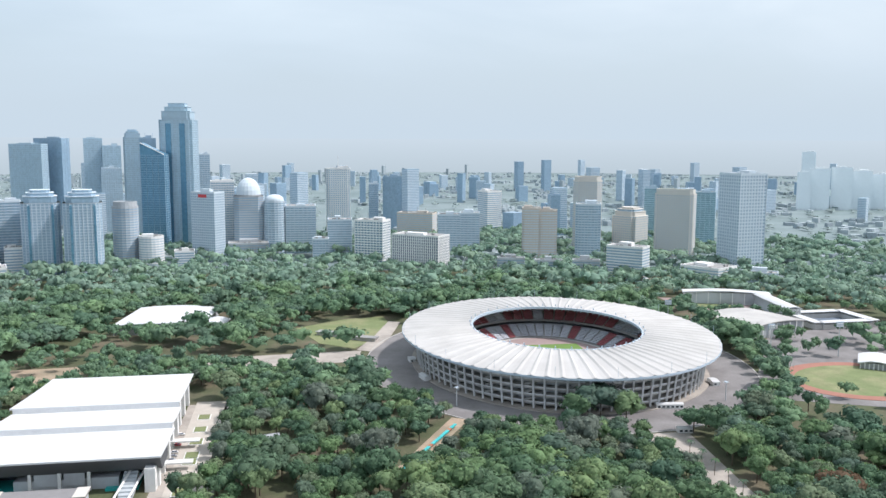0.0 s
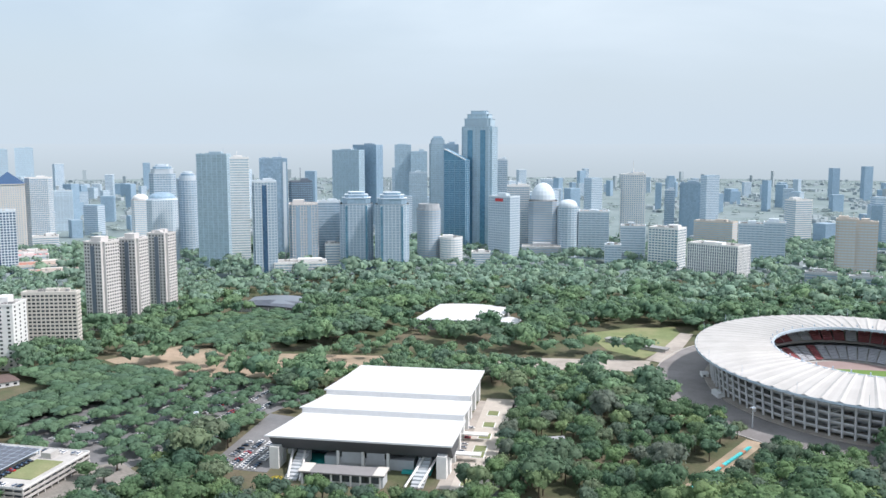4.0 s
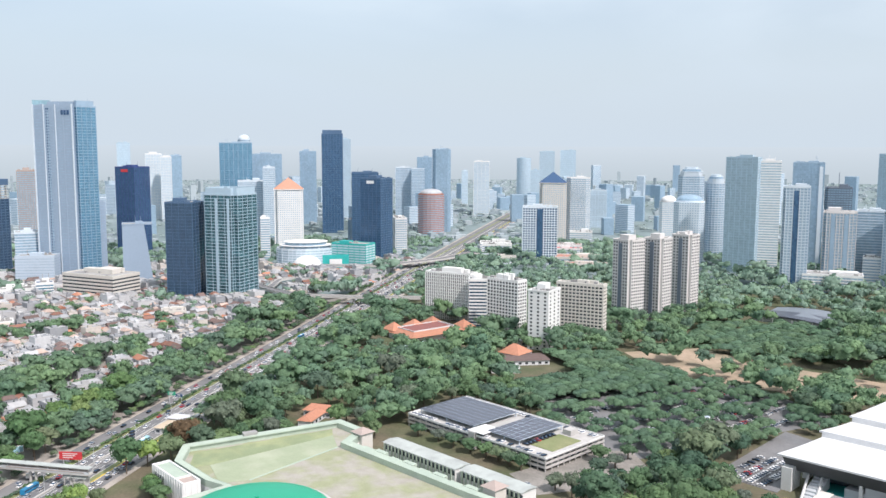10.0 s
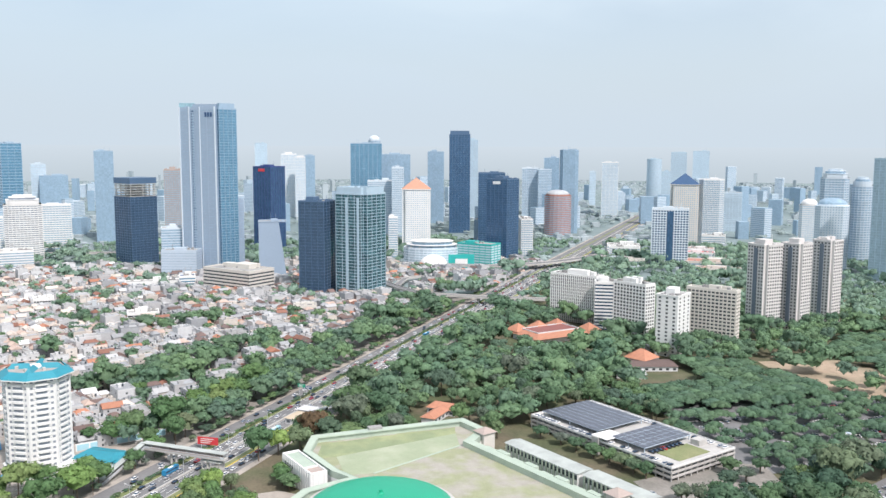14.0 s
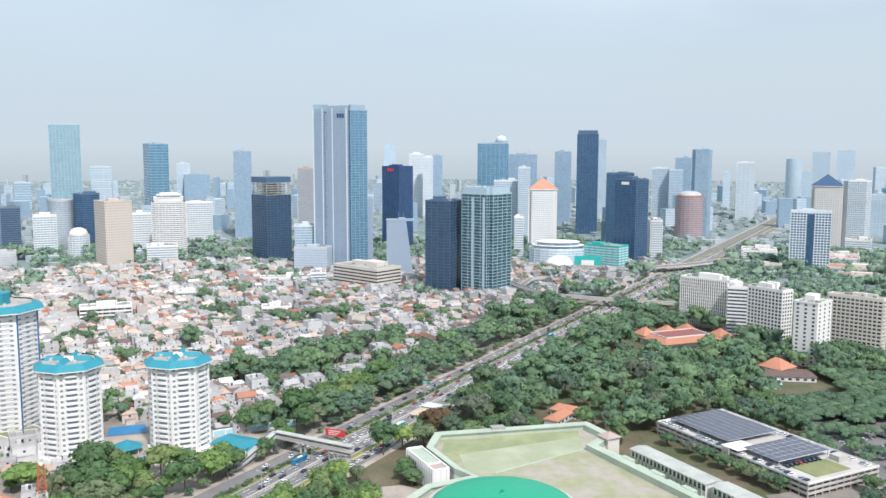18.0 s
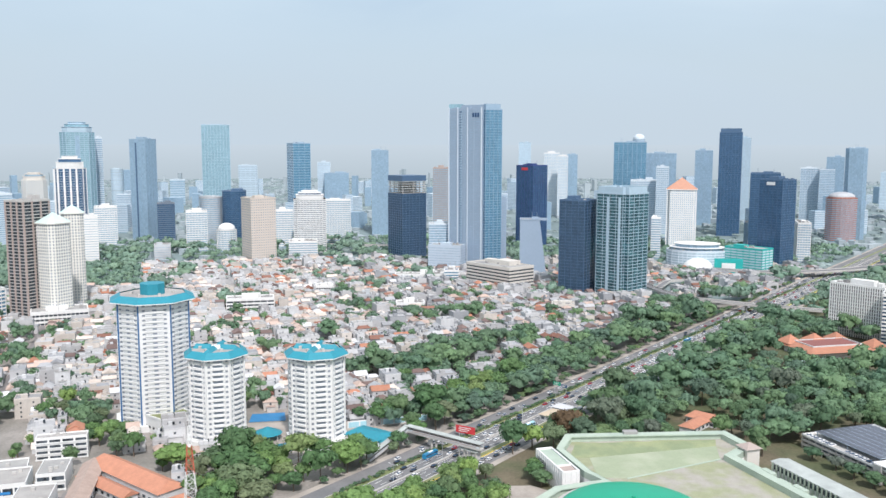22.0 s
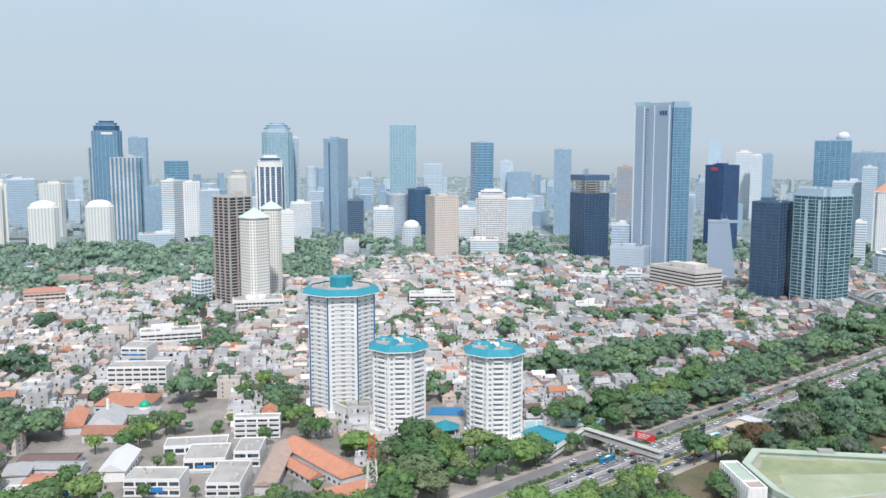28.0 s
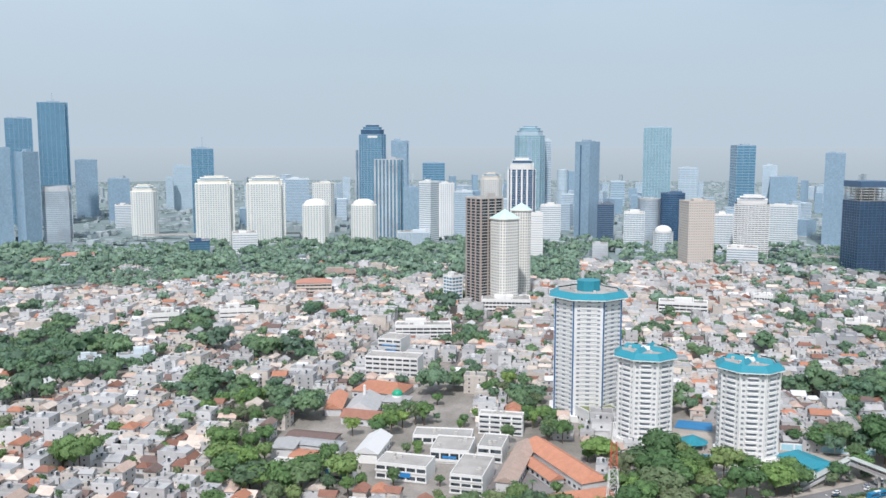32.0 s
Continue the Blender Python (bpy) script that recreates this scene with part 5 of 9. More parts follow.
    # bowl: tiers of seats, in blocks of red and white with aisles between
    for tier, (a0, b0, z0, a1, b1, z1) in enumerate(((84, 58, 1.5, 104, 78, 9.5), (106, 80, 12.0, 127, 100, 22.0))):
        blocks = 56
        for i in range(blocks):
            s = Shape()
            rows = 10
            for j in range(rows):
                f0, f1 = j / rows, (j + 1) / rows
                for f, z in ((f0, z0 + (z1 - z0) * f1), (f1, z0 + (z1 - z0) * f1)):
                    for q in range(4):
                        t = (i + 0.06 + 0.88 * q / 3) * math.tau / blocks
                        s.v.append(((a0 + (a1 - a0) * f) * math.cos(t), (b0 + (b1 - b0) * f) * math.sin(t), z))
            for j in range(2 * rows - 1):
                for q in range(3):
                    k = j * 4 + q
                    s.f.append((k, k + 1, k + 5, k + 4))
            part("seat_block", s, "seat_red" if random.Random(i * 2 + tier).random() < 0.42 else "seat_white", top)
    part("terrace", Shape().prism(oval(83, 57, 80), 0, 1.2, True), "concrete", top)
    bowl = Shape()
    for (a0, b0, z0, a1, b1, z1) in ((84, 58, 0.9, 104, 78, 8.6), (106, 80, 11.2, 127, 100, 21.0)):
        bowl.prism(oval(a0, b0, 100), z0, z1, False, oval(a1, b1, 100))
    part("bowl", bowl, "concrete", top)
    part("running_track", Shape().prism(oval(80, 54, 80), 1.2, 1.4), "track_red", top)
    part("pitch", Shape().box(-52, 52, -34, 34, 1.4, 1.6), "pitch_green", top)
    return top


mat("stadium_roof", (0.50, 0.49, 0.475), 0.6, vary=0.05, size=9, spread=0.05, stain=(0.455, 0.445, 0.43))
mat("stadium_column", (0.66, 0.67, 0.68), 0.8, vary=0.1, size=5)
mat("seat_red", (0.30, 0.10, 0.11), 0.6, vary=0.2, size=3, spread=0.08)
mat("seat_white", (0.46, 0.48, 0.52), 0.6, vary=0.2, size=3, spread=0.08)
mat("track_red", (0.34, 0.26, 0.25), 0.9, vary=0.1, size=8)
mat("pitch_green", (0.14, 0.24, 0.06), 0.9, vary=0.12, size=10)
stadium()


def garden():
    """The small park beside the stadium: lawns, paths and a low grey pavilion."""
    top = thing("park_pavilion", "low grey flat roofed pavilion on a lawn", "pavilion", -163, 750, 0, -14)
    for x0, x1, y0, y1 in ((-30, -4, -6, 4), (-4, 12, -2, 10), (8, 32, -12, -3)):
        part("wall", Shape().box(x0 + 1, x1 - 1, y0 + 1, y1 - 1, 0, 3), "concrete", top)
        part("roof_slab", Shape().box(x0, x1, y0, y1, 3, 3.6), "roof_grey", top)
    keep(-163, 750, 74, 34, -14, 2)


garden()
mat("asphalt_pale", (0.24, 0.23, 0.23), 0.9, vary=0.15, size=10, stain=(0.19, 0.18, 0.18))


def turned_oval(a, b, n):
    c, q = math.cos(radians(ST)), math.sin(radians(ST))
    return [(SX + x * c - y * q, SY + x * q + y * c) for x, y in oval(a, b, n)]


setting("ring_road", Shape().ring(turned_oval(176, 150, 96), turned_oval(128, 100, 96), -0.4, 0.3), "asphalt_pale", "pale asphalt ring road round the stadium", "road")
setting("ring_kerb", Shape().ring(turned_oval(176.8, 150.8, 120), turned_oval(176, 150, 120), -0.2, 0.6), "concrete", "pale kerb round the stadium road", "kerb")
CLEAR = [turned_oval(178, 152, 32)]


def sheet(name, pts, material, label, z=0.3, category="ground", clear=True):
    if clear:
        CLEAR.append(pts)
    return setting(name, Shape().prism(pts, -0.5, z), material, label, category)


sheet("lawn_1", [(-219, 778), (-184, 822), (-148, 844), (-129, 792), (-133, 762), (-148, 706), (-182, 721)], "lawn", "open lawn beside the stadium road", category="lawn")
sheet("path_1", [(-145, 701), (-132, 697), (-125, 748), (-126, 817), (-138, 820), (-140, 756)], "paving", "pale paved path curving past the lawn", 0.45, "path")
sheet("path_2", [(68, 513), (96, 522), (114, 424), (113, 392), (91, 390), (88, 444)], "paving", "broad pale footpath between palms", category="path")
sheet("path_3", [(-75, 423), (-65, 421), (-38, 529), (-49, 532)], "bare_soil", "narrow earth path with turquoise fence", category="path")
sheet("field_1", [(143, 986), (245, 979), (230, 917), (164, 907)], "track_red", "training ground with red soil", category="field")
sheet("field_2", [(166, 964), (228, 961), (218, 930), (176, 925)], "lawn", "grass infield of the training ground", 0.45, "field")
sheet("sports_ground", [(150, 600), (250, 585), (340, 700), (340, 880), (215, 800), (185, 700)], "asphalt_pale", "pale yard and car park between sports grounds", 0.2, "yard", clear=False)
TRACK = [(246 + a * 0.95 - b * 0.3, 654 + a * 0.3 + b * 0.95) for a, b in oval(60, 52, 48)]
INFIELD = [(246 + a * 0.95 - b * 0.3, 654 + a * 0.3 + b * 0.95) for a, b in oval(50, 42, 48)]
setting("running_track", Shape().ring(TRACK, INFIELD, -0.2, 0.45), "clay_red", "red clay running track round a field", "field") if mat("clay_red", (0.36, 0.17, 0.13), 0.95, vary=0.12, size=8) else None
setting("infield", Shape().prism(INFIELD, -0.2, 0.4), "lawn", "grass infield inside the running track", "field")
CLEAR.append(TRACK)
CLEAR.append([(-80, 414), (-60, 408), (-30, 526), (-50, 538)])
track = Shape().ring([(310 + x, 585 + y) for x, y in oval(42, 26, 48)], [(310 + x, 585 + y) for x, y in oval(32, 17, 48)], 0.2, 0.5)
setting("running_track", track, "track_red", "red running track", "track")
sheet("clearing", [(-548, 512), (-526, 578), (-440, 588), (-345, 622), (-320, 570), (-420, 512), (-480, 488)], "bare_soil", "bare brown clearing among parking trees", clear=False)
sheet("park_road", [(-257, 623), (-135, 664), (-141, 700), (-273, 654)], "paving", "pale park road behind the swimming hall", category="road")
sheet("pool_yard", [(-312, 359), (-277, 366), (-306, 453), (-338, 452)], "asphalt", "asphalt parking yard beside the swimming hall", category="car park")
sheet("pool_terrace", [(-185, 385), (-158, 392), (-199, 539), (-225, 538)], "paving", "pale paved terrace along the swimming hall", category="terrace")
sheet("park_yard", [(-368, 263), (-337, 259), (-319, 327), (-361, 345), (-373, 325)], "yard", "bare yard beside the parking deck")
sheet("parking_wood_floor", [(-477, 355), (-350, 326), (-334, 503), (-461, 528)], "asphalt", "asphalt car park under shade trees", 0.2, "car park", clear=False)
sheet("lane_1", [(-347, 358), (-337, 356), (-359, 502), (-368, 502)], "asphalt", "narrow service lane between trees", 0.35, "road")
sheet("side_lot", [(-587, 166), (-639, 202), (-700, 252), (-663, 258), (-620, 223), (-583, 192)], "asphalt_pale", "busy asphalt lot beside the highway", 0.3, "car park")
sheet("lane_2", [(-427, 56), (-404, 74), (-402, 110), (-426, 87)], "paving", "paved forecourt below the convention hall")
sheet("courtyard", [(-544, -106), (-495, -109), (-476, 6), (-519, 28), (-542, -12)], "paving", "paved pool court between the white towers", category="courtyard")


# ---- the swimming hall ----
def swimming_hall():
    top = thing("swimming_hall", "large white aquatic hall with stepped curved roof", "hall", -184.5, 398.8, 0, 15.5)
    # x runs along the front (to the west: negative), y to the rear
    w, depth = 100.0, 160.0
    bays = ((0, 52, 16.6, 0), (52, 88, 17.6, 3), (88, 160, 18.6, 7))
    for y0, y1, z, draw in bays:
        s = Shape()
        n = 10
        for j in range(n + 1):
            f = j / n
            y = y0 + (y1 - y0) * f - (2.0 if y0 else 0)
            dz = 2.3 * (1 - f) ** 1.7 - 0.5
            left = -w - 1.5 + draw + 5.0 * f
            for x in (left, -w * 0.5, 2 - draw * 0.25):
                s.v.append((x, y, z + dz))
            for x in (left, -w * 0.5, 2 - draw * 0.25):
                s.v.append((x, y, z + dz - 0.9))
        for j in range(n):
            k = j * 6
            s.f += [(k + 1, k, k + 6, k + 7), (k + 2, k + 1, k + 7, k + 8), (k + 3, k + 4, k + 10, k + 9), (k + 4, k + 5, k + 11, k + 10), (k, k + 3, k + 9, k + 6), (k + 5, k + 2, k + 8, k + 11)]
        s.f += [(0, 1, 4, 3), (1, 2, 5, 4), (n * 6 + 1, n * 6, n * 6 + 3, n * 6 + 4), (n * 6 + 2, n * 6 + 1, n * 6 + 4, n * 6 + 5)]
        part("roof_shell", s, "roof_white", top)
        # Grey riser: the faint shade line between bays is put into its colour.
        if y0:
            part("bay_riser", Shape().box(-w + draw, 1.6 - draw * 0.25, y0 - 1.9, y0 - 1.3, z - 3.2, z + 1.2), "stadium_column", top, "riser toned grey as shade between roof bays")
    # Wedge coloured dark for the shade under the overhanging roof edge.
    fascia = Shape()
    fascia.v = [(x, y, z) for x in (-w + 1.4, 1.6) for y, z in ((0.1, 17.4), (7.0, 9.4), (26, 9.4), (26, 15.6))]
    fascia.f = [(0, 4, 5, 1), (1, 5, 6, 2), (2, 6, 7, 3), (3, 7, 4, 0), (0, 1, 2, 3), (7, 6, 5, 4)]
    part("soffit", fascia, "soffit_shade", top, "raked fascia below the roof edge, coloured as its shade")
    for y in (9, 26, 44, 64, 84, 104, 124, 146):
        draw = 0 if y < 52 else 3 if y < 88 else 7
        for x in (-w + 5 + draw, -1.5 - draw * 0.25):
            part("pier", Shape().box(x - 1.6, x + 1.6, y - 2.6, y + 2.6, 0, 16.0 + draw * 0.24), "white_wall", top, "white concrete roof pier")
    for x in (-w + 4, -3.5):
        part("corner_pylon", Shape().box(x - 2.6, x + 2.6, -0.5, 5.5, 0, 12.4), "white_wall", top, "tall white corner pylon")
    part("rear_wall", Shape().box(-w + 16.5, -8.5, 151, 152, 0, 17), "white_wall", top)
    for x in (-w + 16, -8):
        part("side_wall", Shape().box(x - 0.4, x + 0.4, 12, 151, 0, 14), "grey_wall", top)
    part("inner_front", Shape().box(-w + 8, -6, 26, 27, 0, 14), "dark_wall", top, "dark glazed inner front")
    part("stand_slab", Shape().box(-70, -20, 8, 26, 0, 6), "grey_wall", top)
    part("pool_water", Shape().box(-w + 14, -66, 4, 24, 0, 1.2), "teal_paint", top, "teal tiled pool deck")
    part("pool_water", Shape().box(-26, -10, 4, 24, 0, 1.2), "teal_paint", top, "teal tiled pool deck")
    for x in (-62, -48, -34):
        part("portal_post", Shape().box(x - 0.8, x + 0.8, 6.5, 8, 0, 11.5), "white_wall", top)
    part("portal_beam", Shape().box(-63, -33, 6.4, 8.1, 10.4, 12), "white_wall", top)
    for x0, x1 in ((-60, -49), (-46, -36)):
        part("score_panel", Shape().box(x0, x1, 7.2, 7.8, 3, 10), "grey_wall", top)
    # flat porch before the hall
    part("porch_roof", Shape().box(-76, -30, -19, -7, 6.4, 7.1), "porch_grey", top, "grey brown flat porch roof")
    for x0, x1 in ((-76, -70), (-36, -30)):
        part("porch_end", Shape().box(x0, x1, -19.2, -6.8, 7.1, 7.5), "cream_wall", top)
    for i in range(9):
        x = -74 + i * 5.2
        part("porch_post", Shape().box(x - 0.4, x + 0.4, -18.6, -18, 0, 6.4), "white_wall", top)
        if i < 8:
            part("porch_window", Shape().box(x + 0.5, x + 4.7, -17.6, -17.3, 2.4, 6), "window_glass", top)
    part("porch_wall", Shape().box(-75, -31, -17.4, -8, 0, 6.3), "grey_wall", top)
    for x, sx in ((-82, -1), (-14, 1)):
        for dx in (0, 7):
            part("stair_side", Shape().rod((x + dx * sx, 12, 9), (x + (dx - 6) * sx, -16, 1.0), 0.7, 4), "white_wall", top)
        for k in range(9):
            part("stair_flight", Shape().box(x - 3.4, x + 3.4, -15 + 3 * k, -12 + 3 * k, 0.3 * k, 0.9 + 0.9 * k), "grey_wall", top)
    part("entry_deck", Shape().box(-15, 14, 26, 31, 4.0, 4.8), "white_wall", top)
    part("entry_deck", Shape().box(-6, 14, 60, 65, 4.0, 4.8), "white_wall", top)
    part("terrace", Shape().box(3, 22, -14, 150, 0, 0.34), "terrace_paving", top, "pale paved side terrace")
    for y in (-8, 4, 34, 44, 66, 88, 112):
        part("bed_kerb", Shape().box(7, 15, y - 0.6, y + 9.6, 0.3, 0.55), "white_wall", top)
        part("lawn_bed", Shape().box(7.6, 14.4, y, y + 9, 0.3, 0.75), "lawn", top, "small square lawn bed")
    part("side_road", Shape().box(22, 28, -20, 155, 0, 0.3), "asphalt", top)
    keep(-184.5 - 67, 398.8 + 52, 112, 200, 15.5, 1)
    return top


mat("porch_grey", (0.25, 0.245, 0.25), 0.8, vary=0.12, size=4)
mat("soffit_shade", (0.10, 0.105, 0.115), 0.7, vary=0.08, size=8)
mat("terrace_paving", (0.50, 0.46, 0.41), 0.9, vary=0.12, size=5)
swimming_hall()


def flat_hall(label, x, y, w, d, h, rz, material="roof_white"):
    top = thing("sports_hall", label, "hall", x, y, 0, rz)
    part("wall", Shape().box(-w / 2 + 2, w / 2 - 2, -d / 2 + 2, d / 2 - 2, 0, h), "grey_wall", top)
    s = Shape()
    n = 12
    for j in range(n + 1):
        f = j / n
        z = h + 2.2 * math.sin(f * math.pi)
        s.v += [(-w / 2 + w * f, -d / 2, z), (-w / 2 + w * f, d / 2, z), (-w / 2 + w * f, -d / 2, z - 0.8), (-w / 2 + w * f, d / 2, z - 0.8)]
    for j in range(n):
        k = j * 4
        s.f += [(k, k + 4, k + 5, k + 1), (k + 2, k + 3, k + 7, k + 6), (k, k + 2, k + 6, k + 4), (k + 1, k + 5, k + 7, k + 3)]
    s.f += [(0, 1, 3, 2), (n * 4, n * 4 + 2, n * 4 + 3, n * 4 + 1)]
    part("roof", s, material, top)
    for i in range(8):
        for yy in (-d / 2 + 1, d / 2 - 1):
            part("post", Shape().box(-0.4, 0.4, -0.4, 0.4, 0, h), "white_wall", top, m=pose(-w / 2 + 2 + (w - 4) * i / 7, yy, 0))
    keep(x, y, w, d, rz, 4)
    return top


flat_hall("sports hall with broad white low arched roof", -342, 777, 78, 88, 9, 8)
flat_hall("small white roofed annexe of the sports hall", -292, 766, 22, 30, 7, 8)
flat_hall("grey arena with pale arched roof", 207, 826, 66, 66, 12, 35, "concrete")
flat_hall("white flat roofed clubhouse beside the track", 272, 700, 26, 34, 5, -20)


flat_hall("low hall with dark grey solar roof among trees", -562, 770, 66, 52, 6, 22, "solar_grey") if mat("solar_grey", (0.20, 0.23, 0.27), 0.4, vary=0.1, size=6) else None


def court_arena():
    top = thing("court_arena", "sunken dark sports court with white open stands", "arena", 290, 866, 0, 18)
    for x0, x1, y0, y1 in ((-34, -26, -26, 26), (26, 34, -26, 26), (-26, 26, 20, 28), (-26, 26, -28, -20)):
        part("stand", Shape().box(x0, x1, y0, y1, 0, 5), "concrete", top)
        part("stand_roof", Shape().box(x0 - 1, x1 + 1, y0 - 1, y1 + 1, 6.6, 7.2), "roof_white", top)
        for u in (x0 + 0.5, x1 - 0.5):
            for v in (y0 + 0.5, y1 - 0.5):
                part("post", Shape().box(u - 0.3, u + 0.3, v - 0.3, v + 0.3, 5, 6.6), "steel_wall", top)
    part("court", Shape().box(-26, 26, -20, 20, 0, 0.6), "dark_wall", top, "dark hard court")
    keep(290, 866, 74, 62, 18, 4)


court_arena()
flat_hall("long white covered grandstand", 211, 958, 92, 16, 13, -5)
flat_hall("second white covered grandstand", 251, 910, 16, 90, 13, 8)
flat_hall("low hall with dark solar roof among trees", -557, 749, 74, 34, 6, 14, "solar_panel") if mat("solar_panel", (0.10, 0.11, 0.14), 0.35, 0.2, vary=0.12, size=4, panes=0.2, snap=(2, 1, 1)) else None


# ---- the parking deck ----
def parking_deck():
    top = thing("parking_deck", "three storey car park with solar roofs and lawn", "car park", -358.9, 280.7, 0, 13.0)
    # x runs east along the short side, y north; the long front runs west
    L, D = 112.0, 54.0
    for z in (2.6, 5.2, 7.8):
        part("deck", Shape().box(-L, 0, 0, D, z - 0.4, z), "concrete", top)
        for a, b in (((-L, 0), (0, 0.25)), ((-L, D - 0.25), (0, D)), ((-0.25, 0.25), (0, D - 0.25)), ((-L, 0.25), (-L + 0.25, D - 0.25))):
            part("parapet", Shape().box(a[0], b[0], a[1], b[1], z, z + 0.95), "white_wall" if z > 5.3 else "concrete", top)
    for i in range(22):
        x = -0.6 - i * (L - 1.2) / 21
        for y in (0.5, D - 0.5):
            part("column", Shape().box(x - 0.3, x + 0.3, y - 0.3, y + 0.3, 0, 7.4), "concrete", top)
    for i in range(1, 10):
        y = 0.5 + i * (D - 1) / 10
        part("column", Shape().box(-0.8, -0.2, y - 0.3, y + 0.3, 0, 7.4), "concrete", top)
    # Dark box added inside the decks in place of the shade there.
    part("inner_wall", Shape().box(-L + 3, -3, 3, D - 3, 0, 7.4), "dark_wall", top, "dark box standing in for the shaded interior")
    part("stair_tower", Shape().box(-57, -52, -1.6, 3, 0, 10.4), "concrete", top)
    part("stair_canopy", Shape().box(-58, -46, -1, 14, 10.4, 10.8), "white_wall", top)
    for x0, x1 in ((-L + 4, -60), (-49, -24)):
        w0, w1 = 6, D - 8
        roof = part("solar_roof", Shape().box(x0, x1, w0, w1, 10.6, 10.85), "steel_wall", top)
        nx, ny = int((x1 - x0) / 4.6), int((w1 - w0) / 4.6)
        me = Shape().box(0.06, 4.6, 0.06, 4.6, 0, 0.08).mesh("solar_panel", "solar_panel")
        for i in range(nx):
            for j in range(ny):
                part("solar_panel", me, "solar_panel", roof, m=pose(x0 + i * (x1 - x0) / nx, w0 + j * (w1 - w0) / ny, 10.85))
        for x in (x0 + 1, (x0 + x1) / 2, x1 - 1):
            for y in (w0 + 1, w1 - 1):
                part("post", Shape().box(x - 0.2, x + 0.2, y - 0.2, y + 0.2, 7.8, 10.6), "steel_wall", top)
    part("roof_lawn", Shape().box(-21, -5, 12, 38, 7.8, 8.1), "lawn", top, "dry green roof lawn")
    part("ramp", Shape().box(-59, -50, 14, 40, 7.8, 8.4), "concrete", top)
    part("roof_cabin", Shape().box(-20, -14, 40, 47, 7.8, 11), "concrete", top)
    keep(-358.9 - 61, 280.7 + 13, 116, 60, 13, 1)
    return top


parking_deck()


# ---- the convention hall ----
def convention_hall():
    top = thing("convention_hall", "pale green roofed convention hall with turquoise dome", "hall")
    rim = [(-469, 115), (-446, 104.5), (-412, 111), (-400, 117), (-394, 92), (-375, 74), (-256, 72), (-290, 230), (-335, 217.5), (-426, 197), (-440, 213), (-466, 208)]
    inner = [(-464, 117.5), (-445.5, 108.5), (-413, 114.5), (-397, 121), (-390, 94), (-373, 78), (-261, 77), (-294, 225), (-334.5, 213), (-428, 191), (-442, 207.5), (-461, 203.5)]
    deck = 9.4
    part("wall", Shape().prism(rim, 0, deck - 0.3), "white_wall", top)
    part("roof", Shape().prism(inner, deck - 0.3, deck), "hall_roof", top, "weathered pale green roof sheet")
    part("parapet", Shape().ring(rim, inner, deck - 0.3, 12.6), "hall_trim", top, "pale mint roof parapet")
    part("coping", Shape().ring([(x * 0.9985, y) for x, y in inner], [(x * 0.997, y) for x, y in inner], 12.6, 12.75), "hall_trim", top)
    part("roof_strip", Shape().prism([(-461, 119), (-440, 110.5), (-438.5, 121), (-450, 196), (-460, 200)], deck, deck + 0.06), "hall_dark_green", top, "darker green roof strip")
    part("roof_strip", Shape().prism([(-438.3, 121), (-411, 118), (-408, 132), (-430, 190), (-449.7, 196)], deck, deck + 0.1), "hall_pale", top, "paler green roof field")
    part("seam", Shape().prism([(-408, 132), (-407.2, 132.4), (-429.2, 190.4), (-430, 190)], deck, deck + 0.3), "hall_trim", top)
    part("roof_unit", Shape().box(-4, 4, -2.2, 2.2, 12.6, 14.0), "roof_grey", top, m=pose(-466.5, 152, 0, 0, 0, 88))
    # ribbed corner block with a brown sunk roof
    b = part("corner_block", Shape().ring([(-18, -4.6), (18, -4.6), (18, 4.6), (-18, 4.6)], [(-17.2, -3.8), (17.2, -3.8), (17.2, 3.8), (-17.2, 3.8)], 0, 13.2), "white_wall", top, "white ribbed corner block", m=pose(-428.5, 101, 0, 0, 0, 10.5))
    part("block_roof", Shape().box(-17.2, 8, -3.8, 3.8, 0, 12.2), "hall_trim", b)
    part("block_roof", Shape().box(8.6, 17.2, -3.8, 3.8, 0, 12.3), "brown_wall", b, "sunk brown tiled roof")
    part("block_kerb", Shape().box(8, 8.6, -3.8, 3.8, 0, 13.1), "white_wall", b)
    for k in range(13):
        part("wall_rib", Shape().box(-0.35, 0.35, -0.35, 0, 0.3, 12.8), "white_wall", b, m=pose(-17.2 + 2.87 * k, -4.6, 0))
    for k in range(3):
        part("wall_rib", Shape().box(0, 0.35, -0.35, 0.35, 0.3, 12.8), "white_wall", b, m=pose(18, -3 + 3 * k, 0))
    for k in range(4):
        part("louvre", Shape().box(-1.1, 1.1, -0.2, 0, 8.4, 10.2), "window_glass", b, m=pose(-14.3 + 2.87 * k, -4.6, 0))
    # turrets with brown hipped caps, and the galleries on the north side
    for x, y in ((-435, 208), (-330, 227.5)):
        c = part("corner_tower", Shape().box(-4, 4, -4, 4, 0, 13.6), "cream_wall", top, m=pose(x, y, 0, 0, 0, 13))
        part("cornice", Shape().box(-4.6, 4.6, -4.6, 4.6, 13.6, 14.0), "white_wall", c)
        part("hipped_cap", Shape().cone([(-5.2, -5.2), (5.2, -5.2), (5.2, 5.2), (-5.2, 5.2)], 14.0, (0, 0, 16.6)), "brown_wall", c, "brown tiled hipped cap")
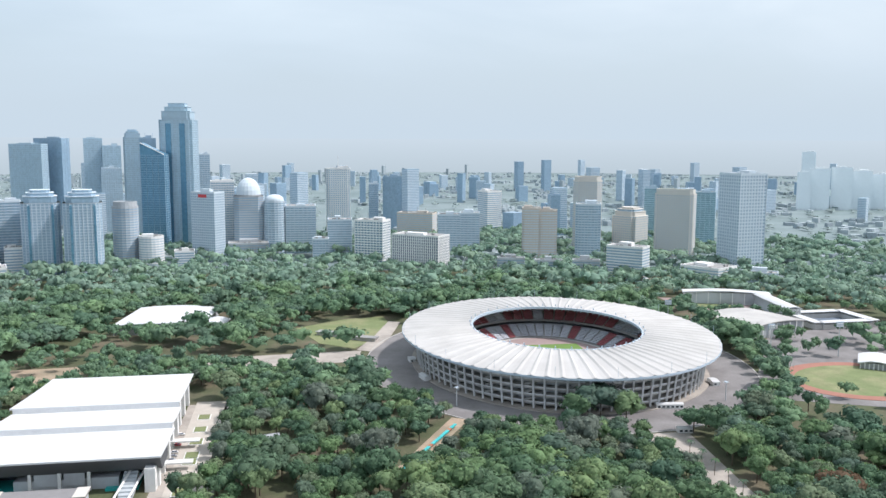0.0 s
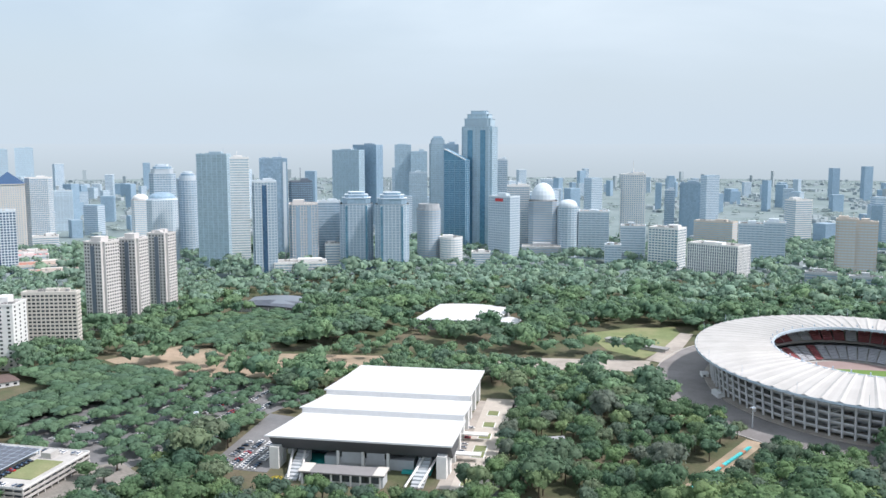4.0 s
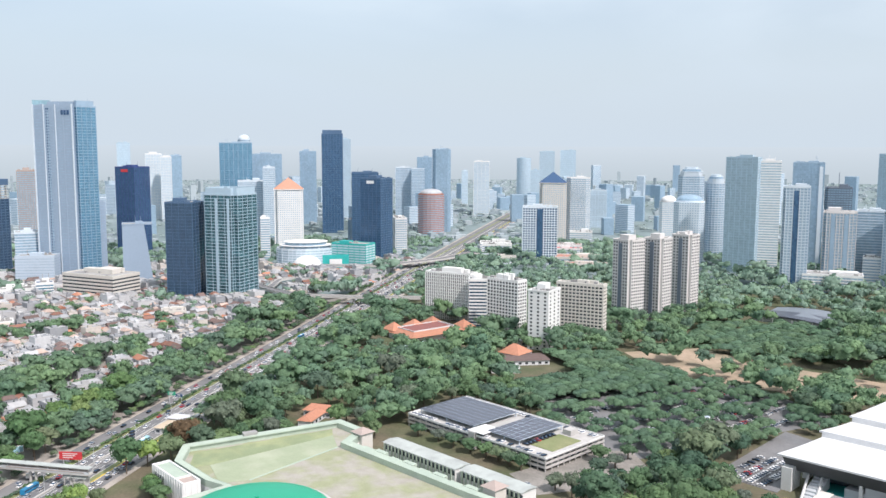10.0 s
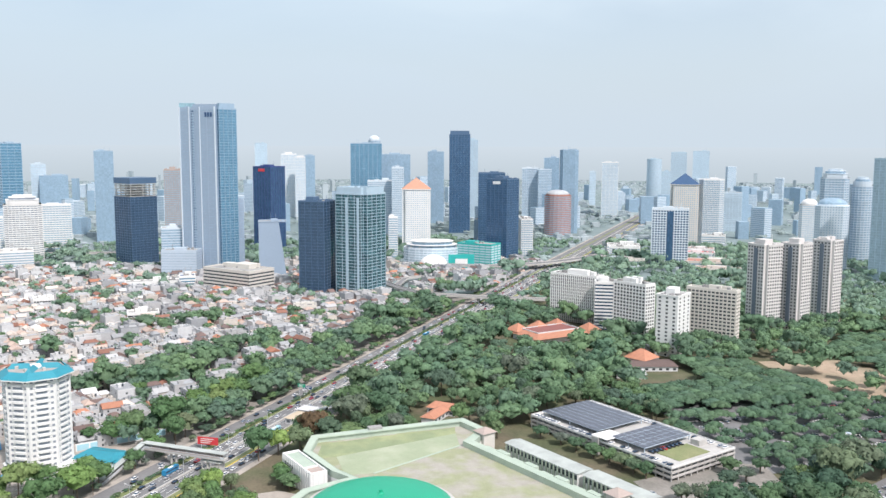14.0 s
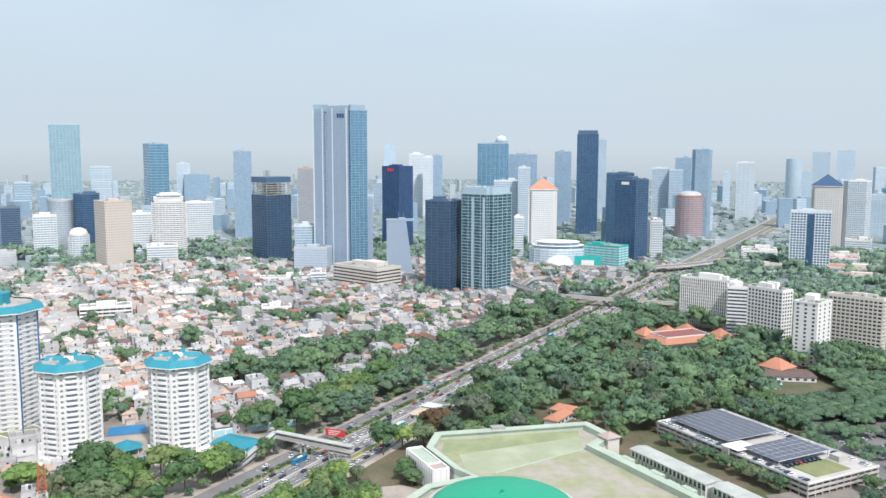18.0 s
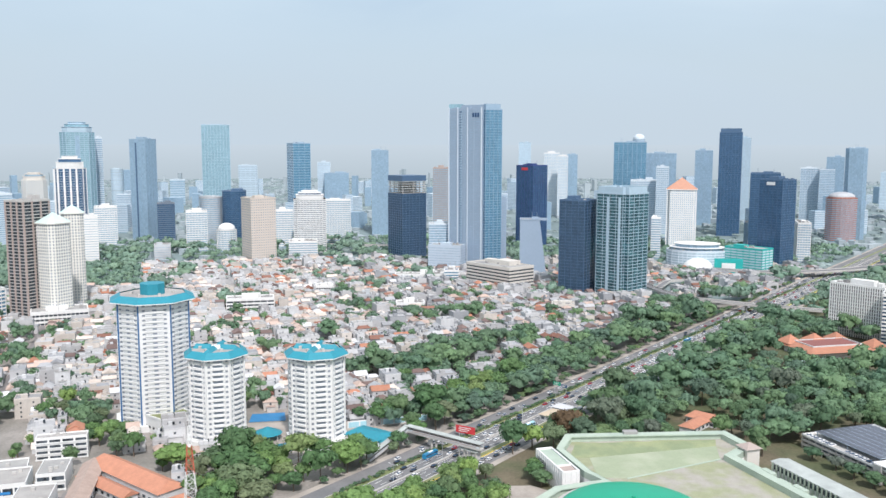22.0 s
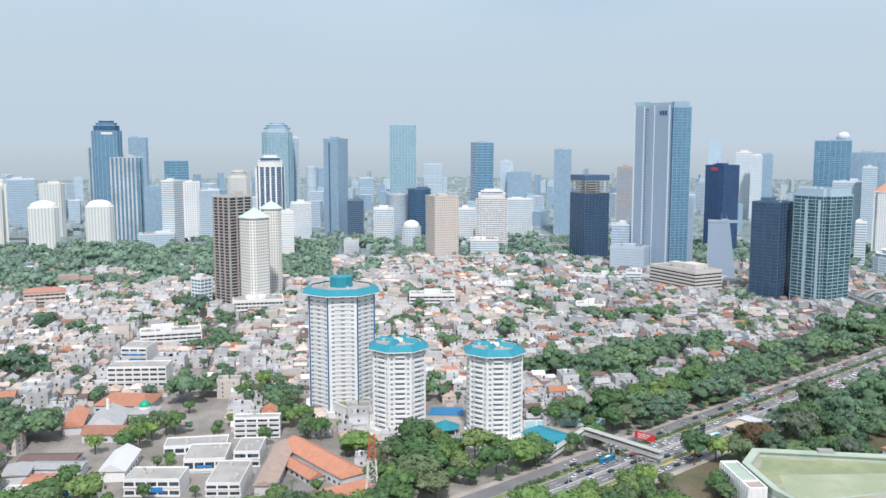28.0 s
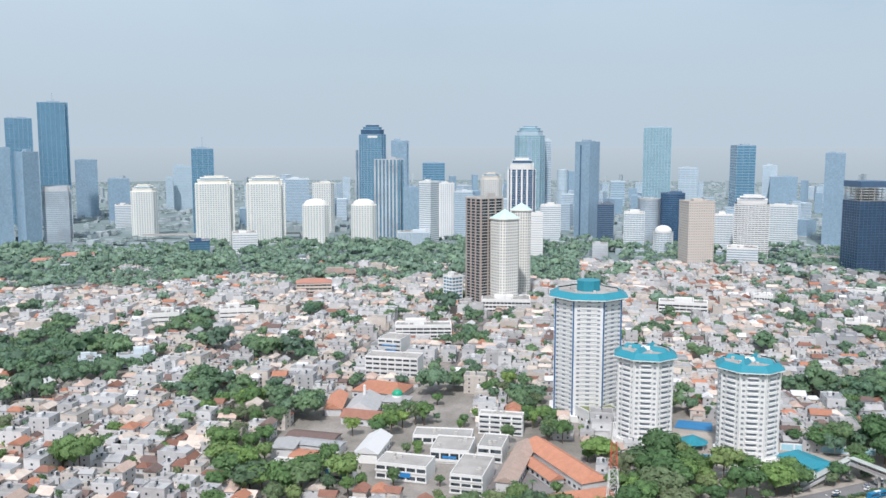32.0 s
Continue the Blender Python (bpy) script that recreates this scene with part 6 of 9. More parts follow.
    for x, y, half in ((-399, 228.5, 29), (-348, 241.5, 21)):
        g = part("gallery", Shape().box(-half, half, -5.5, 5.5, 0, 8.8), "white_wall", top, m=pose(x, y, 0, 0, 0, 12.7))
        part("gallery_roof", Shape().gable(-half - 0.6, half + 0.6, -6, 6, 8.8, 0.9), "gallery_sheet", g, "grey green sheet roof")
        for k in range(int(half / 1.5)):
            part("fin", Shape().box(-0.35, 0.35, -0.9, -0.1, 2, 8.6), "hall_trim", g, m=pose(-half + 1.5 + 3 * k, -5.5, 0))
            part("gallery_window", Shape().box(0.5, 2.3, -0.12, 0, 5.2, 7.8), "window_glass", g, m=pose(-half + 1.5 + 3 * k, -5.5, 0))
    for k in range(8):
        u = -417 + k * 11.2
        part("roof_step", Shape().box(-4.2, 4.2, -1.6, 1.6, 0, 10.4 + (k % 2) * 1.3), "hall_trim", top, m=pose(u, 202.6 + (u + 417) * 0.226, 0, 0, 0, 12.7))
    part("drum", Shape().prism([(DX + p, DY + q) for p, q in oval(DR + 2, DR + 2, 64)], deck, 12.0), "concrete", top)
    d = part("dome", Shape().dome(DX, DY, 12.0, DR, 6.5, 64, 9), "dome_green", top, "bright turquoise green dome")
    for f in d.data.polygons:
        f.use_smooth = True
    part("finial", Shape().rod((DX, DY, 18.4), (DX, DY, 20.2), 0.9, 8).dome(DX, DY, 18.4, 1.8, 0.7, 12, 3), "dome_green", top)
    keep(-365, 150, 210, 150, 5, 2)
    keep(-372, 226, 150, 44, 12, 2)
    return top


DX, DY, DR = -361.5, 120.5, 33.5
mat("hall_roof", (0.3, 0.32, 0.2), 0.85, vary=0.14, size=5, stain=(0.37, 0.35, 0.31))
mat("hall_pale", (0.31, 0.36, 0.245), 0.85, vary=0.08, size=7, stain=(0.38, 0.415, 0.305))
mat("hall_dark_green", (0.235, 0.285, 0.165), 0.85, vary=0.12, size=6, stain=(0.33, 0.36, 0.20))
mat("hall_trim", (0.37, 0.45, 0.38), 0.8, vary=0.1, size=6, stain=(0.42, 0.50, 0.42))
mat("gallery_sheet", (0.44, 0.48, 0.46), 0.8, vary=0.12, size=4, stain=(0.36, 0.39, 0.38))
mat("dome_green", (0.005, 0.34, 0.20), 0.4, vary=0.06, size=6)
convention_hall()


# ---- the white towers with turquoise roofs ----
def white_tower(label, x, y, rz, w, floors, step, tall=False):
    top = thing("apartment_tower", label, "tower", x, y, 0, rz, group="white towers with turquoise roofs")
    keep(x, y, w + 4, w + 4, rz)
    h = floors * step + 4
    c = w / 2
    k = c * 0.42
    core = [(-k, -c), (k, -c), (c, -k), (c, k), (k, c), (-k, c), (-c, k), (-c, -k)]
    part("body", Shape().prism([(u * 0.93, v * 0.93) for u, v in core], 0, h), "white_wall", top)
    sides = [i * 45 for i in range(8)]
    wide_a, wide_b = k * 0.93, (c - k) * 0.7071 * 0.93
    meshes = {}
    for wide, key in ((wide_a, 0), (wide_b, 1)):
        u = wide * (0.52 if not tall else 0.62)
        out = 1.2 if not tall else 0.6
        slab = Shape().prism([(-u, 0.1), (-u, -out * 0.6), (-u * 0.6, -out), (u * 0.6, -out), (u, -out * 0.6), (u, 0.1)], 0, 1.15)
        # lights of one window row over a common sill
        lights = ((-0.88, -0.66, 1.2), (-0.42, 0.42, 1.6), (0.66, 0.88, 1.2)) if not tall else ((-0.8, -0.6, 1.0), (-0.14, 0.14, 1.0), (0.6, 0.8, 1.0))
        edge = [(lights[-1][1], 0.0), (lights[0][0], 0.0)]
        for i, (q0, q1, z1) in enumerate(lights):
            z1 = min(z1, step - 1.45)
            edge += ([(q0, 0.08)] if i else []) + [(q0, z1), (q1, z1)] + ([(q1, 0.08)] if i < 2 else [])
        n, near_y = len(edge), -0.1 if not tall else -0.25
        panes = Shape()
        panes.v = [(a * wide, near_y, z) for a, z in edge] + [(a * wide, 0.1, z) for a, z in edge]
        panes.f = [tuple(range(n))[::-1], tuple(range(n, 2 * n))] + [(i, (i + 1) % n, n + (i + 1) % n, n + i) for i in range(n)]
        meshes[key] = (slab.mesh("balcony", "white_wall"), panes.mesh("window", "shade_glass"))
    for a in sides:
        reach = c * 0.93 if a % 90 == 0 else (c + k) / 2 * math.sqrt(2) * 0.93
        wide = wide_a if a % 90 == 0 else wide_b
        slab, panes = meshes[0 if a % 90 == 0 else 1]
        for f in range(floors):
            z = 4 + f * step
            part("balcony", slab, "white_wall", top, m=pose(0, 0, 0, 0, 0, a) @ pose(0, -reach, z))
            part("window", panes, "shade_glass", top, m=pose(0, 0, 0, 0, 0, a) @ pose(0, -reach, z + 1.4))
        if tall and a % 90:
            for off in (-0.93, 0.93):
                part("stripe", Shape().box(-0.55, 0.55, -0.3, 0.1, 4, h), "stripe_blue", top, "blue painted vertical stripe", m=pose(0, 0, 0, 0, 0, a) @ pose(off * wide, -reach, 0))
        elif a % 90:
            for off in (-0.95, 0.95):
                part("rib", Shape().box(-0.4, 0.4, -0.9, 0.1, 0, h), "white_wall", top, m=pose(0, 0, 0, 0, 0, a) @ pose(off * wide, -reach, 0))
    eave = [(u * 1.1, v * 1.1) for u, v in core]
    part("cornice", Shape().prism(eave, h, h + 0.6), "white_wall", top)
    part("roof_skirt", Shape().prism(eave, h + 0.6, h + 4.0, False, [(u * 0.84, v * 0.84) for u, v in core]), "roof_blue", top, "turquoise sloping roof skirt")
    part("roof_inner", Shape().prism([(u * 0.84, v * 0.84) for u, v in core], h + 0.4, h + 3.3), "roof_pale", top, "pale weathered flat roof")
    if tall:
        part("lift_house", Shape().prism([(u * 0.32, v * 0.32) for u, v in core], h + 3, h + 10), "roof_blue", top, "turquoise lift house")
    else:
        for a in (20, 110, 200, 290):
            part("roof_ridge", Shape().gable(1.5, c * 0.84, -2.2, 2.2, h + 3.3, 2.6, 2.0), "roof_blue", top, "turquoise ridge piece on the roof", m=pose(0, 0, 0, 0, 0, a + 45))
        part("lift_house", Shape().box(-3, 3, -2.5, 2.5, h + 3.2, h + 4.9), "white_wall", top)
    for i in range(6):
        a = i * 1.05 + 0.3
        part("roof_unit", Shape().box(-1, 1, -0.8, 0.8, h + 3.3, h + 4.8), "concrete", top, m=pose(c * 0.55 * math.cos(a), c * 0.55 * math.sin(a), 0, 0, 0, 40 * i))
    part("base", Shape().prism([(u * 1.06, v * 1.06) for u, v in core], 0, 4), "white_wall", top)
    return top


white_tower("white apartment tower with turquoise roof beside pool", -513, -86, 12, 33, 16, 3.06)
white_tower("white apartment tower with turquoise roof beside road", -508, -27, 12, 33, 16, 3.06)
white_tower("taller white apartment tower with navy stripes", -556, -131.5, 15, 46, 26, 2.9, True)


# ---- scattered things: houses, cars, trees ----
rng = random.Random(5)


def inside(pts, x, y):
    hit = False
    for i in range(len(pts)):
        (ax, ay), (bx, by) = pts[i], pts[i - 1]
        if (ay > y) != (by > y) and x < (bx - ax) * (y - ay) / (by - ay) + ax:
            hit = not hit
    return hit


def blocked(x, y, grow=0.0):
    for kx, ky, a, b, c, s in KEEP:
        u, v = x - kx, y - ky
        if abs(u) + abs(v) < 1.5 * (a + b) + 2 * grow and abs(u * c + v * s) < a + grow and abs(-u * s + v * c) < b + grow:
            return True
    return any(inside(p, x, y) for p in CLEAR)


GROVES = [
    [(-480, -620), (-612, -655), (-525, -470), (-450, -480)],
    [(-510, -412), (-503, -268), (-452, -240), (-462, -300), (-462, -408)],
    [(-366, -205), (-350, -262), (-395, -312), (-432, -292), (-418, -266), (-380, -262), (-384, -205)],
    [(-596, -194), (-566, -160), (-486, -128), (-474, -142), (-586, -210)],
    [(-640, 8), (-668, 14), (-706, 60), (-742, 110), (-770, 160), (-735, 158), (-680, 92), (-640, 50)],
    [(-479, -124), (-455, -92), (-428, -80), (-405, -66), (-425, -40), (-456, -12), (-474, -44), (-474, -88)],
]


def zone(x, y):
    """What covers the ground at a place: road, belt (roadside trees), wood, houses or city."""
    r = math.hypot(x, y)
    a = math.degrees(math.atan2(-x, y))
    c, s = TN.x * x + TN.y * y + 24, TU.x * x + TU.y * y
    if -289.5 < c < -236:
        return "road"
    if any(inside(g, x, y) for g in GROVES):
        return "wood"
    n = noise.noise(Vector((x / 90, y / 90, 3.1)))
    if c > -236:
        if r > 1500 or (r > 1200 and n > -0.1):
            return "city"
        return "wood"
    if -289.5 - 42 - 10 * n < c and s < 1000:
        return "belt"
    if r > 1500:
        return "city"
    if a > 104 and r > 1120 + 90 * n and n > -0.22:
        return "wood"
    if r > 1330:
        return "city"
    if noise.noise(Vector((x / 52, y / 52, 3.1))) > (0.36 if a < 92 else 0.41):
        return "wood"
    return "houses"


def leaf_mat(name, tones):
    """Foliage: a tone for each tree, lighter and darker clumps, fine mottling."""
    m = bpy.data.materials.new(name)
    m.use_nodes = True
    n, l = m.node_tree.nodes, m.node_tree.links
    p = n["Principled BSDF"]
    p.inputs["Roughness"].default_value = 0.7
    p.inputs["Specular IOR Level"].default_value = 0.2
    geo, info, tint = n.new("ShaderNodeNewGeometry"), n.new("ShaderNodeObjectInfo"), n.new("ShaderNodeAttribute")
    tint.attribute_name = "tint"
    add = n.new("ShaderNodeMath")
    add.operation = "ADD"
    l.new(info.outputs["Random"], add.inputs[0])
    l.new(tint.outputs["Fac"], add.inputs[1])
    fr = n.new("ShaderNodeMath")
    fr.operation = "FRACT"
    l.new(add.outputs[0], fr.inputs[0])
    ramp = n.new("ShaderNodeValToRGB")
    for i, tone in enumerate(tones):
        e = ramp.color_ramp.elements[i] if i < 2 else ramp.color_ramp.elements.new(0.99)
        e.color = (*tone, 1)
    for i, e in enumerate(ramp.color_ramp.elements):
        e.position = i / (len(tones) - 1)
    l.new(fr.outputs[0], ramp.inputs[0])
    fine = n.new("ShaderNodeTexNoise")
    fine.inputs["Scale"].default_value, fine.inputs["Detail"].default_value = 1.1, 6
    l.new(geo.outputs["Position"], fine.inputs["Vector"])
    r3 = n.new("ShaderNodeMapRange")
    r3.inputs["From Min"].default_value, r3.inputs["From Max"].default_value = 0.3, 0.7
    r3.inputs["To Min"].default_value, r3.inputs["To Max"].default_value = 0.75, 1.3
    l.new(fine.outputs["Fac"], r3.inputs["Value"])
    r2 = n.new("ShaderNodeMapRange")
    r2.inputs["To Min"].default_value, r2.inputs["To Max"].default_value = 0.78, 1.28
    l.new(geo.outputs["Random Per Island"], r2.inputs["Value"])
    mu = n.new("ShaderNodeMath")
    mu.operation = "MULTIPLY"
    l.new(r2.outputs["Result"], mu.inputs[0])
    l.new(r3.outputs["Result"], mu.inputs[1])
    sc = n.new("ShaderNodeVectorMath")
    sc.operation = "SCALE"
    l.new(ramp.outputs["Color"], sc.inputs[0])
    l.new(mu.outputs[0], sc.inputs["Scale"])
    l.new(sc.outputs[0], p.inputs["Base Color"])
    thin, both = n.new("ShaderNodeBsdfTranslucent"), n.new("ShaderNodeMixShader")
    both.inputs[0].default_value = 0.3
    l.new(sc.outputs[0], thin.inputs["Color"])
    l.new(p.outputs[0], both.inputs[1])
    l.new(thin.outputs[0], both.inputs[2])
    l.new(both.outputs[0], n["Material Output"].inputs["Surface"])
    MATS[name] = m
    return m


# leaf brightened: front-lit sun on these trees is put into the colour.
leaf_mat("leaf_frontlit", ((0.077, 0.155, 0.073), (0.121, 0.220, 0.085), (0.181, 0.296, 0.100), (0.085, 0.164, 0.083), (0.152, 0.254, 0.091), (0.101, 0.166, 0.098), (0.224, 0.332, 0.106), (0.173, 0.212, 0.128), (0.101, 0.192, 0.083)))
# Blue is raised in leaf and leaf_parasol to paint in slight haze.
leaf_mat("leaf", ((0.059, 0.119, 0.077), (0.093, 0.169, 0.089), (0.139, 0.228, 0.105), (0.065, 0.126, 0.087), (0.117, 0.195, 0.096), (0.078, 0.128, 0.103), (0.172, 0.255, 0.112), (0.133, 0.163, 0.135), (0.078, 0.148, 0.087)))
leaf_mat("leaf_parasol", ((0.089, 0.168, 0.103), (0.108, 0.191, 0.114), (0.131, 0.216, 0.124), (0.099, 0.176, 0.121)))
leaf_mat("leaf_yellow", ((0.36, 0.30, 0.05), (0.40, 0.33, 0.06)))
# Copies of leaf made paler and bluer: haze put into the colour.
leaf_mat("leaf_mid_hazed", ((0.097, 0.182, 0.122), (0.139, 0.239, 0.137), (0.182, 0.290, 0.152), (0.114, 0.203, 0.134), (0.161, 0.260, 0.143), (0.117, 0.192, 0.143)))
leaf_mat("leaf_far_hazed", ((0.172, 0.280, 0.222), (0.203, 0.317, 0.234), (0.244, 0.357, 0.255), (0.200, 0.298, 0.243)))
leaf_mat("leaf_distant_hazed", ((0.288, 0.367, 0.367), (0.301, 0.379, 0.375), (0.314, 0.388, 0.384)))
leaf_mat("leaf_rust", ((0.13, 0.095, 0.06), (0.12, 0.105, 0.06), (0.16, 0.095, 0.06)))
mat("bark", (0.13, 0.10, 0.075), 0.9, vary=0.2, size=1.0)

mat("tile_orange", (0.448, 0.207, 0.134), 0.85, vary=0.18, size=3, spread=0.14, bump=0.05)
mat("tile_beige", (0.52, 0.455, 0.405), 0.85, vary=0.2, size=3, spread=0.14, bump=0.05)
mat("tile_faded", (0.46, 0.355, 0.305), 0.85, vary=0.2, size=3, spread=0.16, bump=0.05)
mat("tile_rust", (0.27, 0.135, 0.1), 0.85, vary=0.2, size=3, spread=0.18, bump=0.05)
mat("tile_dark", (0.17, 0.12, 0.11), 0.85, vary=0.2, size=3, spread=0.2, bump=0.05)
mat("sheet_white", (0.582, 0.594, 0.616), 0.7, vary=0.1, size=3, spread=0.1, bump=0.04)
mat("sheet_grey", (0.302, 0.314, 0.330), 0.75, vary=0.18, size=3, spread=0.16, bump=0.04)
mat("sheet_pale", (0.4, 0.405, 0.415), 0.7, vary=0.14, size=3, spread=0.12, bump=0.04)
mat("plaster_white", (0.582, 0.594, 0.605), 0.85, vary=0.12, size=3, spread=0.1)
mat("plaster_tan", (0.53, 0.49, 0.45), 0.85, vary=0.15, size=3, spread=0.14)
mat("plaster_dim", (0.30, 0.315, 0.335), 0.85, vary=0.15, size=3, spread=0.14)
mat("plaster_grey", (0.45, 0.455, 0.465), 0.85, vary=0.15, size=3, spread=0.14)


# ---- smaller things ----
def gabled(label, x, y, w, d, h, rz, roof, wall="plaster_white", hip=0.0, rise=None, name="school_wing", category="building"):
    """A long building under a pitched roof, with a row of windows."""
    top = thing(name, label, category, x, y, 0, rz)
    part("wall", Shape().box(-w / 2, w / 2, -d / 2, d / 2, 0, h), wall, top)
    part("roof", Shape().gable(-w / 2 - 0.8, w / 2 + 0.8, -d / 2 - 0.9, d / 2 + 0.9, h, rise or d * 0.3, hip), roof, top)
    n = max(2, int(w / 5))
    me = Shape().box(-1.2, 1.2, -d / 2 - 0.06, d / 2 + 0.06, 0, 1.6).mesh("window", "window_glass")
    for f in range(max(1, int(h // 3.2))):
        for i in range(n):
            part("window", me, "window_glass", top, m=pose(-w / 2 + (i + 0.5) * w / n, 0, 1.1 + 3.2 * f))
    keep(x, y, w, d, rz, 3)
    return top


# red roofed school round a yard
gabled("long school wing with bright orange tiled roof", -446, -118, 66, 15, 6, 45.5, "tile_orange", hip=4)
gabled("school wing with orange roof at the yard end", -404, -96, 30, 12, 5, -50, "tile_orange", hip=3)
gabled("low school wing with orange roof beside yard", -438, -130, 44, 8, 4, 45.5, "tile_orange")
gabled("school wing with brown and orange roof", -434, -140, 61, 10, 6, 7, "tile_faded")
gabled("pale school hall with bright sheet roof", -429, -225, 32, 13, 6, 12, "roof_white", "white_wall")
gabled("school shed with grey sheet roof", -421, -256, 28, 11, 5, 97, "sheet_grey", rise=1.2)
gabled("small pale school hall", -410, -272, 18, 13, 6, 18, "sheet_pale", rise=1.0)
gabled("low school shed with red sheet roof", -404, -254, 16, 14, 4, 97, "tile_orange", rise=1.0)
gabled("long shed with brown roof", -434, -268, 30, 13, 4, 98, "tile_dark", rise=1.4)
gabled("low brown roofed store behind the school", -477, -256, 28, 13, 5, 97, "tile_rust")
gabled("pale hall with pinkish sheet roof", -499, -268, 35, 20, 5, 16, "sheet_pale", "plaster_white", hip=3)
gabled("orange roofed assembly hall", -540, -275, 36, 27, 5, 94, "tile_orange", hip=8, rise=5)
gabled("narrow hall with bright orange roof", -498, -289, 36, 11, 5, 22, "tile_orange")


def school_block(label, x, y, w, d, h, rz, floors, roof="roof_pale", panels=(), gaps=()):
    """A flat roofed block: a parapet, a window strip between sills on each storey, blue panels and roof tanks."""
    top = thing("school_building", label, "building", x, y, 0, rz)
    keep(x, y, w, d, rz, 3)
    a, b, step = w / 2, d / 2, h / floors
    part("wall", Shape().box(-a, a, -b, b, 0, h), "white_wall", top)
    part("roof", Shape().box(-a + 0.4, a - 0.4, -b + 0.4, b - 0.4, h, h + 0.2), roof, top)
    rim = [(-a, -b), (a, -b), (a, b), (-a, b)]
    part("parapet", Shape().ring(rim, [(u - math.copysign(0.38, u), v - math.copysign(0.38, v)) for u, v in rim], h, h + 0.9), "white_wall", top)
    n = max(2, round(w / 6))
    for f in range(floors):
        part("sill", Shape().box(-a - 0.3, a + 0.3, -b - 0.5, -b, f * step + step * 0.16, f * step + step * 0.36), "white_wall", top)
        for i in range(n):
            u = -a + (i + 0.5) * w / n
            if (f, i) not in gaps:
                part("window", Shape().box(u - w / n * 0.42, u + w / n * 0.42, -b - 0.08, -b + 0.1, f * step + step * 0.36, f * step + step * 0.8), "window_glass", top)
    for u, wide, z0, z1 in panels:
        part("panel", Shape().box(u - wide / 2, u + wide / 2, -b - 0.62, -b - 0.5, z0, z1), "panel_bright", top, "bright blue facade panel")
    r = random.Random(label)
    for k in range(4):
        u, v = r.uniform(-a * 0.7, a * 0.7), r.uniform(-b * 0.6, b * 0.6)
        part("roof_unit", Shape().box(u - 0.9, u + 0.9, v - 0.7, v + 0.7, h + 0.15, h + r.uniform(1.0, 1.8)), "concrete", top)
    return top


mat("panel_bright", (0.03, 0.23, 0.55), 0.5, vary=0.08, size=3)
school_block("white flat roofed college with blue panels", -405, -193, 28, 17, 9, 97, 2, panels=((2.5, 6, 3.0, 5.6),))
school_block("white flat roofed college, second wing", -409, -156, 17, 31, 10, 98, 3)
school_block("low college hall with pale grey roof", -443, -181, 22, 24, 7.5, 102, 1, panels=((0, 8, 3.2, 4.6),))
school_block("long low grey roofed workshop", -464, -196, 35, 15, 5.5, 106, 1, "roof_grey")
school_block("pale grey roofed college block", -452, -160, 14, 23, 9, 99, 2, "roof_grey")
school_block("long pale school wing with blue and white front", -386, -238, 46, 6, 7, 97, 2, panels=((-18, 3, 0.6, 6.4), (-9, 3, 0.6, 6.4), (0, 3, 0.6, 6.4), (9, 3, 0.6, 6.4), (18, 3, 0.6, 6.4)))
school_block("white clinic with long balcony bands", -492, -169, 27, 8, 12.5, 101, 4)
school_block("broad white school with five balcony storeys", -583, -287, 41, 18, 18, 100, 5)
school_block("white office with blue front beside the lane", -642, -316, 20, 24, 18, 95, 5, panels=((0, 12, 12.5, 13.6), (0, 12, 8.9, 10.0)))
gabled("bungalow with orange hipped roof among park trees", -517, 217, 20, 11, 4, 40, "tile_orange", hip=4, name="bungalow")
sheet("school_yard", [(-440, -152), (-402, -146), (-402, -112), (-428, -116)], "asphalt_pale", "grey asphalt school yard", category="yard")


def mosque():
    top = thing("mosque", "small mosque with bright green dome", "mosque", -516, -252, 0, 10)
    part("hall", Shape().box(-8, 8, -8, 8, 0, 6), "white_wall", top)
    part("roof", Shape().cone([(-9, -9), (9, -9), (9, 9), (-9, 9)], 6, (0, 0, 8.5)), "sheet_pale", top)
    part("drum", Shape().prism(oval(3.8, 3.8, 20), 7, 9), "white_wall", top)
    d = part("dome", Shape().dome(0, 0, 9, 3.8, 3.6, 20, 6), "dome_green", top, "bright green dome")
    part("minaret", Shape().prism(oval(1.2, 1.2, 10), 0, 17, True, oval(0.9, 0.9, 10)), "white_wall", top, m=pose(10, -20, 0))
    keep(-516, -252, 24, 30, 10)


mosque()


# hotel grounds
def hotel_court():
    top = thing("hotel_pavilion", "hotel pavilion with maroon flat roof and orange eaves", "building", -694, 397, 0, 8)
    part("wall", Shape().box(-14, 20, -31, 31, 0, 5.5), "plaster_white", top)
    e = [(-19, -33), (25, -33), (25, 33), (-19, 33)]
    k = [(-11, -24), (15, -24), (15, 24), (-11, 24)]
    part("eave_roof", Shape().prism(e, 5.5, 8.6, False, k), "tile_orange", top, "orange tiled sloping eaves")
    part("kerb", Shape().ring(k, [(-10.2, -23.2), (14.2, -23.2), (14.2, 23.2), (-10.2, 23.2)], 8.5, 9.6), "plaster_white", top)
    part("court_roof", Shape().prism([(-10.2, -23.2), (14.2, -23.2), (14.2, 23.2), (-10.2, 23.2)], 8.4, 8.8), "maroon_tile", top, "maroon flat court roof")
    for i, y in enumerate((-24, 0, 22, 36)):
        part("peak", Shape().cone([(-9, -8), (9, -8), (9, 8), (-9, 8)], 7, (0, 0, 13.5)), "tile_orange", top, "orange tiled peak", m=pose(-16 if i < 3 else 14, y, 0))
    keep(-694, 400, 52, 84, 8, 5)
    CLEAR.append([(-700, 350), (-652, 345), (-618, 415), (-668, 445)])


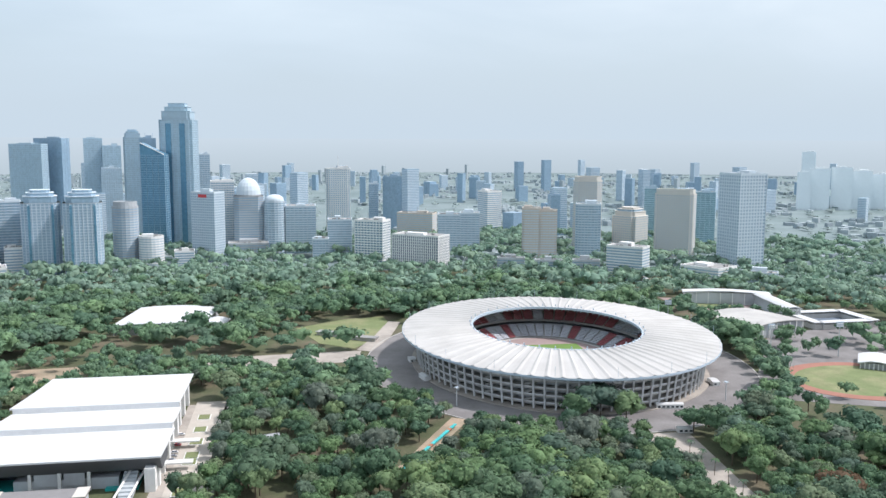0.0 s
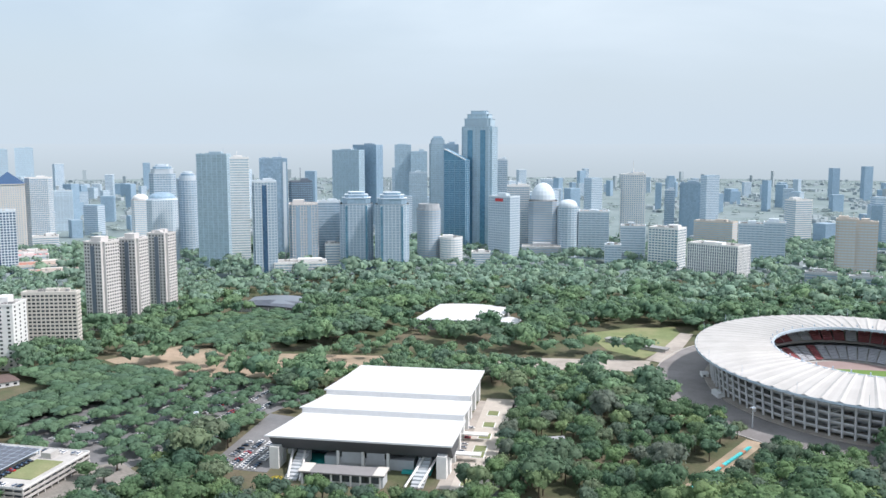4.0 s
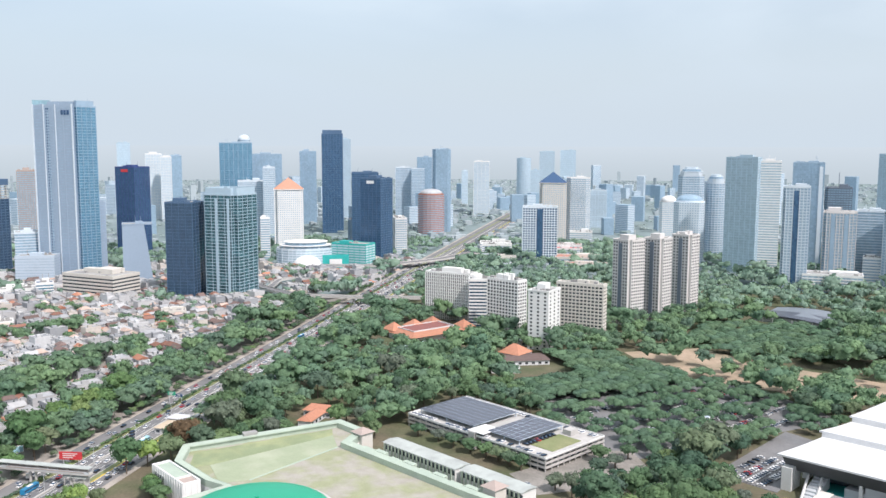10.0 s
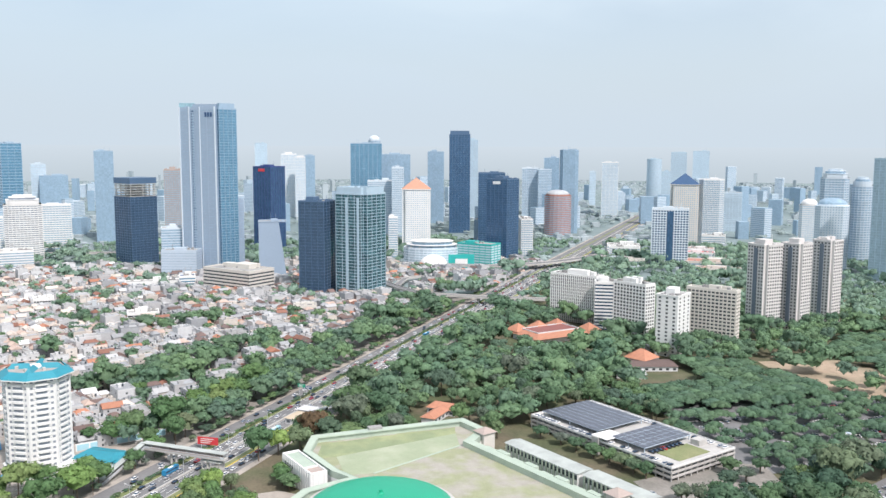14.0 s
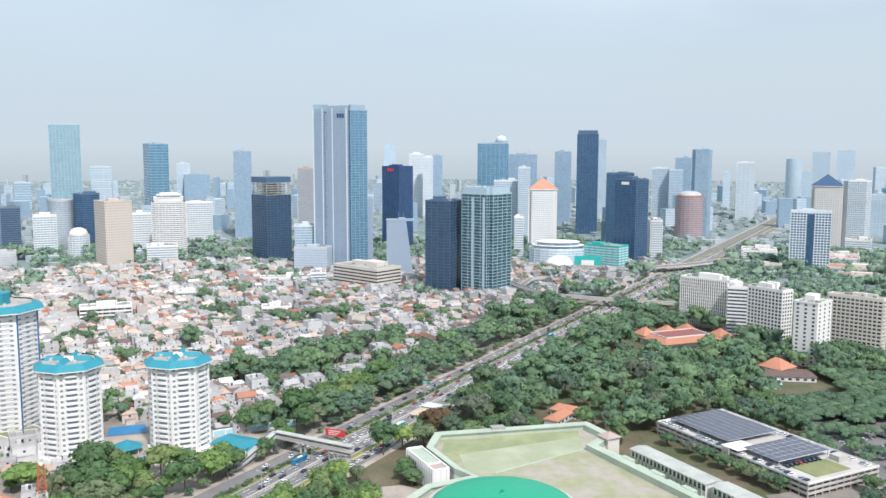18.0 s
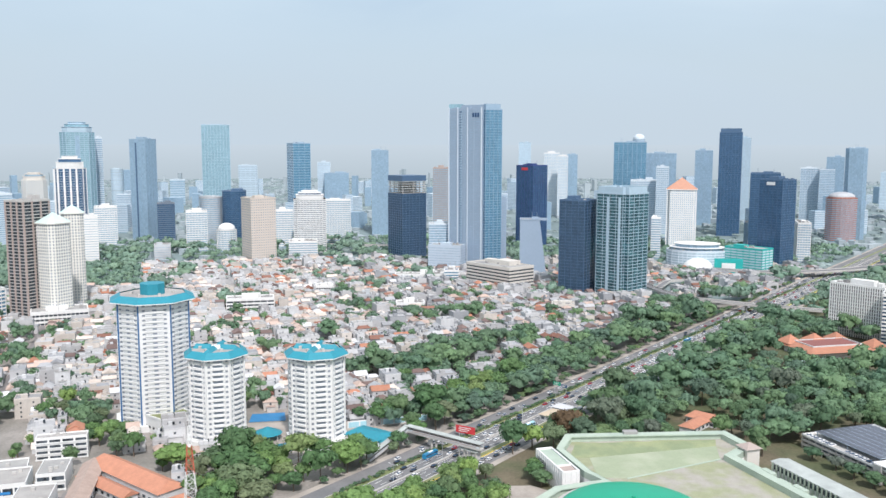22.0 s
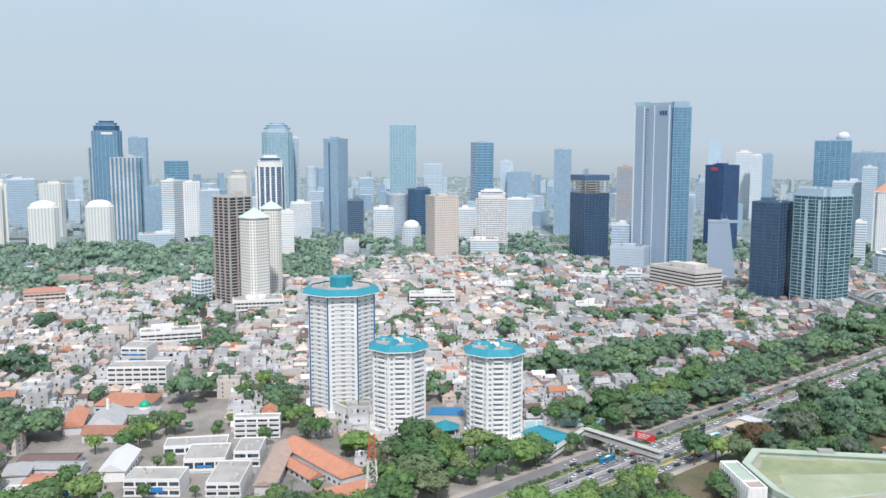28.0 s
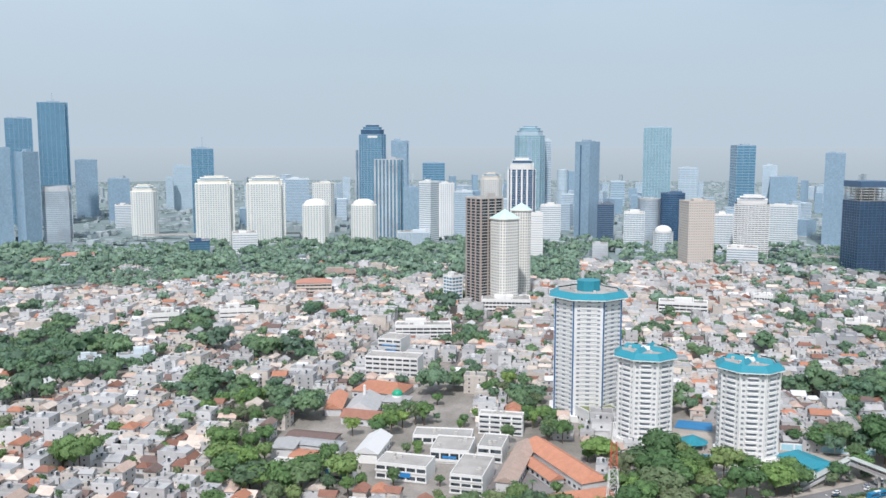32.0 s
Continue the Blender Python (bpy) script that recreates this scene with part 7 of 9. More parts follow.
mat("maroon_tile", (0.25, 0.10, 0.09), 0.85, vary=0.15, size=4)
hotel_court()
gabled("low hotel wing with mint flat roof", -652, 368, 34, 16, 4, 62, "roof_mint", hip=2, name="hotel_pavilion", rise=0.6)
gabled("restaurant with orange pyramid roof", -581, 420, 20, 20, 5, 20, "tile_orange", hip=9, name="restaurant", rise=7)
gabled("dark flat roofed restaurant wing", -566, 414, 44, 24, 4, 68, "tile_dark", hip=3, name="restaurant", rise=1.2)
gabled("white roofed restaurant porch", -548, 386, 22, 14, 4, 60, "roof_white", hip=2, name="restaurant", rise=1.5)
gabled("low white hotel porch with mint roof", -612, 470, 40, 14, 5, 70, "sheet_pale", hip=2, name="hotel_porch", rise=0.8)
gabled("roadside shelter with tan flat roof", -531, 126, 20, 15, 4, 42, "roof_tan", name="shelter", hip=2, rise=0.6) if mat("roof_tan", (0.52, 0.43, 0.32), 0.8, vary=0.1, size=4) else None
gabled("white roofed shelter beside the highway", -546, 134, 16, 9, 4, 42, "sheet_white", name="shelter", hip=3, rise=1.6)
gabled("bungalow wing with orange roof beside park trees", -506, 206, 22, 9, 4, -48, "tile_orange", hip=3, name="bungalow")
gabled("small grey roofed hut among park trees", -150, 470, 12, 9, 4, 30, "sheet_grey", name="hut")


CLEAR.append([(-985, 318), (-915, 336), (-855, 380), (-795, 455), (-830, 482), (-890, 412), (-990, 352)])
CLEAR.append([(-522, 198), (-497, 186), (-478, 202), (-500, 224)])
CLEAR.append([(-556, 116), (-515, 102), (-496, 122), (-530, 150), (-562, 145)])
CLEAR.append([(-560, 372), (-500, 372), (-505, 420), (-545, 440)])
CLEAR.append([(-478, 228), (-470, 258), (-352, 290), (-330, 285), (-334, 262), (-380, 248)])


# pool court below the white towers
def pool_court():
    p = thing("podium", "white podium with roof garden below the tall tower", "podium", -540, -124, 0, 45)
    part("body", Shape().box(-14, 14, -11, 11, 0, 10), "white_wall", p)
    part("parapet", Shape().ring([(-14.3, -11.3), (14.3, -11.3), (14.3, 11.3), (-14.3, 11.3)], [(-13.6, -10.6), (13.6, -10.6), (13.6, 10.6), (-13.6, 10.6)], 10, 11.2), "white_wall", p)
    part("roof_garden", Shape().box(-13.5, 13.5, -10.5, 10.5, 10, 10.5), "lawn", p, "green roof garden")
    for i in range(6):
        part("window", Shape().box(-1, 1, -11.1, -10.9, 3, 4.6), "window_glass", p, m=pose(-11 + i * 4.4, 0, 0))
    v = thing("pool_pavilion", "round pool pavilion with turquoise pleated roof", "pavilion", -512, -57, 0, 0)
    part("roof", Shape().cone(oval(9, 9, 12), 4, (0, 0, 8)), "roof_blue", v)
    for i in range(6):
        a = i * math.tau / 6
        part("post", Shape().rod((7.5 * math.cos(a), 7.5 * math.sin(a), 0), (7.5 * math.cos(a), 7.5 * math.sin(a), 4), 0.2), "white_wall", v)
    for n, pts in enumerate(([(-545, -72), (-547, -49), (-563, -51), (-561, -72)], [(-500, -52), (-505, -40), (-492, -36), (-486, -46)])):
        setting("pool_%d" % (n + 1), Shape().prism(pts[::-1], -0.2, 0.55), "water" if n == 1 else "court_blue", "blue sports court beside the towers" if n == 0 else "blue swimming pool between the towers", "pool")
    w = thing("boundary_wall", "long white boundary wall with pale blue panels", "wall", -533, 16, 0, 103)
    part("wall", Shape().box(-26, 26, -0.4, 0.4, 0, 4.5), "white_wall", w)
    for i in range(7):
        part("panel", Shape().box(-3.3, 3.3, -0.5, -0.35, 0.6, 4), "panel_blue", w, m=pose(-22 + i * 7.4, 0, 0))
    b = thing("clubhouse", "low clubhouse with bright turquoise roof", "clubhouse", -504, 4, 0, 50)
    part("wall", Shape().box(-12, 12, -9, 9, 0, 4.4), "white_wall", b)
    part("roof", Shape().gable(-13, 13, -10, 10, 4.4, 2.2, 4), "roof_blue", b)
    part("annexe", Shape().box(6, 18, -6, 6, 0, 3.6), "panel_blue", b)
    part("annexe_roof", Shape().gable(5.5, 18.6, -6.6, 6.6, 3.6, 1.6, 2), "roof_blue", b)
    r = thing("garden_wall", "low white curved garden wall beside the pavement", "wall", 0, 0, 0)
    part("wall", ribbon(glide([(-469, -39, 0), (-482, -27, 0), (-490, -16, 0), (-492, 2, 0)]), 0.8, 0, 2.2), "white_wall", r)
    keep(-540, -124, 28, 22, 45)
    keep(-510, -50, 60, 60, 0)
    keep(-545, -60, 40, 40, 0)
    keep(-504, 4, 40, 24, 50)


mat("court_blue", (0.03, 0.20, 0.42), 0.6, vary=0.1, size=6)
mat("panel_blue", (0.36, 0.62, 0.72), 0.5, vary=0.1, size=5)
mat("sign_green", (0.02, 0.35, 0.22), 0.5, vary=0.08, size=3)
mat("mast_red", (0.55, 0.13, 0.08), 0.6, vary=0.1, size=3)
mat("glass_clear", (0.2, 0.25, 0.3), 0.15, vary=0.1, size=3)
pool_court()


def footbridge():
    top = thing("footbridge", "covered steel pedestrian bridge over the highway", "bridge")
    a, b = Vector((-498, 26.5, 8)), Vector((-461.5, 66, 8))
    part("deck", ribbon([a, b], 1.9, -0.9, 0.0), "concrete", top)
    part("roof", ribbon([a, b], 2.2, 2.7, 2.95), "gallery_sheet", top)
    for off in (1.8, -1.8):
        part("railing", ribbon(offset_line([a, b], off), 0.08, 0, 1.2), "grey_wall", top)
        part("beam", ribbon(offset_line([a, b], off), 0.14, 2.45, 2.7), "concrete", top)
    for i in range(10):
        p = a.lerp(b, i / 9)
        for off in (1.8, -1.8):
            q = offset_line([p, p + (b - a) * 0.01], off)[0]
            part("post", Shape().rod(q, q + Vector((0, 0, 2.6)), 0.1, 5), "concrete", top)
    foot = Vector((-468, 2.5, 0.3))
    part("stair_deck", ribbon([a, foot], 1.6, -0.5, 0.2), "concrete", top)
    part("stair_roof", ribbon([a, foot], 1.8, 2.6, 2.85), "gallery_sheet", top)
    for off in (1.5, -1.5):
        part("stair_railing", ribbon(offset_line([a, foot], off), 0.08, 0.2, 1.3), "grey_wall", top)
    for i in range(7):
        p = a.lerp(foot, i / 6)
        part("stair_post", Shape().rod(Vector((p.x, p.y, 0)), p + Vector((0, 0, 2.6)), 0.18, 5), "concrete", top)
    c = thing("bridge_shelter", "open roofed stair shelter at the bridge end", "shelter", -468, 60, 0, 42)
    part("roof", Shape().box(-7, 7, -2.4, 2.4, 5.4, 5.7), "gallery_sheet", c)
    for u in (-6, 0, 6):
        for v in (-2, 2):
            part("post", Shape().box(u - 0.2, u + 0.2, v - 0.2, v + 0.2, 0, 5.4), "concrete", c)
    for k in range(8):
        part("step", Shape().box(-6 + 1.5 * k, -4.5 + 1.5 * k, -1.8, 1.8, 0, 0.6 + 0.6 * k), "concrete", c)
    for f in (0.34, 0.4, 0.78):
        p = a.lerp(b, f)
        part("pillar", Shape().prism([(p.x + u, p.y + v) for u, v in oval(0.7, 0.7, 8)], 0, 7.2), "concrete", top)
    part("bar", ribbon([a.lerp(b, 0.1), a.lerp(b, 0.95)], 2.0, 0.4, 0.9), "brown_wall", top, "brown banner strip")


footbridge()


def lattice_mast():
    top = thing("radio_mast", "tall red and white steel lattice mast", "mast", -402, -81, 0, 20)
    h, n = 45.0, 10
    for i in range(n):
        z0, z1 = h * i / n, h * (i + 1) / n
        w0, w1 = 3.2 - 2.7 * i / n, 3.2 - 2.7 * (i + 1) / n
        s = Shape()
        for sx, sy in ((-1, -1), (1, -1), (1, 1), (-1, 1)):
            s.rod((sx * w0, sy * w0, z0), (sx * w1, sy * w1, z1), 0.16, 4)
            tx, ty = (-sy, sx)
            s.rod((sx * w0, sy * w0, z0), (tx * w1, ty * w1, z1), 0.09, 4)
            s.rod((sx * w1, sy * w1, z1), (tx * w1, ty * w1, z1), 0.09, 4)
            s.rod((tx * w0, ty * w0, z0), (sx * w1, sy * w1, z1), 0.09, 4)
        part("section", s, "white_wall" if i in (0, 1, 2, 3, 4, 8, 9) else "mast_red", top)
    part("antenna", Shape().rod((0, 0, h), (0, 0, h + 5), 0.12), "white_wall", top)
    for z in (36, 39, 41):
        part("dish", Shape().prism(oval(0.8, 0.8, 10), 0, 0.4), "white_wall", top, m=pose(0.8, 0, z, 0, 90, 0))


lattice_mast()


def light_mast(label, x, y, h, heads, rz=0):
    top = thing("light_mast", label, "lamp", x, y, 0, rz)
    part("pole", Shape().prism(oval(0.45, 0.45, 8), 0, h, True, oval(0.22, 0.22, 8)), "grey_wall", top)
    if heads == "bank":
        part("frame", Shape().box(-3, 3, -0.3, 0.3, h - 3, h + 1.5), "steel_wall", top)
        for i in range(4):
            for j in range(2):
                part("lamp_head", Shape().box(-0.5, 0.5, -0.7, -0.3, 0, 0.9), "white_wall", top, m=pose(-2.2 + i * 1.5, 0, h - 2.4 + j * 1.8))
    else:
        part("ring", Shape().prism(oval(1.3, 1.3, 10), h - 0.4, h), "steel_wall", top)
        for i in range(4):
            part("lamp_head", Shape().box(0.8, 2.0, -0.3, 0.3, h - 0.7, h - 0.35), "white_wall", top, m=pose(0, 0, 0, 0, 0, i * 90))


light_mast("slim grey mast above parking trees", -341, 385, 20, "ring")
light_mast("floodlight mast beside the running track", 194, 711, 28, "bank", 20)
light_mast("floodlight mast by the far running track", 252, 726, 28, "bank", 10)
light_mast("tall street light on the stadium road", -48, 556, 13.5, "ring")
light_mast("tall street light at the stadium gate", 133, 590, 13.5, "ring")
light_mast("tall floodlight mast by the grandstand", 130, 830, 24, "bank")


# street lamps between the carriageways
def street_lamp():
    top = thing("street_lamp", "grey double armed street lamp on the barrier", "lamp", group="highway lamps")
    part("pole", Shape().prism(oval(0.16, 0.16, 6), 0, 10, True, oval(0.09, 0.09, 6)), "grey_wall", top)
    for s in (-1, 1):
        part("arm", Shape().rod((0, 0, 9.8), (2.4 * s, 0, 10.5), 0.07, 5), "grey_wall", top)
        part("lamp_head", Shape().box(min(2.2 * s, 3.2 * s), max(2.2 * s, 3.2 * s), -0.16, 0.16, 10.4, 10.6), "white_wall", top)
    return top


lamp = street_lamp()
for i in range(20):
    x, y = on_road(330 + i * 42, -261)
    m = pose(x, y, 0.2, 0, 0, 47)
    if i == 0:
        lamp.matrix_basis = m
    else:
        copy_thing(lamp, m)


def board(label, x, y, w, h, z, rz, colour, legs=2):
    top = thing("billboard" if h > 2.5 else "road_sign", label, "sign", x, y, 0, rz)
    part("panel", Shape().box(-w / 2, w / 2, -0.15, 0.15, z, z + h), colour, top)
    for i in range(legs):
        u = (-w / 3 + 2 * w / 3 * i) if legs > 1 else 0
        part("post", Shape().rod((u, 0.3, 0), (u, 0.3, z + h * 0.9), 0.18), "grey_wall", top)
    for k in range(3):
        part("text_bar", Shape().box(-w * 0.35, w * (0.1 + 0.1 * k), -0.2, -0.15, z + h * (0.2 + 0.25 * k), z + h * (0.3 + 0.25 * k)), "white_wall", top)


board("red and white roadside billboard", -504, 62, 13, 4.5, 2.6, 55, "red_paint", 3)
board("green overhead road sign", -594, 139, 6, 2.4, 5.4, 47, "sign_green")
board("blue overhead road sign", -590, 143, 5, 2.2, 4.6, 47, "blue_paint")
board("green road sign beside the side road", -470, -6, 5, 2.2, 3.5, 47, "sign_green")


# turquoise fence and stadium gate details
def fence():
    top = thing("fence", "turquoise sheet fence along an earth path", "fence")
    a, b = Vector((-70, 424, 0)), Vector((-45, 514, 0))
    for i in range(22):
        p, q = a.lerp(b, i / 22), a.lerp(b, (i + 0.94) / 22)
        part("panel", ribbon([p, q], 0.9, 1.6, 2.4), "fence_teal" if i % 7 != 5 else "tile_orange", top)
        part("post", Shape().rod(p, p + Vector((0, 0, 2.6)), 0.1, 5), "brown_wall", top)


mat("fence_teal", (0.05, 0.50, 0.52), 0.5, vary=0.15, size=3, spread=0.1)
fence()


def kiosk(label, x, y, w, d, h, rz):
    top = thing("kiosk", label, "kiosk", x, y, 0, rz)
    part("body", Shape().box(-w / 2, w / 2, -d / 2, d / 2, 0, h), "white_wall", top)
    part("roof", Shape().gable(-w / 2 - 0.3, w / 2 + 0.3, -d / 2 - 0.3, d / 2 + 0.3, h, 0.9), "roof_white", top)
    for i in range(int(w / 3)):
        part("window", Shape().box(-0.9, 0.9, -d / 2 - 0.05, -d / 2 + 0.05, 1, 2.2), "window_glass", top, m=pose(-w / 2 + 1.8 + 3 * i, 0, 0))


kiosk("white ticket booth tent beside the stadium wall", 92, 569, 18, 5, 3.2, 8)
kiosk("white ticket booth on the ring road", -77, 619, 12, 5, 3.2, 120)
kiosk("white guard post at the stadium gate", 94, 521, 9, 5, 3, 8)
kiosk("white tent beside the ring road", 133, 631, 5, 12, 3.2, 10)
kiosk("white booth by the western ring road", -94, 670, 5, 9, 3, 20)


# vehicles
def car_shapes():
    lower = Shape().prism([(-2.2, -0.85), (2.2, -0.85), (2.2, 0.85), (-2.2, 0.85)], 0.35, 0.95, True, [(-2.15, -0.8), (2.1, -0.8), (2.1, 0.8), (-2.15, 0.8)])
    cabin = Shape().prism([(-1.6, -0.78), (1.1, -0.78), (1.1, 0.78), (-1.6, 0.78)], 0.95, 1.45, True, [(-1.3, -0.66), (0.6, -0.66), (0.6, 0.66), (-1.3, 0.66)])
    return lower, cabin


for nm, col in (("car_white", (0.75, 0.75, 0.75)), ("car_black", (0.02, 0.02, 0.025)), ("car_silver", (0.42, 0.43, 0.45)), ("car_red", (0.40, 0.03, 0.03)), ("bus_blue", (0.02, 0.22, 0.42))):
    mat(nm, col, 0.3, 0.2 if nm == "car_silver" else 0.0, vary=0.04, size=2)
mat("tyre", (0.02, 0.02, 0.02), 0.8, vary=0.1, size=1)
cars = []
for nm in ("car_white", "car_black", "car_silver", "car_red"):
    t = thing("car", "%s car on the highway" % nm.split("_")[1].replace("white", "small white").replace("black", "small black").replace("silver", "silver grey").replace("red", "dark red"), "car", group="cars on the highway")
    lo, ca = car_shapes()
    part("body", lo, nm, t)
    part("cabin", ca, "dark_glass", t)
    part("roof", Shape().box(-1.28, 0.55, -0.64, 0.64, 1.45, 1.5), nm, t)
    wheel = Shape().prism(oval(0.33, 0.33, 10), -0.1, 0.1).mesh("wheel", "tyre")
    for u in (-1.35, 1.35):
        for v in (-0.82, 0.82):
            part("wheel", wheel, "tyre", t, m=pose(u, v, 0.33, 90, 0, 0))
    cars.append(t)
heading = math.degrees(math.atan2(TU.y, TU.x))
lanes = ((-269.6, 17), (-266.4, 15), (-263.3, 21), (-258.6, 17), (-255.4, 15), (-252.4, 22), (-281.5, 15), (-278.4, 19), (-243.6, 9), (-240.6, 8))
spots = []
for c, gap in lanes:
    s = 330 + rng.uniform(0, 30)
    while s < 1300:
        spots.append((s, c))
        jam = c > -250 and 560 < s < 900
        s += rng.uniform(6, 9) if jam else gap * rng.uniform(0.6, 2.0)
spots.sort()
JAM = {}
for i, (s, c) in enumerate(spots):
    x, y = on_road(s, c)
    turn = heading + (180 if c < -261 else 0) + rng.uniform(-1.5, 1.5)
    if i < 4:
        cars[i].matrix_basis = pose(x, y, 0.25, 0, 0, turn)
    elif i < 100:
        copy_thing(cars[rng.choice((0, 0, 0, 0, 1, 1, 1, 2, 2, 2, 3))], pose(x, y, 0.25, 0, 0, turn))
    else:
        JAM.setdefault(rng.choice(("car_white", "car_white", "car_white", "car_black", "car_black", "car_silver", "car_silver", "car_white", "car_red")), []).append((x, y, 0.25, turn))


def parked(x0, y0, ux, uy, n, rows, gap=2.8, lane=6.5, z=0.3, turn=0.0, skip=0.15):
    """Rows of parked cars from a corner, along the way (ux, uy)."""
    k = math.hypot(ux, uy)
    ux, uy = ux / k, uy / k
    a = math.degrees(math.atan2(uy, ux)) + 90
    for r in range(rows):
        for i in range(n):
            if rng.random() > skip:
                JAM.setdefault(rng.choice(("car_white", "car_white", "car_white", "car_silver", "car_black", "car_silver", "car_black", "car_white", "car_red")), []).append((x0 + ux * gap * i - uy * lane * r, y0 + uy * gap * i + ux * lane * r, z, a))


parked(-287, 366, -0.22, 1, 16, 4, z=0.3)
for k in range(6):
    parked(-592 + k * 6, 172 + k * 5, -0.8, 0.63, 34 - k * 2, 1, gap=3.6, z=0.35, skip=0.3)
parked(-206, 480, 0.28, -1, 8, 1, gap=6)
for k in range(7):
    parked(-425 + k * 15, 352 + k * 3, -0.16, 1, 46, 1, z=0.2, skip=0.35)
DKX, DKY, DKA = -358.9, 280.7, radians(13.0)
for row, y in enumerate((3.0, 50.0)):
    for i in range(36):
        u = -4 - i * 3.0
        if rng.random() < 0.8:
            JAM.setdefault(rng.choice(("car_white", "car_white", "car_black", "car_silver")), []).append((DKX + u * math.cos(DKA) - y * math.sin(DKA), DKY + u * math.sin(DKA) + y * math.cos(DKA), 7.8, 13 + 90))
for i in range(8):
    u, y = -22.5, 10 + i * 3.4
    JAM.setdefault("car_red" if i == 3 else "car_black", []).append((DKX + u * math.cos(DKA) - y * math.sin(DKA), DKY + u * math.sin(DKA) + y * math.cos(DKA), 7.8, 13))
for x, y in ((-404, 72), (-398, 84), (-390, 78), (-396, 66), (-350, 262), (-338, 300), (-332, 304)):
    JAM.setdefault(rng.choice(("car_white", "car_silver")), []).append((x, y, 0.35, rng.uniform(0, 180)))
lo, ca = car_shapes()
glass = Shape()
for nm, sites in JAM.items():
    paint = Shape()
    for x, y, z, a in sites:
        c, s = math.cos(radians(a)), math.sin(radians(a))
        for src, dst in ((lo, paint), (ca, glass), (Shape().box(-1.28, 0.55, -0.64, 0.64, 1.45, 1.5), paint)):
            k = len(dst.v)
            dst.v += [(x + u * c - v * s, y + u * s + v * c, z + w) for u, v, w in src.v]
            dst.f += [tuple(q + k for q in f) for f in src.f]
    tagged(new("parked_cars", paint.mesh("parked_cars", nm)), "many %s cars parked and queueing" % nm.split("_")[1], "cars", kind="stuff")
tagged(new("car_windows", glass.mesh("car_windows", "dark_glass")), "dark windows of parked cars", "car windows", kind="stuff")


def bus(label, s, c, colour):
    x, y = on_road(s, c)
    top = thing("bus", label, "bus", x, y, 0.25, heading + (180 if c < -261 else 0))
    part("body", Shape().prism([(-5.8, -1.25), (5.8, -1.25), (5.8, 1.25), (-5.8, 1.25)], 0.5, 3.1, True, [(-5.7, -1.15), (5.6, -1.15), (5.6, 1.15), (-5.7, 1.15)]), colour, top)
    for v in (-1.27, 1.27):
        part("window_strip", Shape().box(-5.2, 5.2, v - 0.02, v + 0.02, 1.6, 2.5), "dark_glass", top)
    part("roof_unit", Shape().box(-2, 1.5, -0.7, 0.7, 3.1, 3.4), "white_wall", top)
    for u in (-3.8, 3.6):
        for v in (-1.15, 1.15):
            part("wheel", Shape().prism(oval(0.48, 0.48, 10), -0.14, 0.14), "tyre", top, m=pose(u, v, 0.48, 90, 0, 0))


bus("pale blue city bus", 450, -252.4, "panel_blue")
bus("white coach on the side road", 496, -243.6, "car_white")
bus("dark blue city bus by the footbridge", 372, -269.6, "bus_blue")
bus("white city bus in traffic", 610, -240.6, "car_white")
bus("blue city bus in traffic", 742, -266.4, "bus_blue")
bus("white minibus on the side road", 392, -281.5, "car_white")


# palms along the paved path
def palm():
    top = thing("palm_tree", "slim palm with drooping fronds beside the path", "palm", group="palms")
    part("trunk", Shape().prism(oval(0.22, 0.22, 7), 0, 8.5, True, oval(0.14, 0.14, 7)), "bark", top)
    for i in range(9):
        a = i * 2.4
        s = Shape()
        for j in range(6):
            f = j / 5
            r, z, w = 3.0 * f, 8.5 + 1.3 * math.sin(f * 2.2) - 1.6 * f * f, 0.42 * math.sin(0.35 + f * 2.6)
            s.v += [(r, -w, z - w * 0.4), (r, 0, z), (r, w, z - w * 0.4)]
        for j in range(5):
            k = j * 3
            s.f += [(k, k + 3, k + 4, k + 1), (k + 1, k + 4, k + 5, k + 2)]
        part("frond", s, "leaf", top, m=pose(0, 0, 0, 0, 0, math.degrees(a)))
    return top


pm = palm()
places = [(64 + 6.2 * i, 486 - 13 * i) for i in range(6)] + [(90 + 4.0 * i, 480 - 14 * i) for i in range(6)] + [(-476 + 7 * i, -28 + 9 * i) for i in range(4)] + [(-506, -66), (-500, -70), (-494, -62), (-404, -122), (-399, -130)]
for i, (x, y) in enumerate(places):
    m = pose(x, y, 0, 0, 0, i * 37)
    if i == 0:
        pm.matrix_basis = m
    else:
        copy_thing(pm, m)


# trees: a few patterns of lobes and leaf clumps
def ico20():
    g = (1 + 5 ** 0.5) / 2
    v = np.array([(-1, g, 0), (1, g, 0), (-1, -g, 0), (1, -g, 0), (0, -1, g), (0, 1, g), (0, -1, -g), (0, 1, -g), (g, 0, -1), (g, 0, 1), (-g, 0, -1), (-g, 0, 1)], float)
    f = []
    for i in range(12):
        for j in range(i + 1, 12):
            for k in range(j + 1, 12):
                p, q, r = v[i], v[j], v[k]
                if all(abs(np.linalg.norm(m) - 2) < 1e-6 for m in (p - q, q - r, r - p)):
                    f.append((i, j, k) if np.dot(np.cross(q - p, r - p), p) > 0 else (i, k, j))
    return v / np.linalg.norm(v[0]), np.array([q for q in f if sum(v[i][2] for i in q) > -2.0])


ICO20 = ico20()


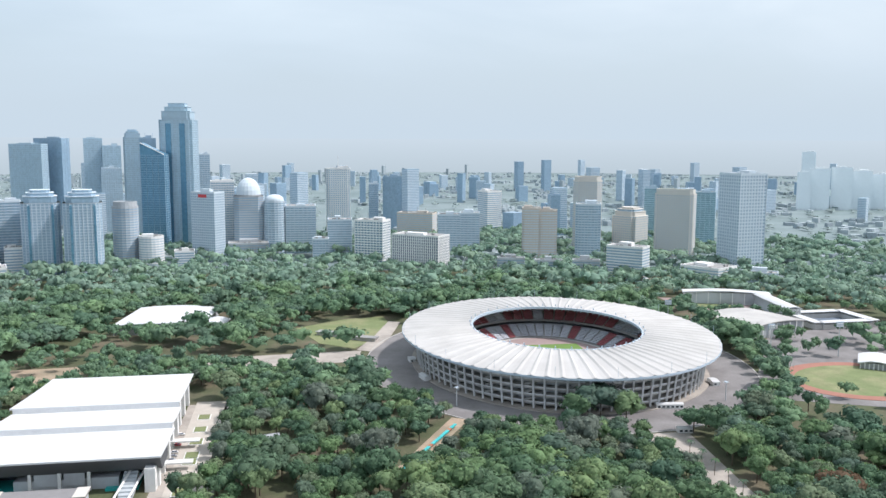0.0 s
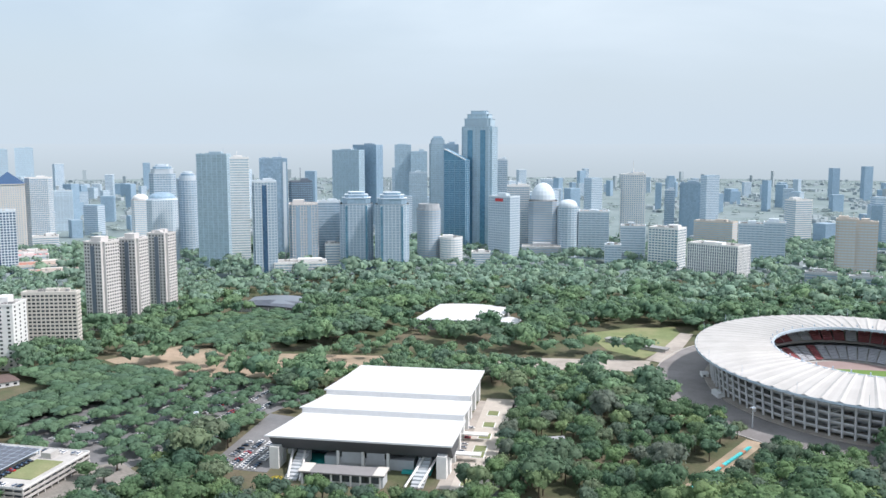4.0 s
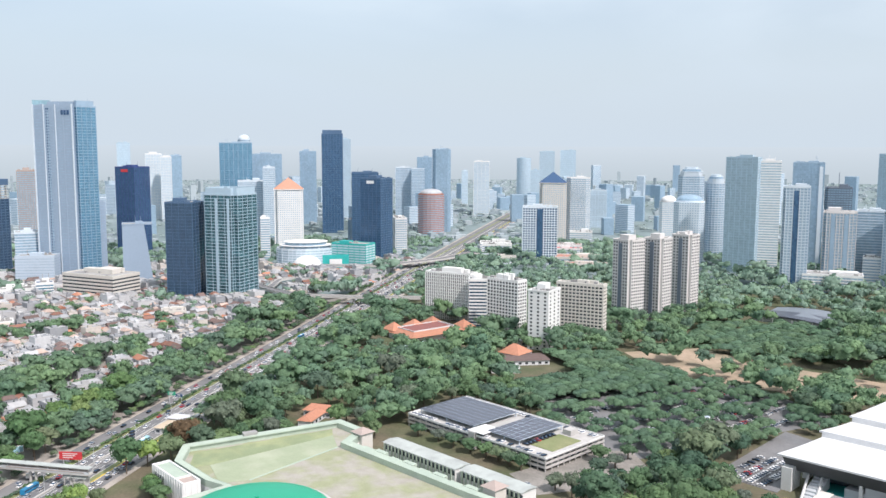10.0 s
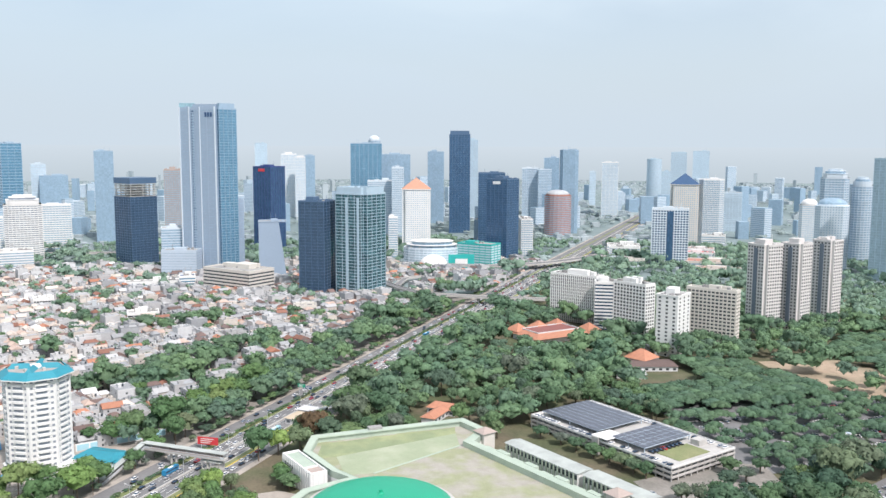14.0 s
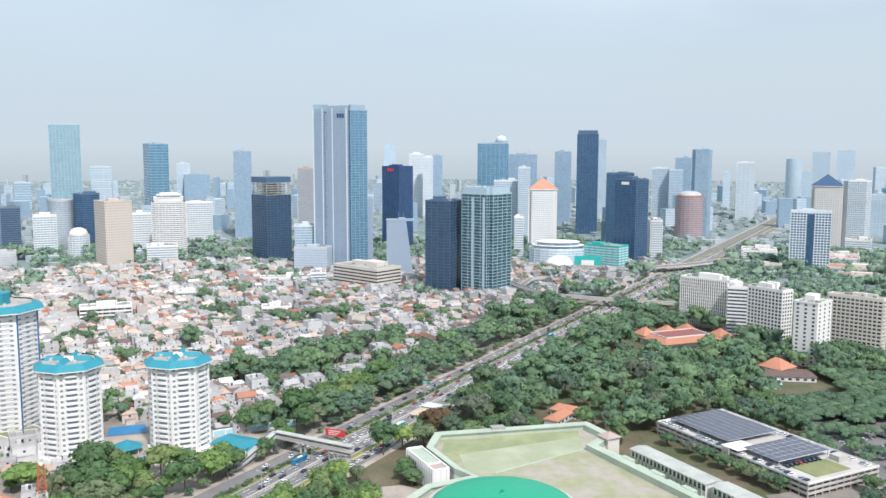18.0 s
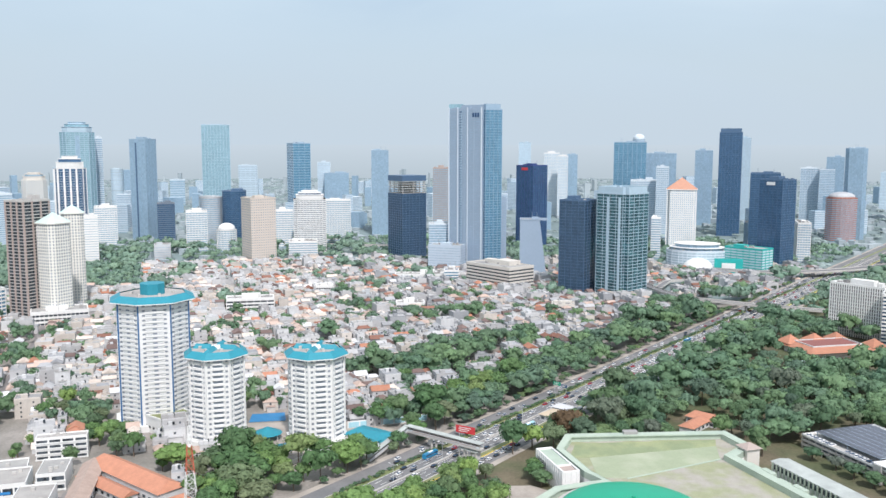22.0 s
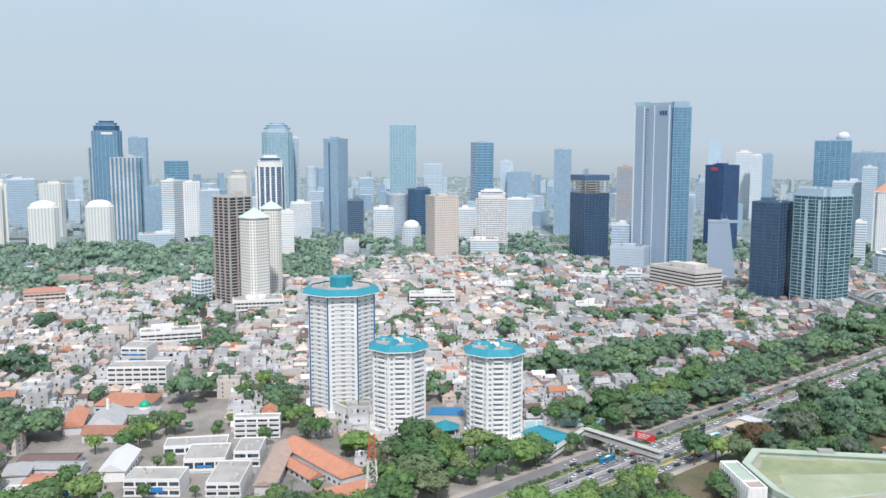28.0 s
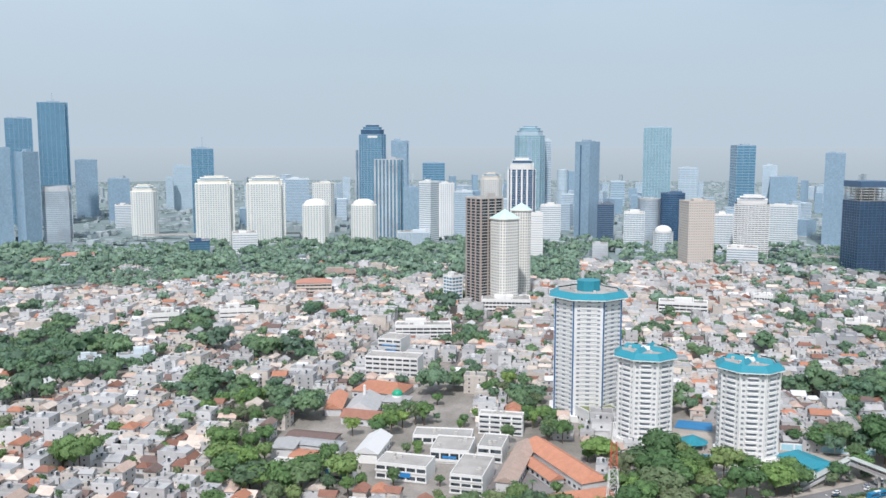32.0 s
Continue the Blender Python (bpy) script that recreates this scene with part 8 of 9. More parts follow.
def crown_pattern(seed, lobes, clumps, leaf, flat=0.8, wide=0.31):
    """A unit crown, one metre across and standing on its base: uneven billows round a dome, thick with leaf clumps that stand off them."""
    g = np.random.RandomState(seed)
    vs, fs, k = [], [], 0
    sites = []
    ball = ICO20
    for i in range(lobes):
        a = i * 2.4 + g.uniform(0, 0.9)
        rr = 0.0 if i == 0 else wide * math.sqrt(i / max(1, lobes - 1)) * g.uniform(0.85, 1.2)
        size = 0.38 if i == 0 else g.uniform(0.15, 0.25)
        cz = 0.24 if i == 0 else 0.15 + 0.34 * flat * math.sqrt(max(0.0, 1 - (rr / 0.45) ** 2)) + g.uniform(-0.06, 0.05)
        cen = np.array([rr * math.cos(a), rr * math.sin(a), cz])
        squash = np.array([1, 1, g.uniform(0.62, 0.85)])
        bv = ball[0] * size * 0.94 * squash * g.uniform(0.76, 1.1, (len(ball[0]), 1)) + cen
        vs.append(bv)
        fs += [tuple(f + k) for f in ball[1]]
        k += len(bv)
        sites.append((cen, size, squash))
    for i in range(clumps):
        cen, size, squash = sites[i % lobes]
        d = g.normal(size=3)
        d[2] = abs(d[2]) * 0.9 - 0.2
        d /= np.linalg.norm(d)
        p = cen + d * size * squash * (g.uniform(0.88, 1.05) if i % 5 else g.uniform(1.02, 1.2))
        face = d + g.normal(size=3) * 0.32 + np.array([0, 0, 0.25])
        face /= np.linalg.norm(face)
        u = np.cross(face, g.normal(size=3))
        u /= np.linalg.norm(u)
        w = np.cross(face, u)
        e = leaf * g.uniform(0.5, 1.45)
        vs.append(np.array([p - u * e - w * e * 0.5, p + u * e * 0.7 - w * e, p + u * e + w * e * 0.6, p - u * e * 0.6 + w * e]) + face * e * np.array([[0.3], [-0.2], [0.3], [-0.2]]))
        fs.append((k, k + 1, k + 2, k + 3))
        k += 4
    return np.concatenate(vs), fs


NEAR = [crown_pattern(10 + i, 8 + i % 5, 330, 0.030, (0.95, 0.7, 0.85, 0.6, 1.05, 0.8)[i]) for i in range(6)]
PARASOL = [crown_pattern(70 + i, 11, 330, 0.030, 0.42, 0.36) for i in range(3)]
MID = [crown_pattern(30 + i, 6, 130, 0.038, (0.9, 0.6, 0.8, 1.0, 0.7)[i]) for i in range(5)]
FAR = [crown_pattern(50 + i, 2, 24, 0.075) for i in range(4)]
DISTANT = [crown_pattern(60 + i, 1, 9, 0.11) for i in range(3)]


def woodland(name, label, sites, patterns, material):
    """All crowns and trunks of a wood as one mesh."""
    co, loops, starts, tones, base = [], [], [], [], 0
    g = np.random.RandomState(len(sites))
    cached = []
    for v, f in patterns:
        cached.append((v, np.concatenate([np.array(q) for q in f]), np.array([len(q) for q in f])))
    for x, y, w, h in sites:
        v, lp, cnt = cached[g.randint(len(cached))]
        a = g.rand() * math.tau
        c, s = math.cos(a), math.sin(a)
        p = np.empty_like(v)
        p[:, 0] = x + w * (v[:, 0] * c - v[:, 1] * s)
        p[:, 1] = y + w * (v[:, 0] * s + v[:, 1] * c)
        p[:, 2] = h * 0.3 + v[:, 2] * h * 1.1
        co.append(p)
        tones.append(np.full(len(v), g.rand()))
        loops.append(lp + base)
        starts.append(cnt)
        base += len(v)
    co, loops, cnt = np.concatenate(co), np.concatenate(loops), np.concatenate(starts)
    me = bpy.data.meshes.new(name)
    me.vertices.add(len(co))
    me.vertices.foreach_set("co", co.ravel())
    me.loops.add(len(loops))
    me.loops.foreach_set("vertex_index", loops.astype(np.int32))
    me.polygons.add(len(cnt))
    me.polygons.foreach_set("loop_start", np.concatenate([[0], np.cumsum(cnt)[:-1]]).astype(np.int32))
    me.polygons.foreach_set("use_smooth", np.ones(len(cnt), bool))
    me.update(calc_edges=True)
    tint = me.attributes.new("tint", "FLOAT", "POINT")
    tint.data.foreach_set("value", np.concatenate(tones).astype(np.float32))
    me.materials.append(MATS[material])
    ob = new(name, me)
    return tagged(ob, label, "trees", kind="stuff")


SPARSE = [
    [(-560, 500), (-526, 590), (-440, 600), (-345, 630), (-310, 570), (-420, 505), (-480, 480)],
    [(150, 520), (420, 520), (420, 960), (110, 960), (150, 800), (195, 720), (185, 600)],
    [(-250, 640), (-110, 590), (-105, 830), (-230, 810)],
    [(-400, 640), (-250, 640), (-250, 705), (-400, 705)],
]
PARASOLS = [
    [(-529, 556), (-586, 657), (-544, 732), (-463, 706), (-422, 653), (-457, 583)],
    [(-570, 440), (-480, 350), (-340, 300), (-322, 480), (-440, 512), (-520, 505)],
]
LOT = [(-457, 339), (-332, 309), (-319, 478), (-444, 507)]
near, mid, far, parasol = [], [], [], []
step = 10.8
for i in range(-180, 80):
    for j in range(-130, 150):
        x, y = i * step + rng.uniform(-3.4, 3.4), j * step + rng.uniform(-3.4, 3.4)
        r = math.hypot(x, y)
        if r < 350 or r > 1600:
            continue
        a = math.degrees(math.atan2(-x, y))
        if not -33 < a < 150:
            continue
        z = zone(x, y)
        if z == "road":
            continue
        if z == "houses" and rng.random() > (0.42 if a < 92 else 0.32):
            continue
        if z == "city" and rng.random() > 0.55:
            continue
        if r > 700 and (rng.random() > (0.85 if r < 1000 else 0.62)):
            continue
        if blocked(x, y, 2.5):
            continue
        if inside(LOT, x, y) and (0.16 * y + x + 425) % 15 < 4.6:
            continue
        if any(inside(g, x, y) for g in SPARSE) and rng.random() > 0.28:
            continue
        big = noise.noise(Vector((x / 48, y / 48, 7.7))) > 0.08
        if big and rng.random() < 0.3 and not any(inside(g, x, y) for g in PARASOLS):
            continue
        w = (rng.uniform(16, 26) if big else rng.uniform(12, 17) if z == "belt" else rng.uniform(9.5, 15)) * (0.55 if z == "houses" else 1) * (1.0 if r < 700 else 1.12 if r < 1000 else 1.15)
        h = (5 if z == "houses" else 6.5) + w * rng.uniform(0.35, 0.8)
        if any(inside(g, x, y) for g in PARASOLS):
            parasol.append((x, y, rng.uniform(10.5, 14) if inside(LOT, x, y) else rng.uniform(14, 20), rng.uniform(9, 11.5)))
            continue
        if -490 < x < -400 and -128 < y < 5:
            k = 0.95 if y < -62 else 0.74
            w, h = w * (k + 0.1), h * k
        # Distance from the camera picks how much haze the leaf colour holds.
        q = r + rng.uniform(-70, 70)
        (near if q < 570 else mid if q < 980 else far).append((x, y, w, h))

near.sort(key=lambda q: math.hypot(q[0], q[1]))
single, near = near[:220], near[220:]


# Bearings with the sun behind the camera take the brightened leaf colour.
def by_towers(x, y):
    return math.atan2(-x, y) > radians(78)


def single_trees(sites, leaf, label):
    kinds = []
    for v, f in NEAR:
        t = thing("tree", label, "tree", group="broadleaf trees")
        crown = Shape()
        crown.v = [(a * 1.0, b * 1.0, 0.3 + c * 1.1) for a, b, c in v]
        crown.f = [tuple(int(q) for q in face) for face in f]
        part("crown", crown, leaf, t)
        trunk = Shape().prism(oval(0.03, 0.03, 7), 0, 0.5, True, oval(0.016, 0.016, 7))
        for a in (0.4, 2.3, 4.4):
            trunk.rod((0, 0, 0.36), (0.16 * math.cos(a), 0.16 * math.sin(a), 0.62), 0.012, 5)
        part("trunk", trunk, "bark", t)
        kinds.append(t)
    for i, (x, y, w, h) in enumerate(sites):
        m = pose(x, y, 0, 0, 0, rng.uniform(0, 360)) @ Matrix.Diagonal((w, w, h, 1))
        t = kinds[i] if i < 6 else copy_thing(kinds[rng.randrange(6)], pose(x, y, 0))
        t.matrix_basis = m


single_trees([q for q in single if not by_towers(*q[:2])], "leaf", "leafy green broadleaf tree with rounded crown")
single_trees([q for q in single if by_towers(*q[:2])], "leaf_frontlit", "broadleaf tree beside the highway in front-lit green")
for x, y in ((-447, 251), (-432, 256.5), (-419, 259), (-406, 262.5), (-395, 266), (-386, 268), (-377, 269.5), (-368, 271), (-424, 92), (-432, 90), (-440, 92)):
    near.append((x, y, rng.uniform(10, 13), rng.uniform(8.5, 10.5)))
for x, y, w, h in ((45, 538, 36, 26), (60, 530, 24, 21), (30, 528, 24, 20), (-112, 566, 20, 17), (-96, 540, 22, 18), (-128, 585, 18, 15), (128, 505, 20, 15), (150, 520, 18, 14)):
    near.append((x, y, w, h))
for x, y in ((-345, 318), (-340, 302), (-330, 287), (-352, 334), (-337, 270), (-326, 303), (-358, 318)):
    near.append((x, y, rng.uniform(10, 14), rng.uniform(8.5, 11)))
rust = [q for i, q in enumerate(near) if i % 293 == 7]
park = [q for i, q in enumerate(near) if i % 293 != 7]
woodland("park_woods", "dense green park trees with rounded crowns", [q for q in park if not by_towers(*q[:2])], NEAR, "leaf")
woodland("roadside_trees", "trees between houses and highway in front-lit green", [q for q in park if by_towers(*q[:2])], NEAR, "leaf_frontlit")
woodland("car_park_trees", "flat topped rain trees shading a car park", parasol, PARASOL, "leaf_parasol")
blossom = thing("tree", "small tree with bright yellow blossom beside the hall", "tree", -258, 349, 0, 0, group="broadleaf trees")
crown, trunk = Shape(), Shape().prism(oval(0.3, 0.3, 7), 0, 5, True, oval(0.16, 0.16, 7))
crown.v = [(a * 9.0, b * 9.0, 2.6 + c * 8.0) for a, b, c in NEAR[2][0]]
crown.f = [tuple(int(q) for q in face) for face in NEAR[2][1]]
part("crown", crown, "leaf_yellow", blossom, "bright yellow blossoming crown")
part("trunk", trunk, "bark", blossom)
woodland("flowering_trees", "scattered rust coloured flowering trees", rust, NEAR, "leaf_rust")
woodland("middle_woods", "woods farther from the stadium in haze-tinted green", mid, MID, "leaf_mid_hazed")
woodland("far_woods", "woods before the skyline in haze-tinted green", far, FAR, "leaf_far_hazed")
print("TREES", len(near), len(mid), len(far))
hedge = []
for s in range(300, 1150, 3):
    for c in (-273.5, -288.6):
        if rng.random() < (0.9 if c > -280 else 0.35):
            x, y = on_road(s + rng.uniform(-1, 1), c + rng.uniform(-0.5, 0.5))
            w = rng.uniform(3, 4.4) if c > -280 else rng.uniform(5, 9)
            hedge.append((x, y, w, rng.uniform(2.2, 3.2) if c > -280 else w * 0.9))
woodland("roadside_hedge", "clipped green hedge and shrubs beside the highway", hedge, MID, "leaf")
trunks = Shape()
for x, y, w, h in near:
    trunks.prism([(x - 0.3, y - 0.3), (x + 0.3, y - 0.3), (x + 0.3, y + 0.3), (x - 0.3, y + 0.3)], 0, h * 0.6, False)
tagged(new("tree_trunks", trunks.mesh("tree_trunks", "bark")), "brown trunks under the park trees", "trunks", kind="stuff")

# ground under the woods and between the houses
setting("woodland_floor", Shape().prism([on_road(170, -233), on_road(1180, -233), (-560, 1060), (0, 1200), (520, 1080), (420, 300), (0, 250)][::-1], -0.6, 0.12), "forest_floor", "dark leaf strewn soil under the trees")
setting("village_ground", Shape().prism([on_road(170, -290), (-300, -420), (-500, -1000), (-1000, -800), (-1150, 0), on_road(980, -290)][::-1], -0.6, 0.12), "yard", "grey brown yards and lanes between houses")

# houses
ROOFS = ("tile_orange", "tile_faded", "sheet_pale", "tile_beige", "sheet_grey", "tile_faded", "tile_rust", "tile_beige", "sheet_white", "tile_dark", "tile_beige")
GREY_WALLS = ("plaster_grey", "plaster_tan", "plaster_dim", "plaster_grey", "plaster_dim", "plaster_white")
GREY_ROOFS = ("sheet_grey", "sheet_pale", "sheet_grey", "tile_faded", "tile_dark", "tile_orange", "tile_rust", "sheet_grey", "tile_dark")
WALLS = ("plaster_white", "plaster_tan", "plaster_white", "plaster_grey")


def house_shapes(w, d, h, kind):
    """The walls, roof and windows of one house, each a Shape."""
    a, b = w / 2, d / 2
    wall, roof, win = Shape().box(-a, a, -b, b, 0, h), Shape(), Shape()
    if kind == "flat":
        roof.box(-a + 0.2, a - 0.2, -b + 0.2, b - 0.2, h, h + 0.15)
        wall.ring([(-a, -b), (a, -b), (a, b), (-a, b)], [(-a + 0.2, -b + 0.2), (a - 0.2, -b + 0.2), (a - 0.2, b - 0.2), (-a + 0.2, b - 0.2)], h, h + 0.9)
        wall.box(-a * 0.5, 0, -b * 0.5, 0.1, h + 0.1, h + 2.3)
    else:
        roof.gable(-a - 0.5, a + 0.5, -b - 0.6, b + 0.6, h, (b + 0.6) * 0.55, b * 0.8 if kind == "hip" else 0.0)
    for z in [1.0 + 3 * k for k in range(int(h // 3))]:
        for u in (-a * 0.5, a * 0.45):
            win.box(u - 0.5, u + 0.5, -b - 0.05, b + 0.05, z, z + 1.2)
        win.box(-a - 0.05, a + 0.05, -0.7, 0.6, z, z + 1.3)
    return wall, roof, win


LANES = []
for n, pts in enumerate((((-520, -239), (-537, -242), (-672, -266), (-784, -289), (-880, -312)), ((-470, -306), (-521, -319), (-698, -361), (-820, -390)))):
    line = [Vector((x, y, 0.2)) for x, y in pts]
    setting("lane_%d" % (n + 3), ribbon(line, 3.2, -0.4, 0.05), "asphalt_pale", "narrow pale lane between small houses", "road")
    LANES.append(ribbon(line, 7.0, 0, 1).v)


def in_lane(x, y):
    return any(inside([p[:2] for p in (v[k], v[k + 1], v[k + 5], v[k + 4])], x, y) for v in LANES for k in range(0, len(v) - 4, 4))


SCHOOL = [(-372, -84), (-372, -282), (-470, -300), (-566, -280), (-566, -215), (-505, -190), (-470, -104)]
spots = []
for i in range(-170, 20):
    for j in range(-190, 190):
        u, v = i * 9.2 + rng.uniform(-1.2, 1.2), j * 8.0 + rng.uniform(-1.0, 1.0)
        ca, sa = math.cos(radians(14)), math.sin(radians(14))
        x, y = u * ca - v * sa, u * sa + v * ca
        r = math.hypot(x, y)
        if r < 345 or r > 1350 or i % 9 == 0 or j % 14 == 0:
            continue
        az = math.degrees(math.atan2(-x, y))
        if not 40 < az < 150 or zone(x, y) != "houses" or blocked(x, y, 4.5) or inside(SCHOOL, x, y) or in_lane(x, y):
            continue
        spots.append((r, x, y))
spots.sort()
print("HOUSES", len(spots))
models = []
for i in range(14):
    kind = ("gable", "hip", "gable", "flat", "gable", "hip", "gable")[i % 7]
    w, d, h = rng.uniform(8, 11), rng.uniform(6.5, 8.5), rng.choice((3.4, 3.8, 6.2))
    rf = ROOFS[i % 7] if kind != "flat" else "roof_grey"
    wl2 = WALLS[i % 4]
    said = {"tile_beige": "weathered beige", "tile_orange": "orange tiled", "tile_faded": "faded terracotta", "tile_dark": "dark tiled", "tile_rust": "rust red tiled", "sheet_grey": "grey sheet", "sheet_pale": "pale sheet", "sheet_white": "white sheet", "roof_grey": "flat grey"}[rf]
    t = thing("house", "small plastered town house with %s roof" % said, "house", group="town houses")
    a, b, c = house_shapes(w, d, h, kind)
    part("wall", a, wl2, t)
    part("roof", b, rf, t)
    for k in range(0, min(len(c.f), 12), 6):
        q = Shape()
        q.v = c.v[k // 6 * 8:k // 6 * 8 + 8]
        q.f = [tuple(z - k // 6 * 8 for z in f) for f in c.f[k:k + 6]]
        part("window", q, "window_glass", t)
    models.append(t)
solo = 160
for i, (r, x, y) in enumerate(spots[:solo]):
    m = pose(x, y, 0, 0, 0, 14 + rng.choice((0, 90, 180, 270)) + rng.uniform(-4, 4))
    if i < 14:
        models[i].matrix_basis = m
    else:
        copy_thing(models[rng.randrange(14)], m)
pools = {}
for r, x, y in spots[solo:]:
    kind = rng.choice(("gable", "gable", "hip", "flat", "flat"))
    w, d, h = rng.uniform(6.5, 13), rng.uniform(5, 9.5), rng.choice((3.2, 3.4, 3.8, 6.0, 6.4, 9.4))
    if kind == "flat":
        h = max(h, 6.4)
        if rng.random() < 0.22:
            w, d, h = rng.uniform(11, 19), rng.uniform(9, 14), rng.choice((9.6, 9.6, 12.8))
    shapes = house_shapes(w, d, h, kind)
    turn = radians(14 + rng.choice((0, 90)) + rng.uniform(-5, 5))
    c, s = math.cos(turn), math.sin(turn)
    near_road = math.atan2(-x, y) < radians(90 + rng.uniform(-8, 8))
    rf = rng.choice(GREY_ROOFS if near_road else ROOFS) if kind != "flat" else rng.choice(("roof_grey", "sheet_grey", "sheet_pale"))
    if rng.random() < 0.6:
        # a lower wing under its own lean-to roof, and a water tank
        e, q = rng.uniform(2, 4), rng.uniform(0.5, 0.9) * d / 2
        shapes[0].box(w / 2, w / 2 + e, -q, q, 0, h * 0.6)
        shapes[1].prism([(w / 2 - 0.1, -q - 0.3), (w / 2 + e + 0.4, -q - 0.3), (w / 2 + e + 0.4, q + 0.3), (w / 2 - 0.1, q + 0.3)], h * 0.6, h * 0.6 + 0.18)
        if kind == "flat":
            shapes[2].prism(oval(0.7, 0.7, 8), h + 0.9, h + 2.5)
    for sh, key in zip(shapes, (rng.choice(GREY_WALLS if near_road else WALLS), rf, "window_glass")):
        if key == "window_glass" and r > 800:
            continue
        p = pools.setdefault(key, Shape())
        k = len(p.v)
        p.v += [(x + a * c - b * s, y + a * s + b * c, z) for a, b, z in sh.v]
        p.f += [tuple(q + k for q in f) for f in sh.f]
WORDS = {"plaster_dim": "dark grey plastered", "plaster_white": "white plastered", "plaster_tan": "tan plastered", "plaster_grey": "grey plastered", "window_glass": "dark windows of"}
for key, p in pools.items():
    ob = new("house_roofs" if key not in WORDS else "house_walls" if key != "window_glass" else "house_windows", p.mesh("houses", key))
    tagged(ob, (WORDS[key] + " small houses packed close together") if key in WORDS else key.replace("_", " ") + " roofs of densely packed small houses", "houses", kind="stuff")

mat("far_wall_hazed", (0.37, 0.43, 0.46), 0.9, vary=0.08, size=20, spread=0.09)
# far city: small blocks out to the horizon, haze put into their colours
fc = Shape()
fcb = Shape()
for i in range(17000):
    a = radians(rng.uniform(-33, 150))
    r = 1250 + 3500 * rng.random() ** 0.8
    x, y = -math.sin(a) * r, math.cos(a) * r
    if zone(x, y) == "road" or noise.noise(Vector((x / 260, y / 260, 9))) < (-0.12 if a > 0.3 else 0.05) or blocked(x, y, 8):
        continue
    w, d = rng.uniform(7, 22), rng.uniform(7, 16)
    h = rng.uniform(4, 11) if rng.random() < 0.985 or r < 2400 else rng.uniform(25, 70)
    t = rng.uniform(0, 1.5)
    c, s = math.cos(t), math.sin(t)
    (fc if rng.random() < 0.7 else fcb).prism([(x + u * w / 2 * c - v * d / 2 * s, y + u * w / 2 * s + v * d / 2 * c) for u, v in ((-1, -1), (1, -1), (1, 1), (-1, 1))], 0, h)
tagged(new("far_city", fc.mesh("far_city", "far_wall_hazed")), "haze-tinted low buildings spreading to the horizon", "buildings", kind="stuff")
tagged(new("far_roofs", fcb.mesh("far_roofs", "far_tile_hazed")), "haze-tinted houses spreading to the horizon", "buildings", kind="stuff") if mat("far_tile_hazed", (0.28, 0.335, 0.365), 0.9, vary=0.08, size=20, spread=0.1) else None
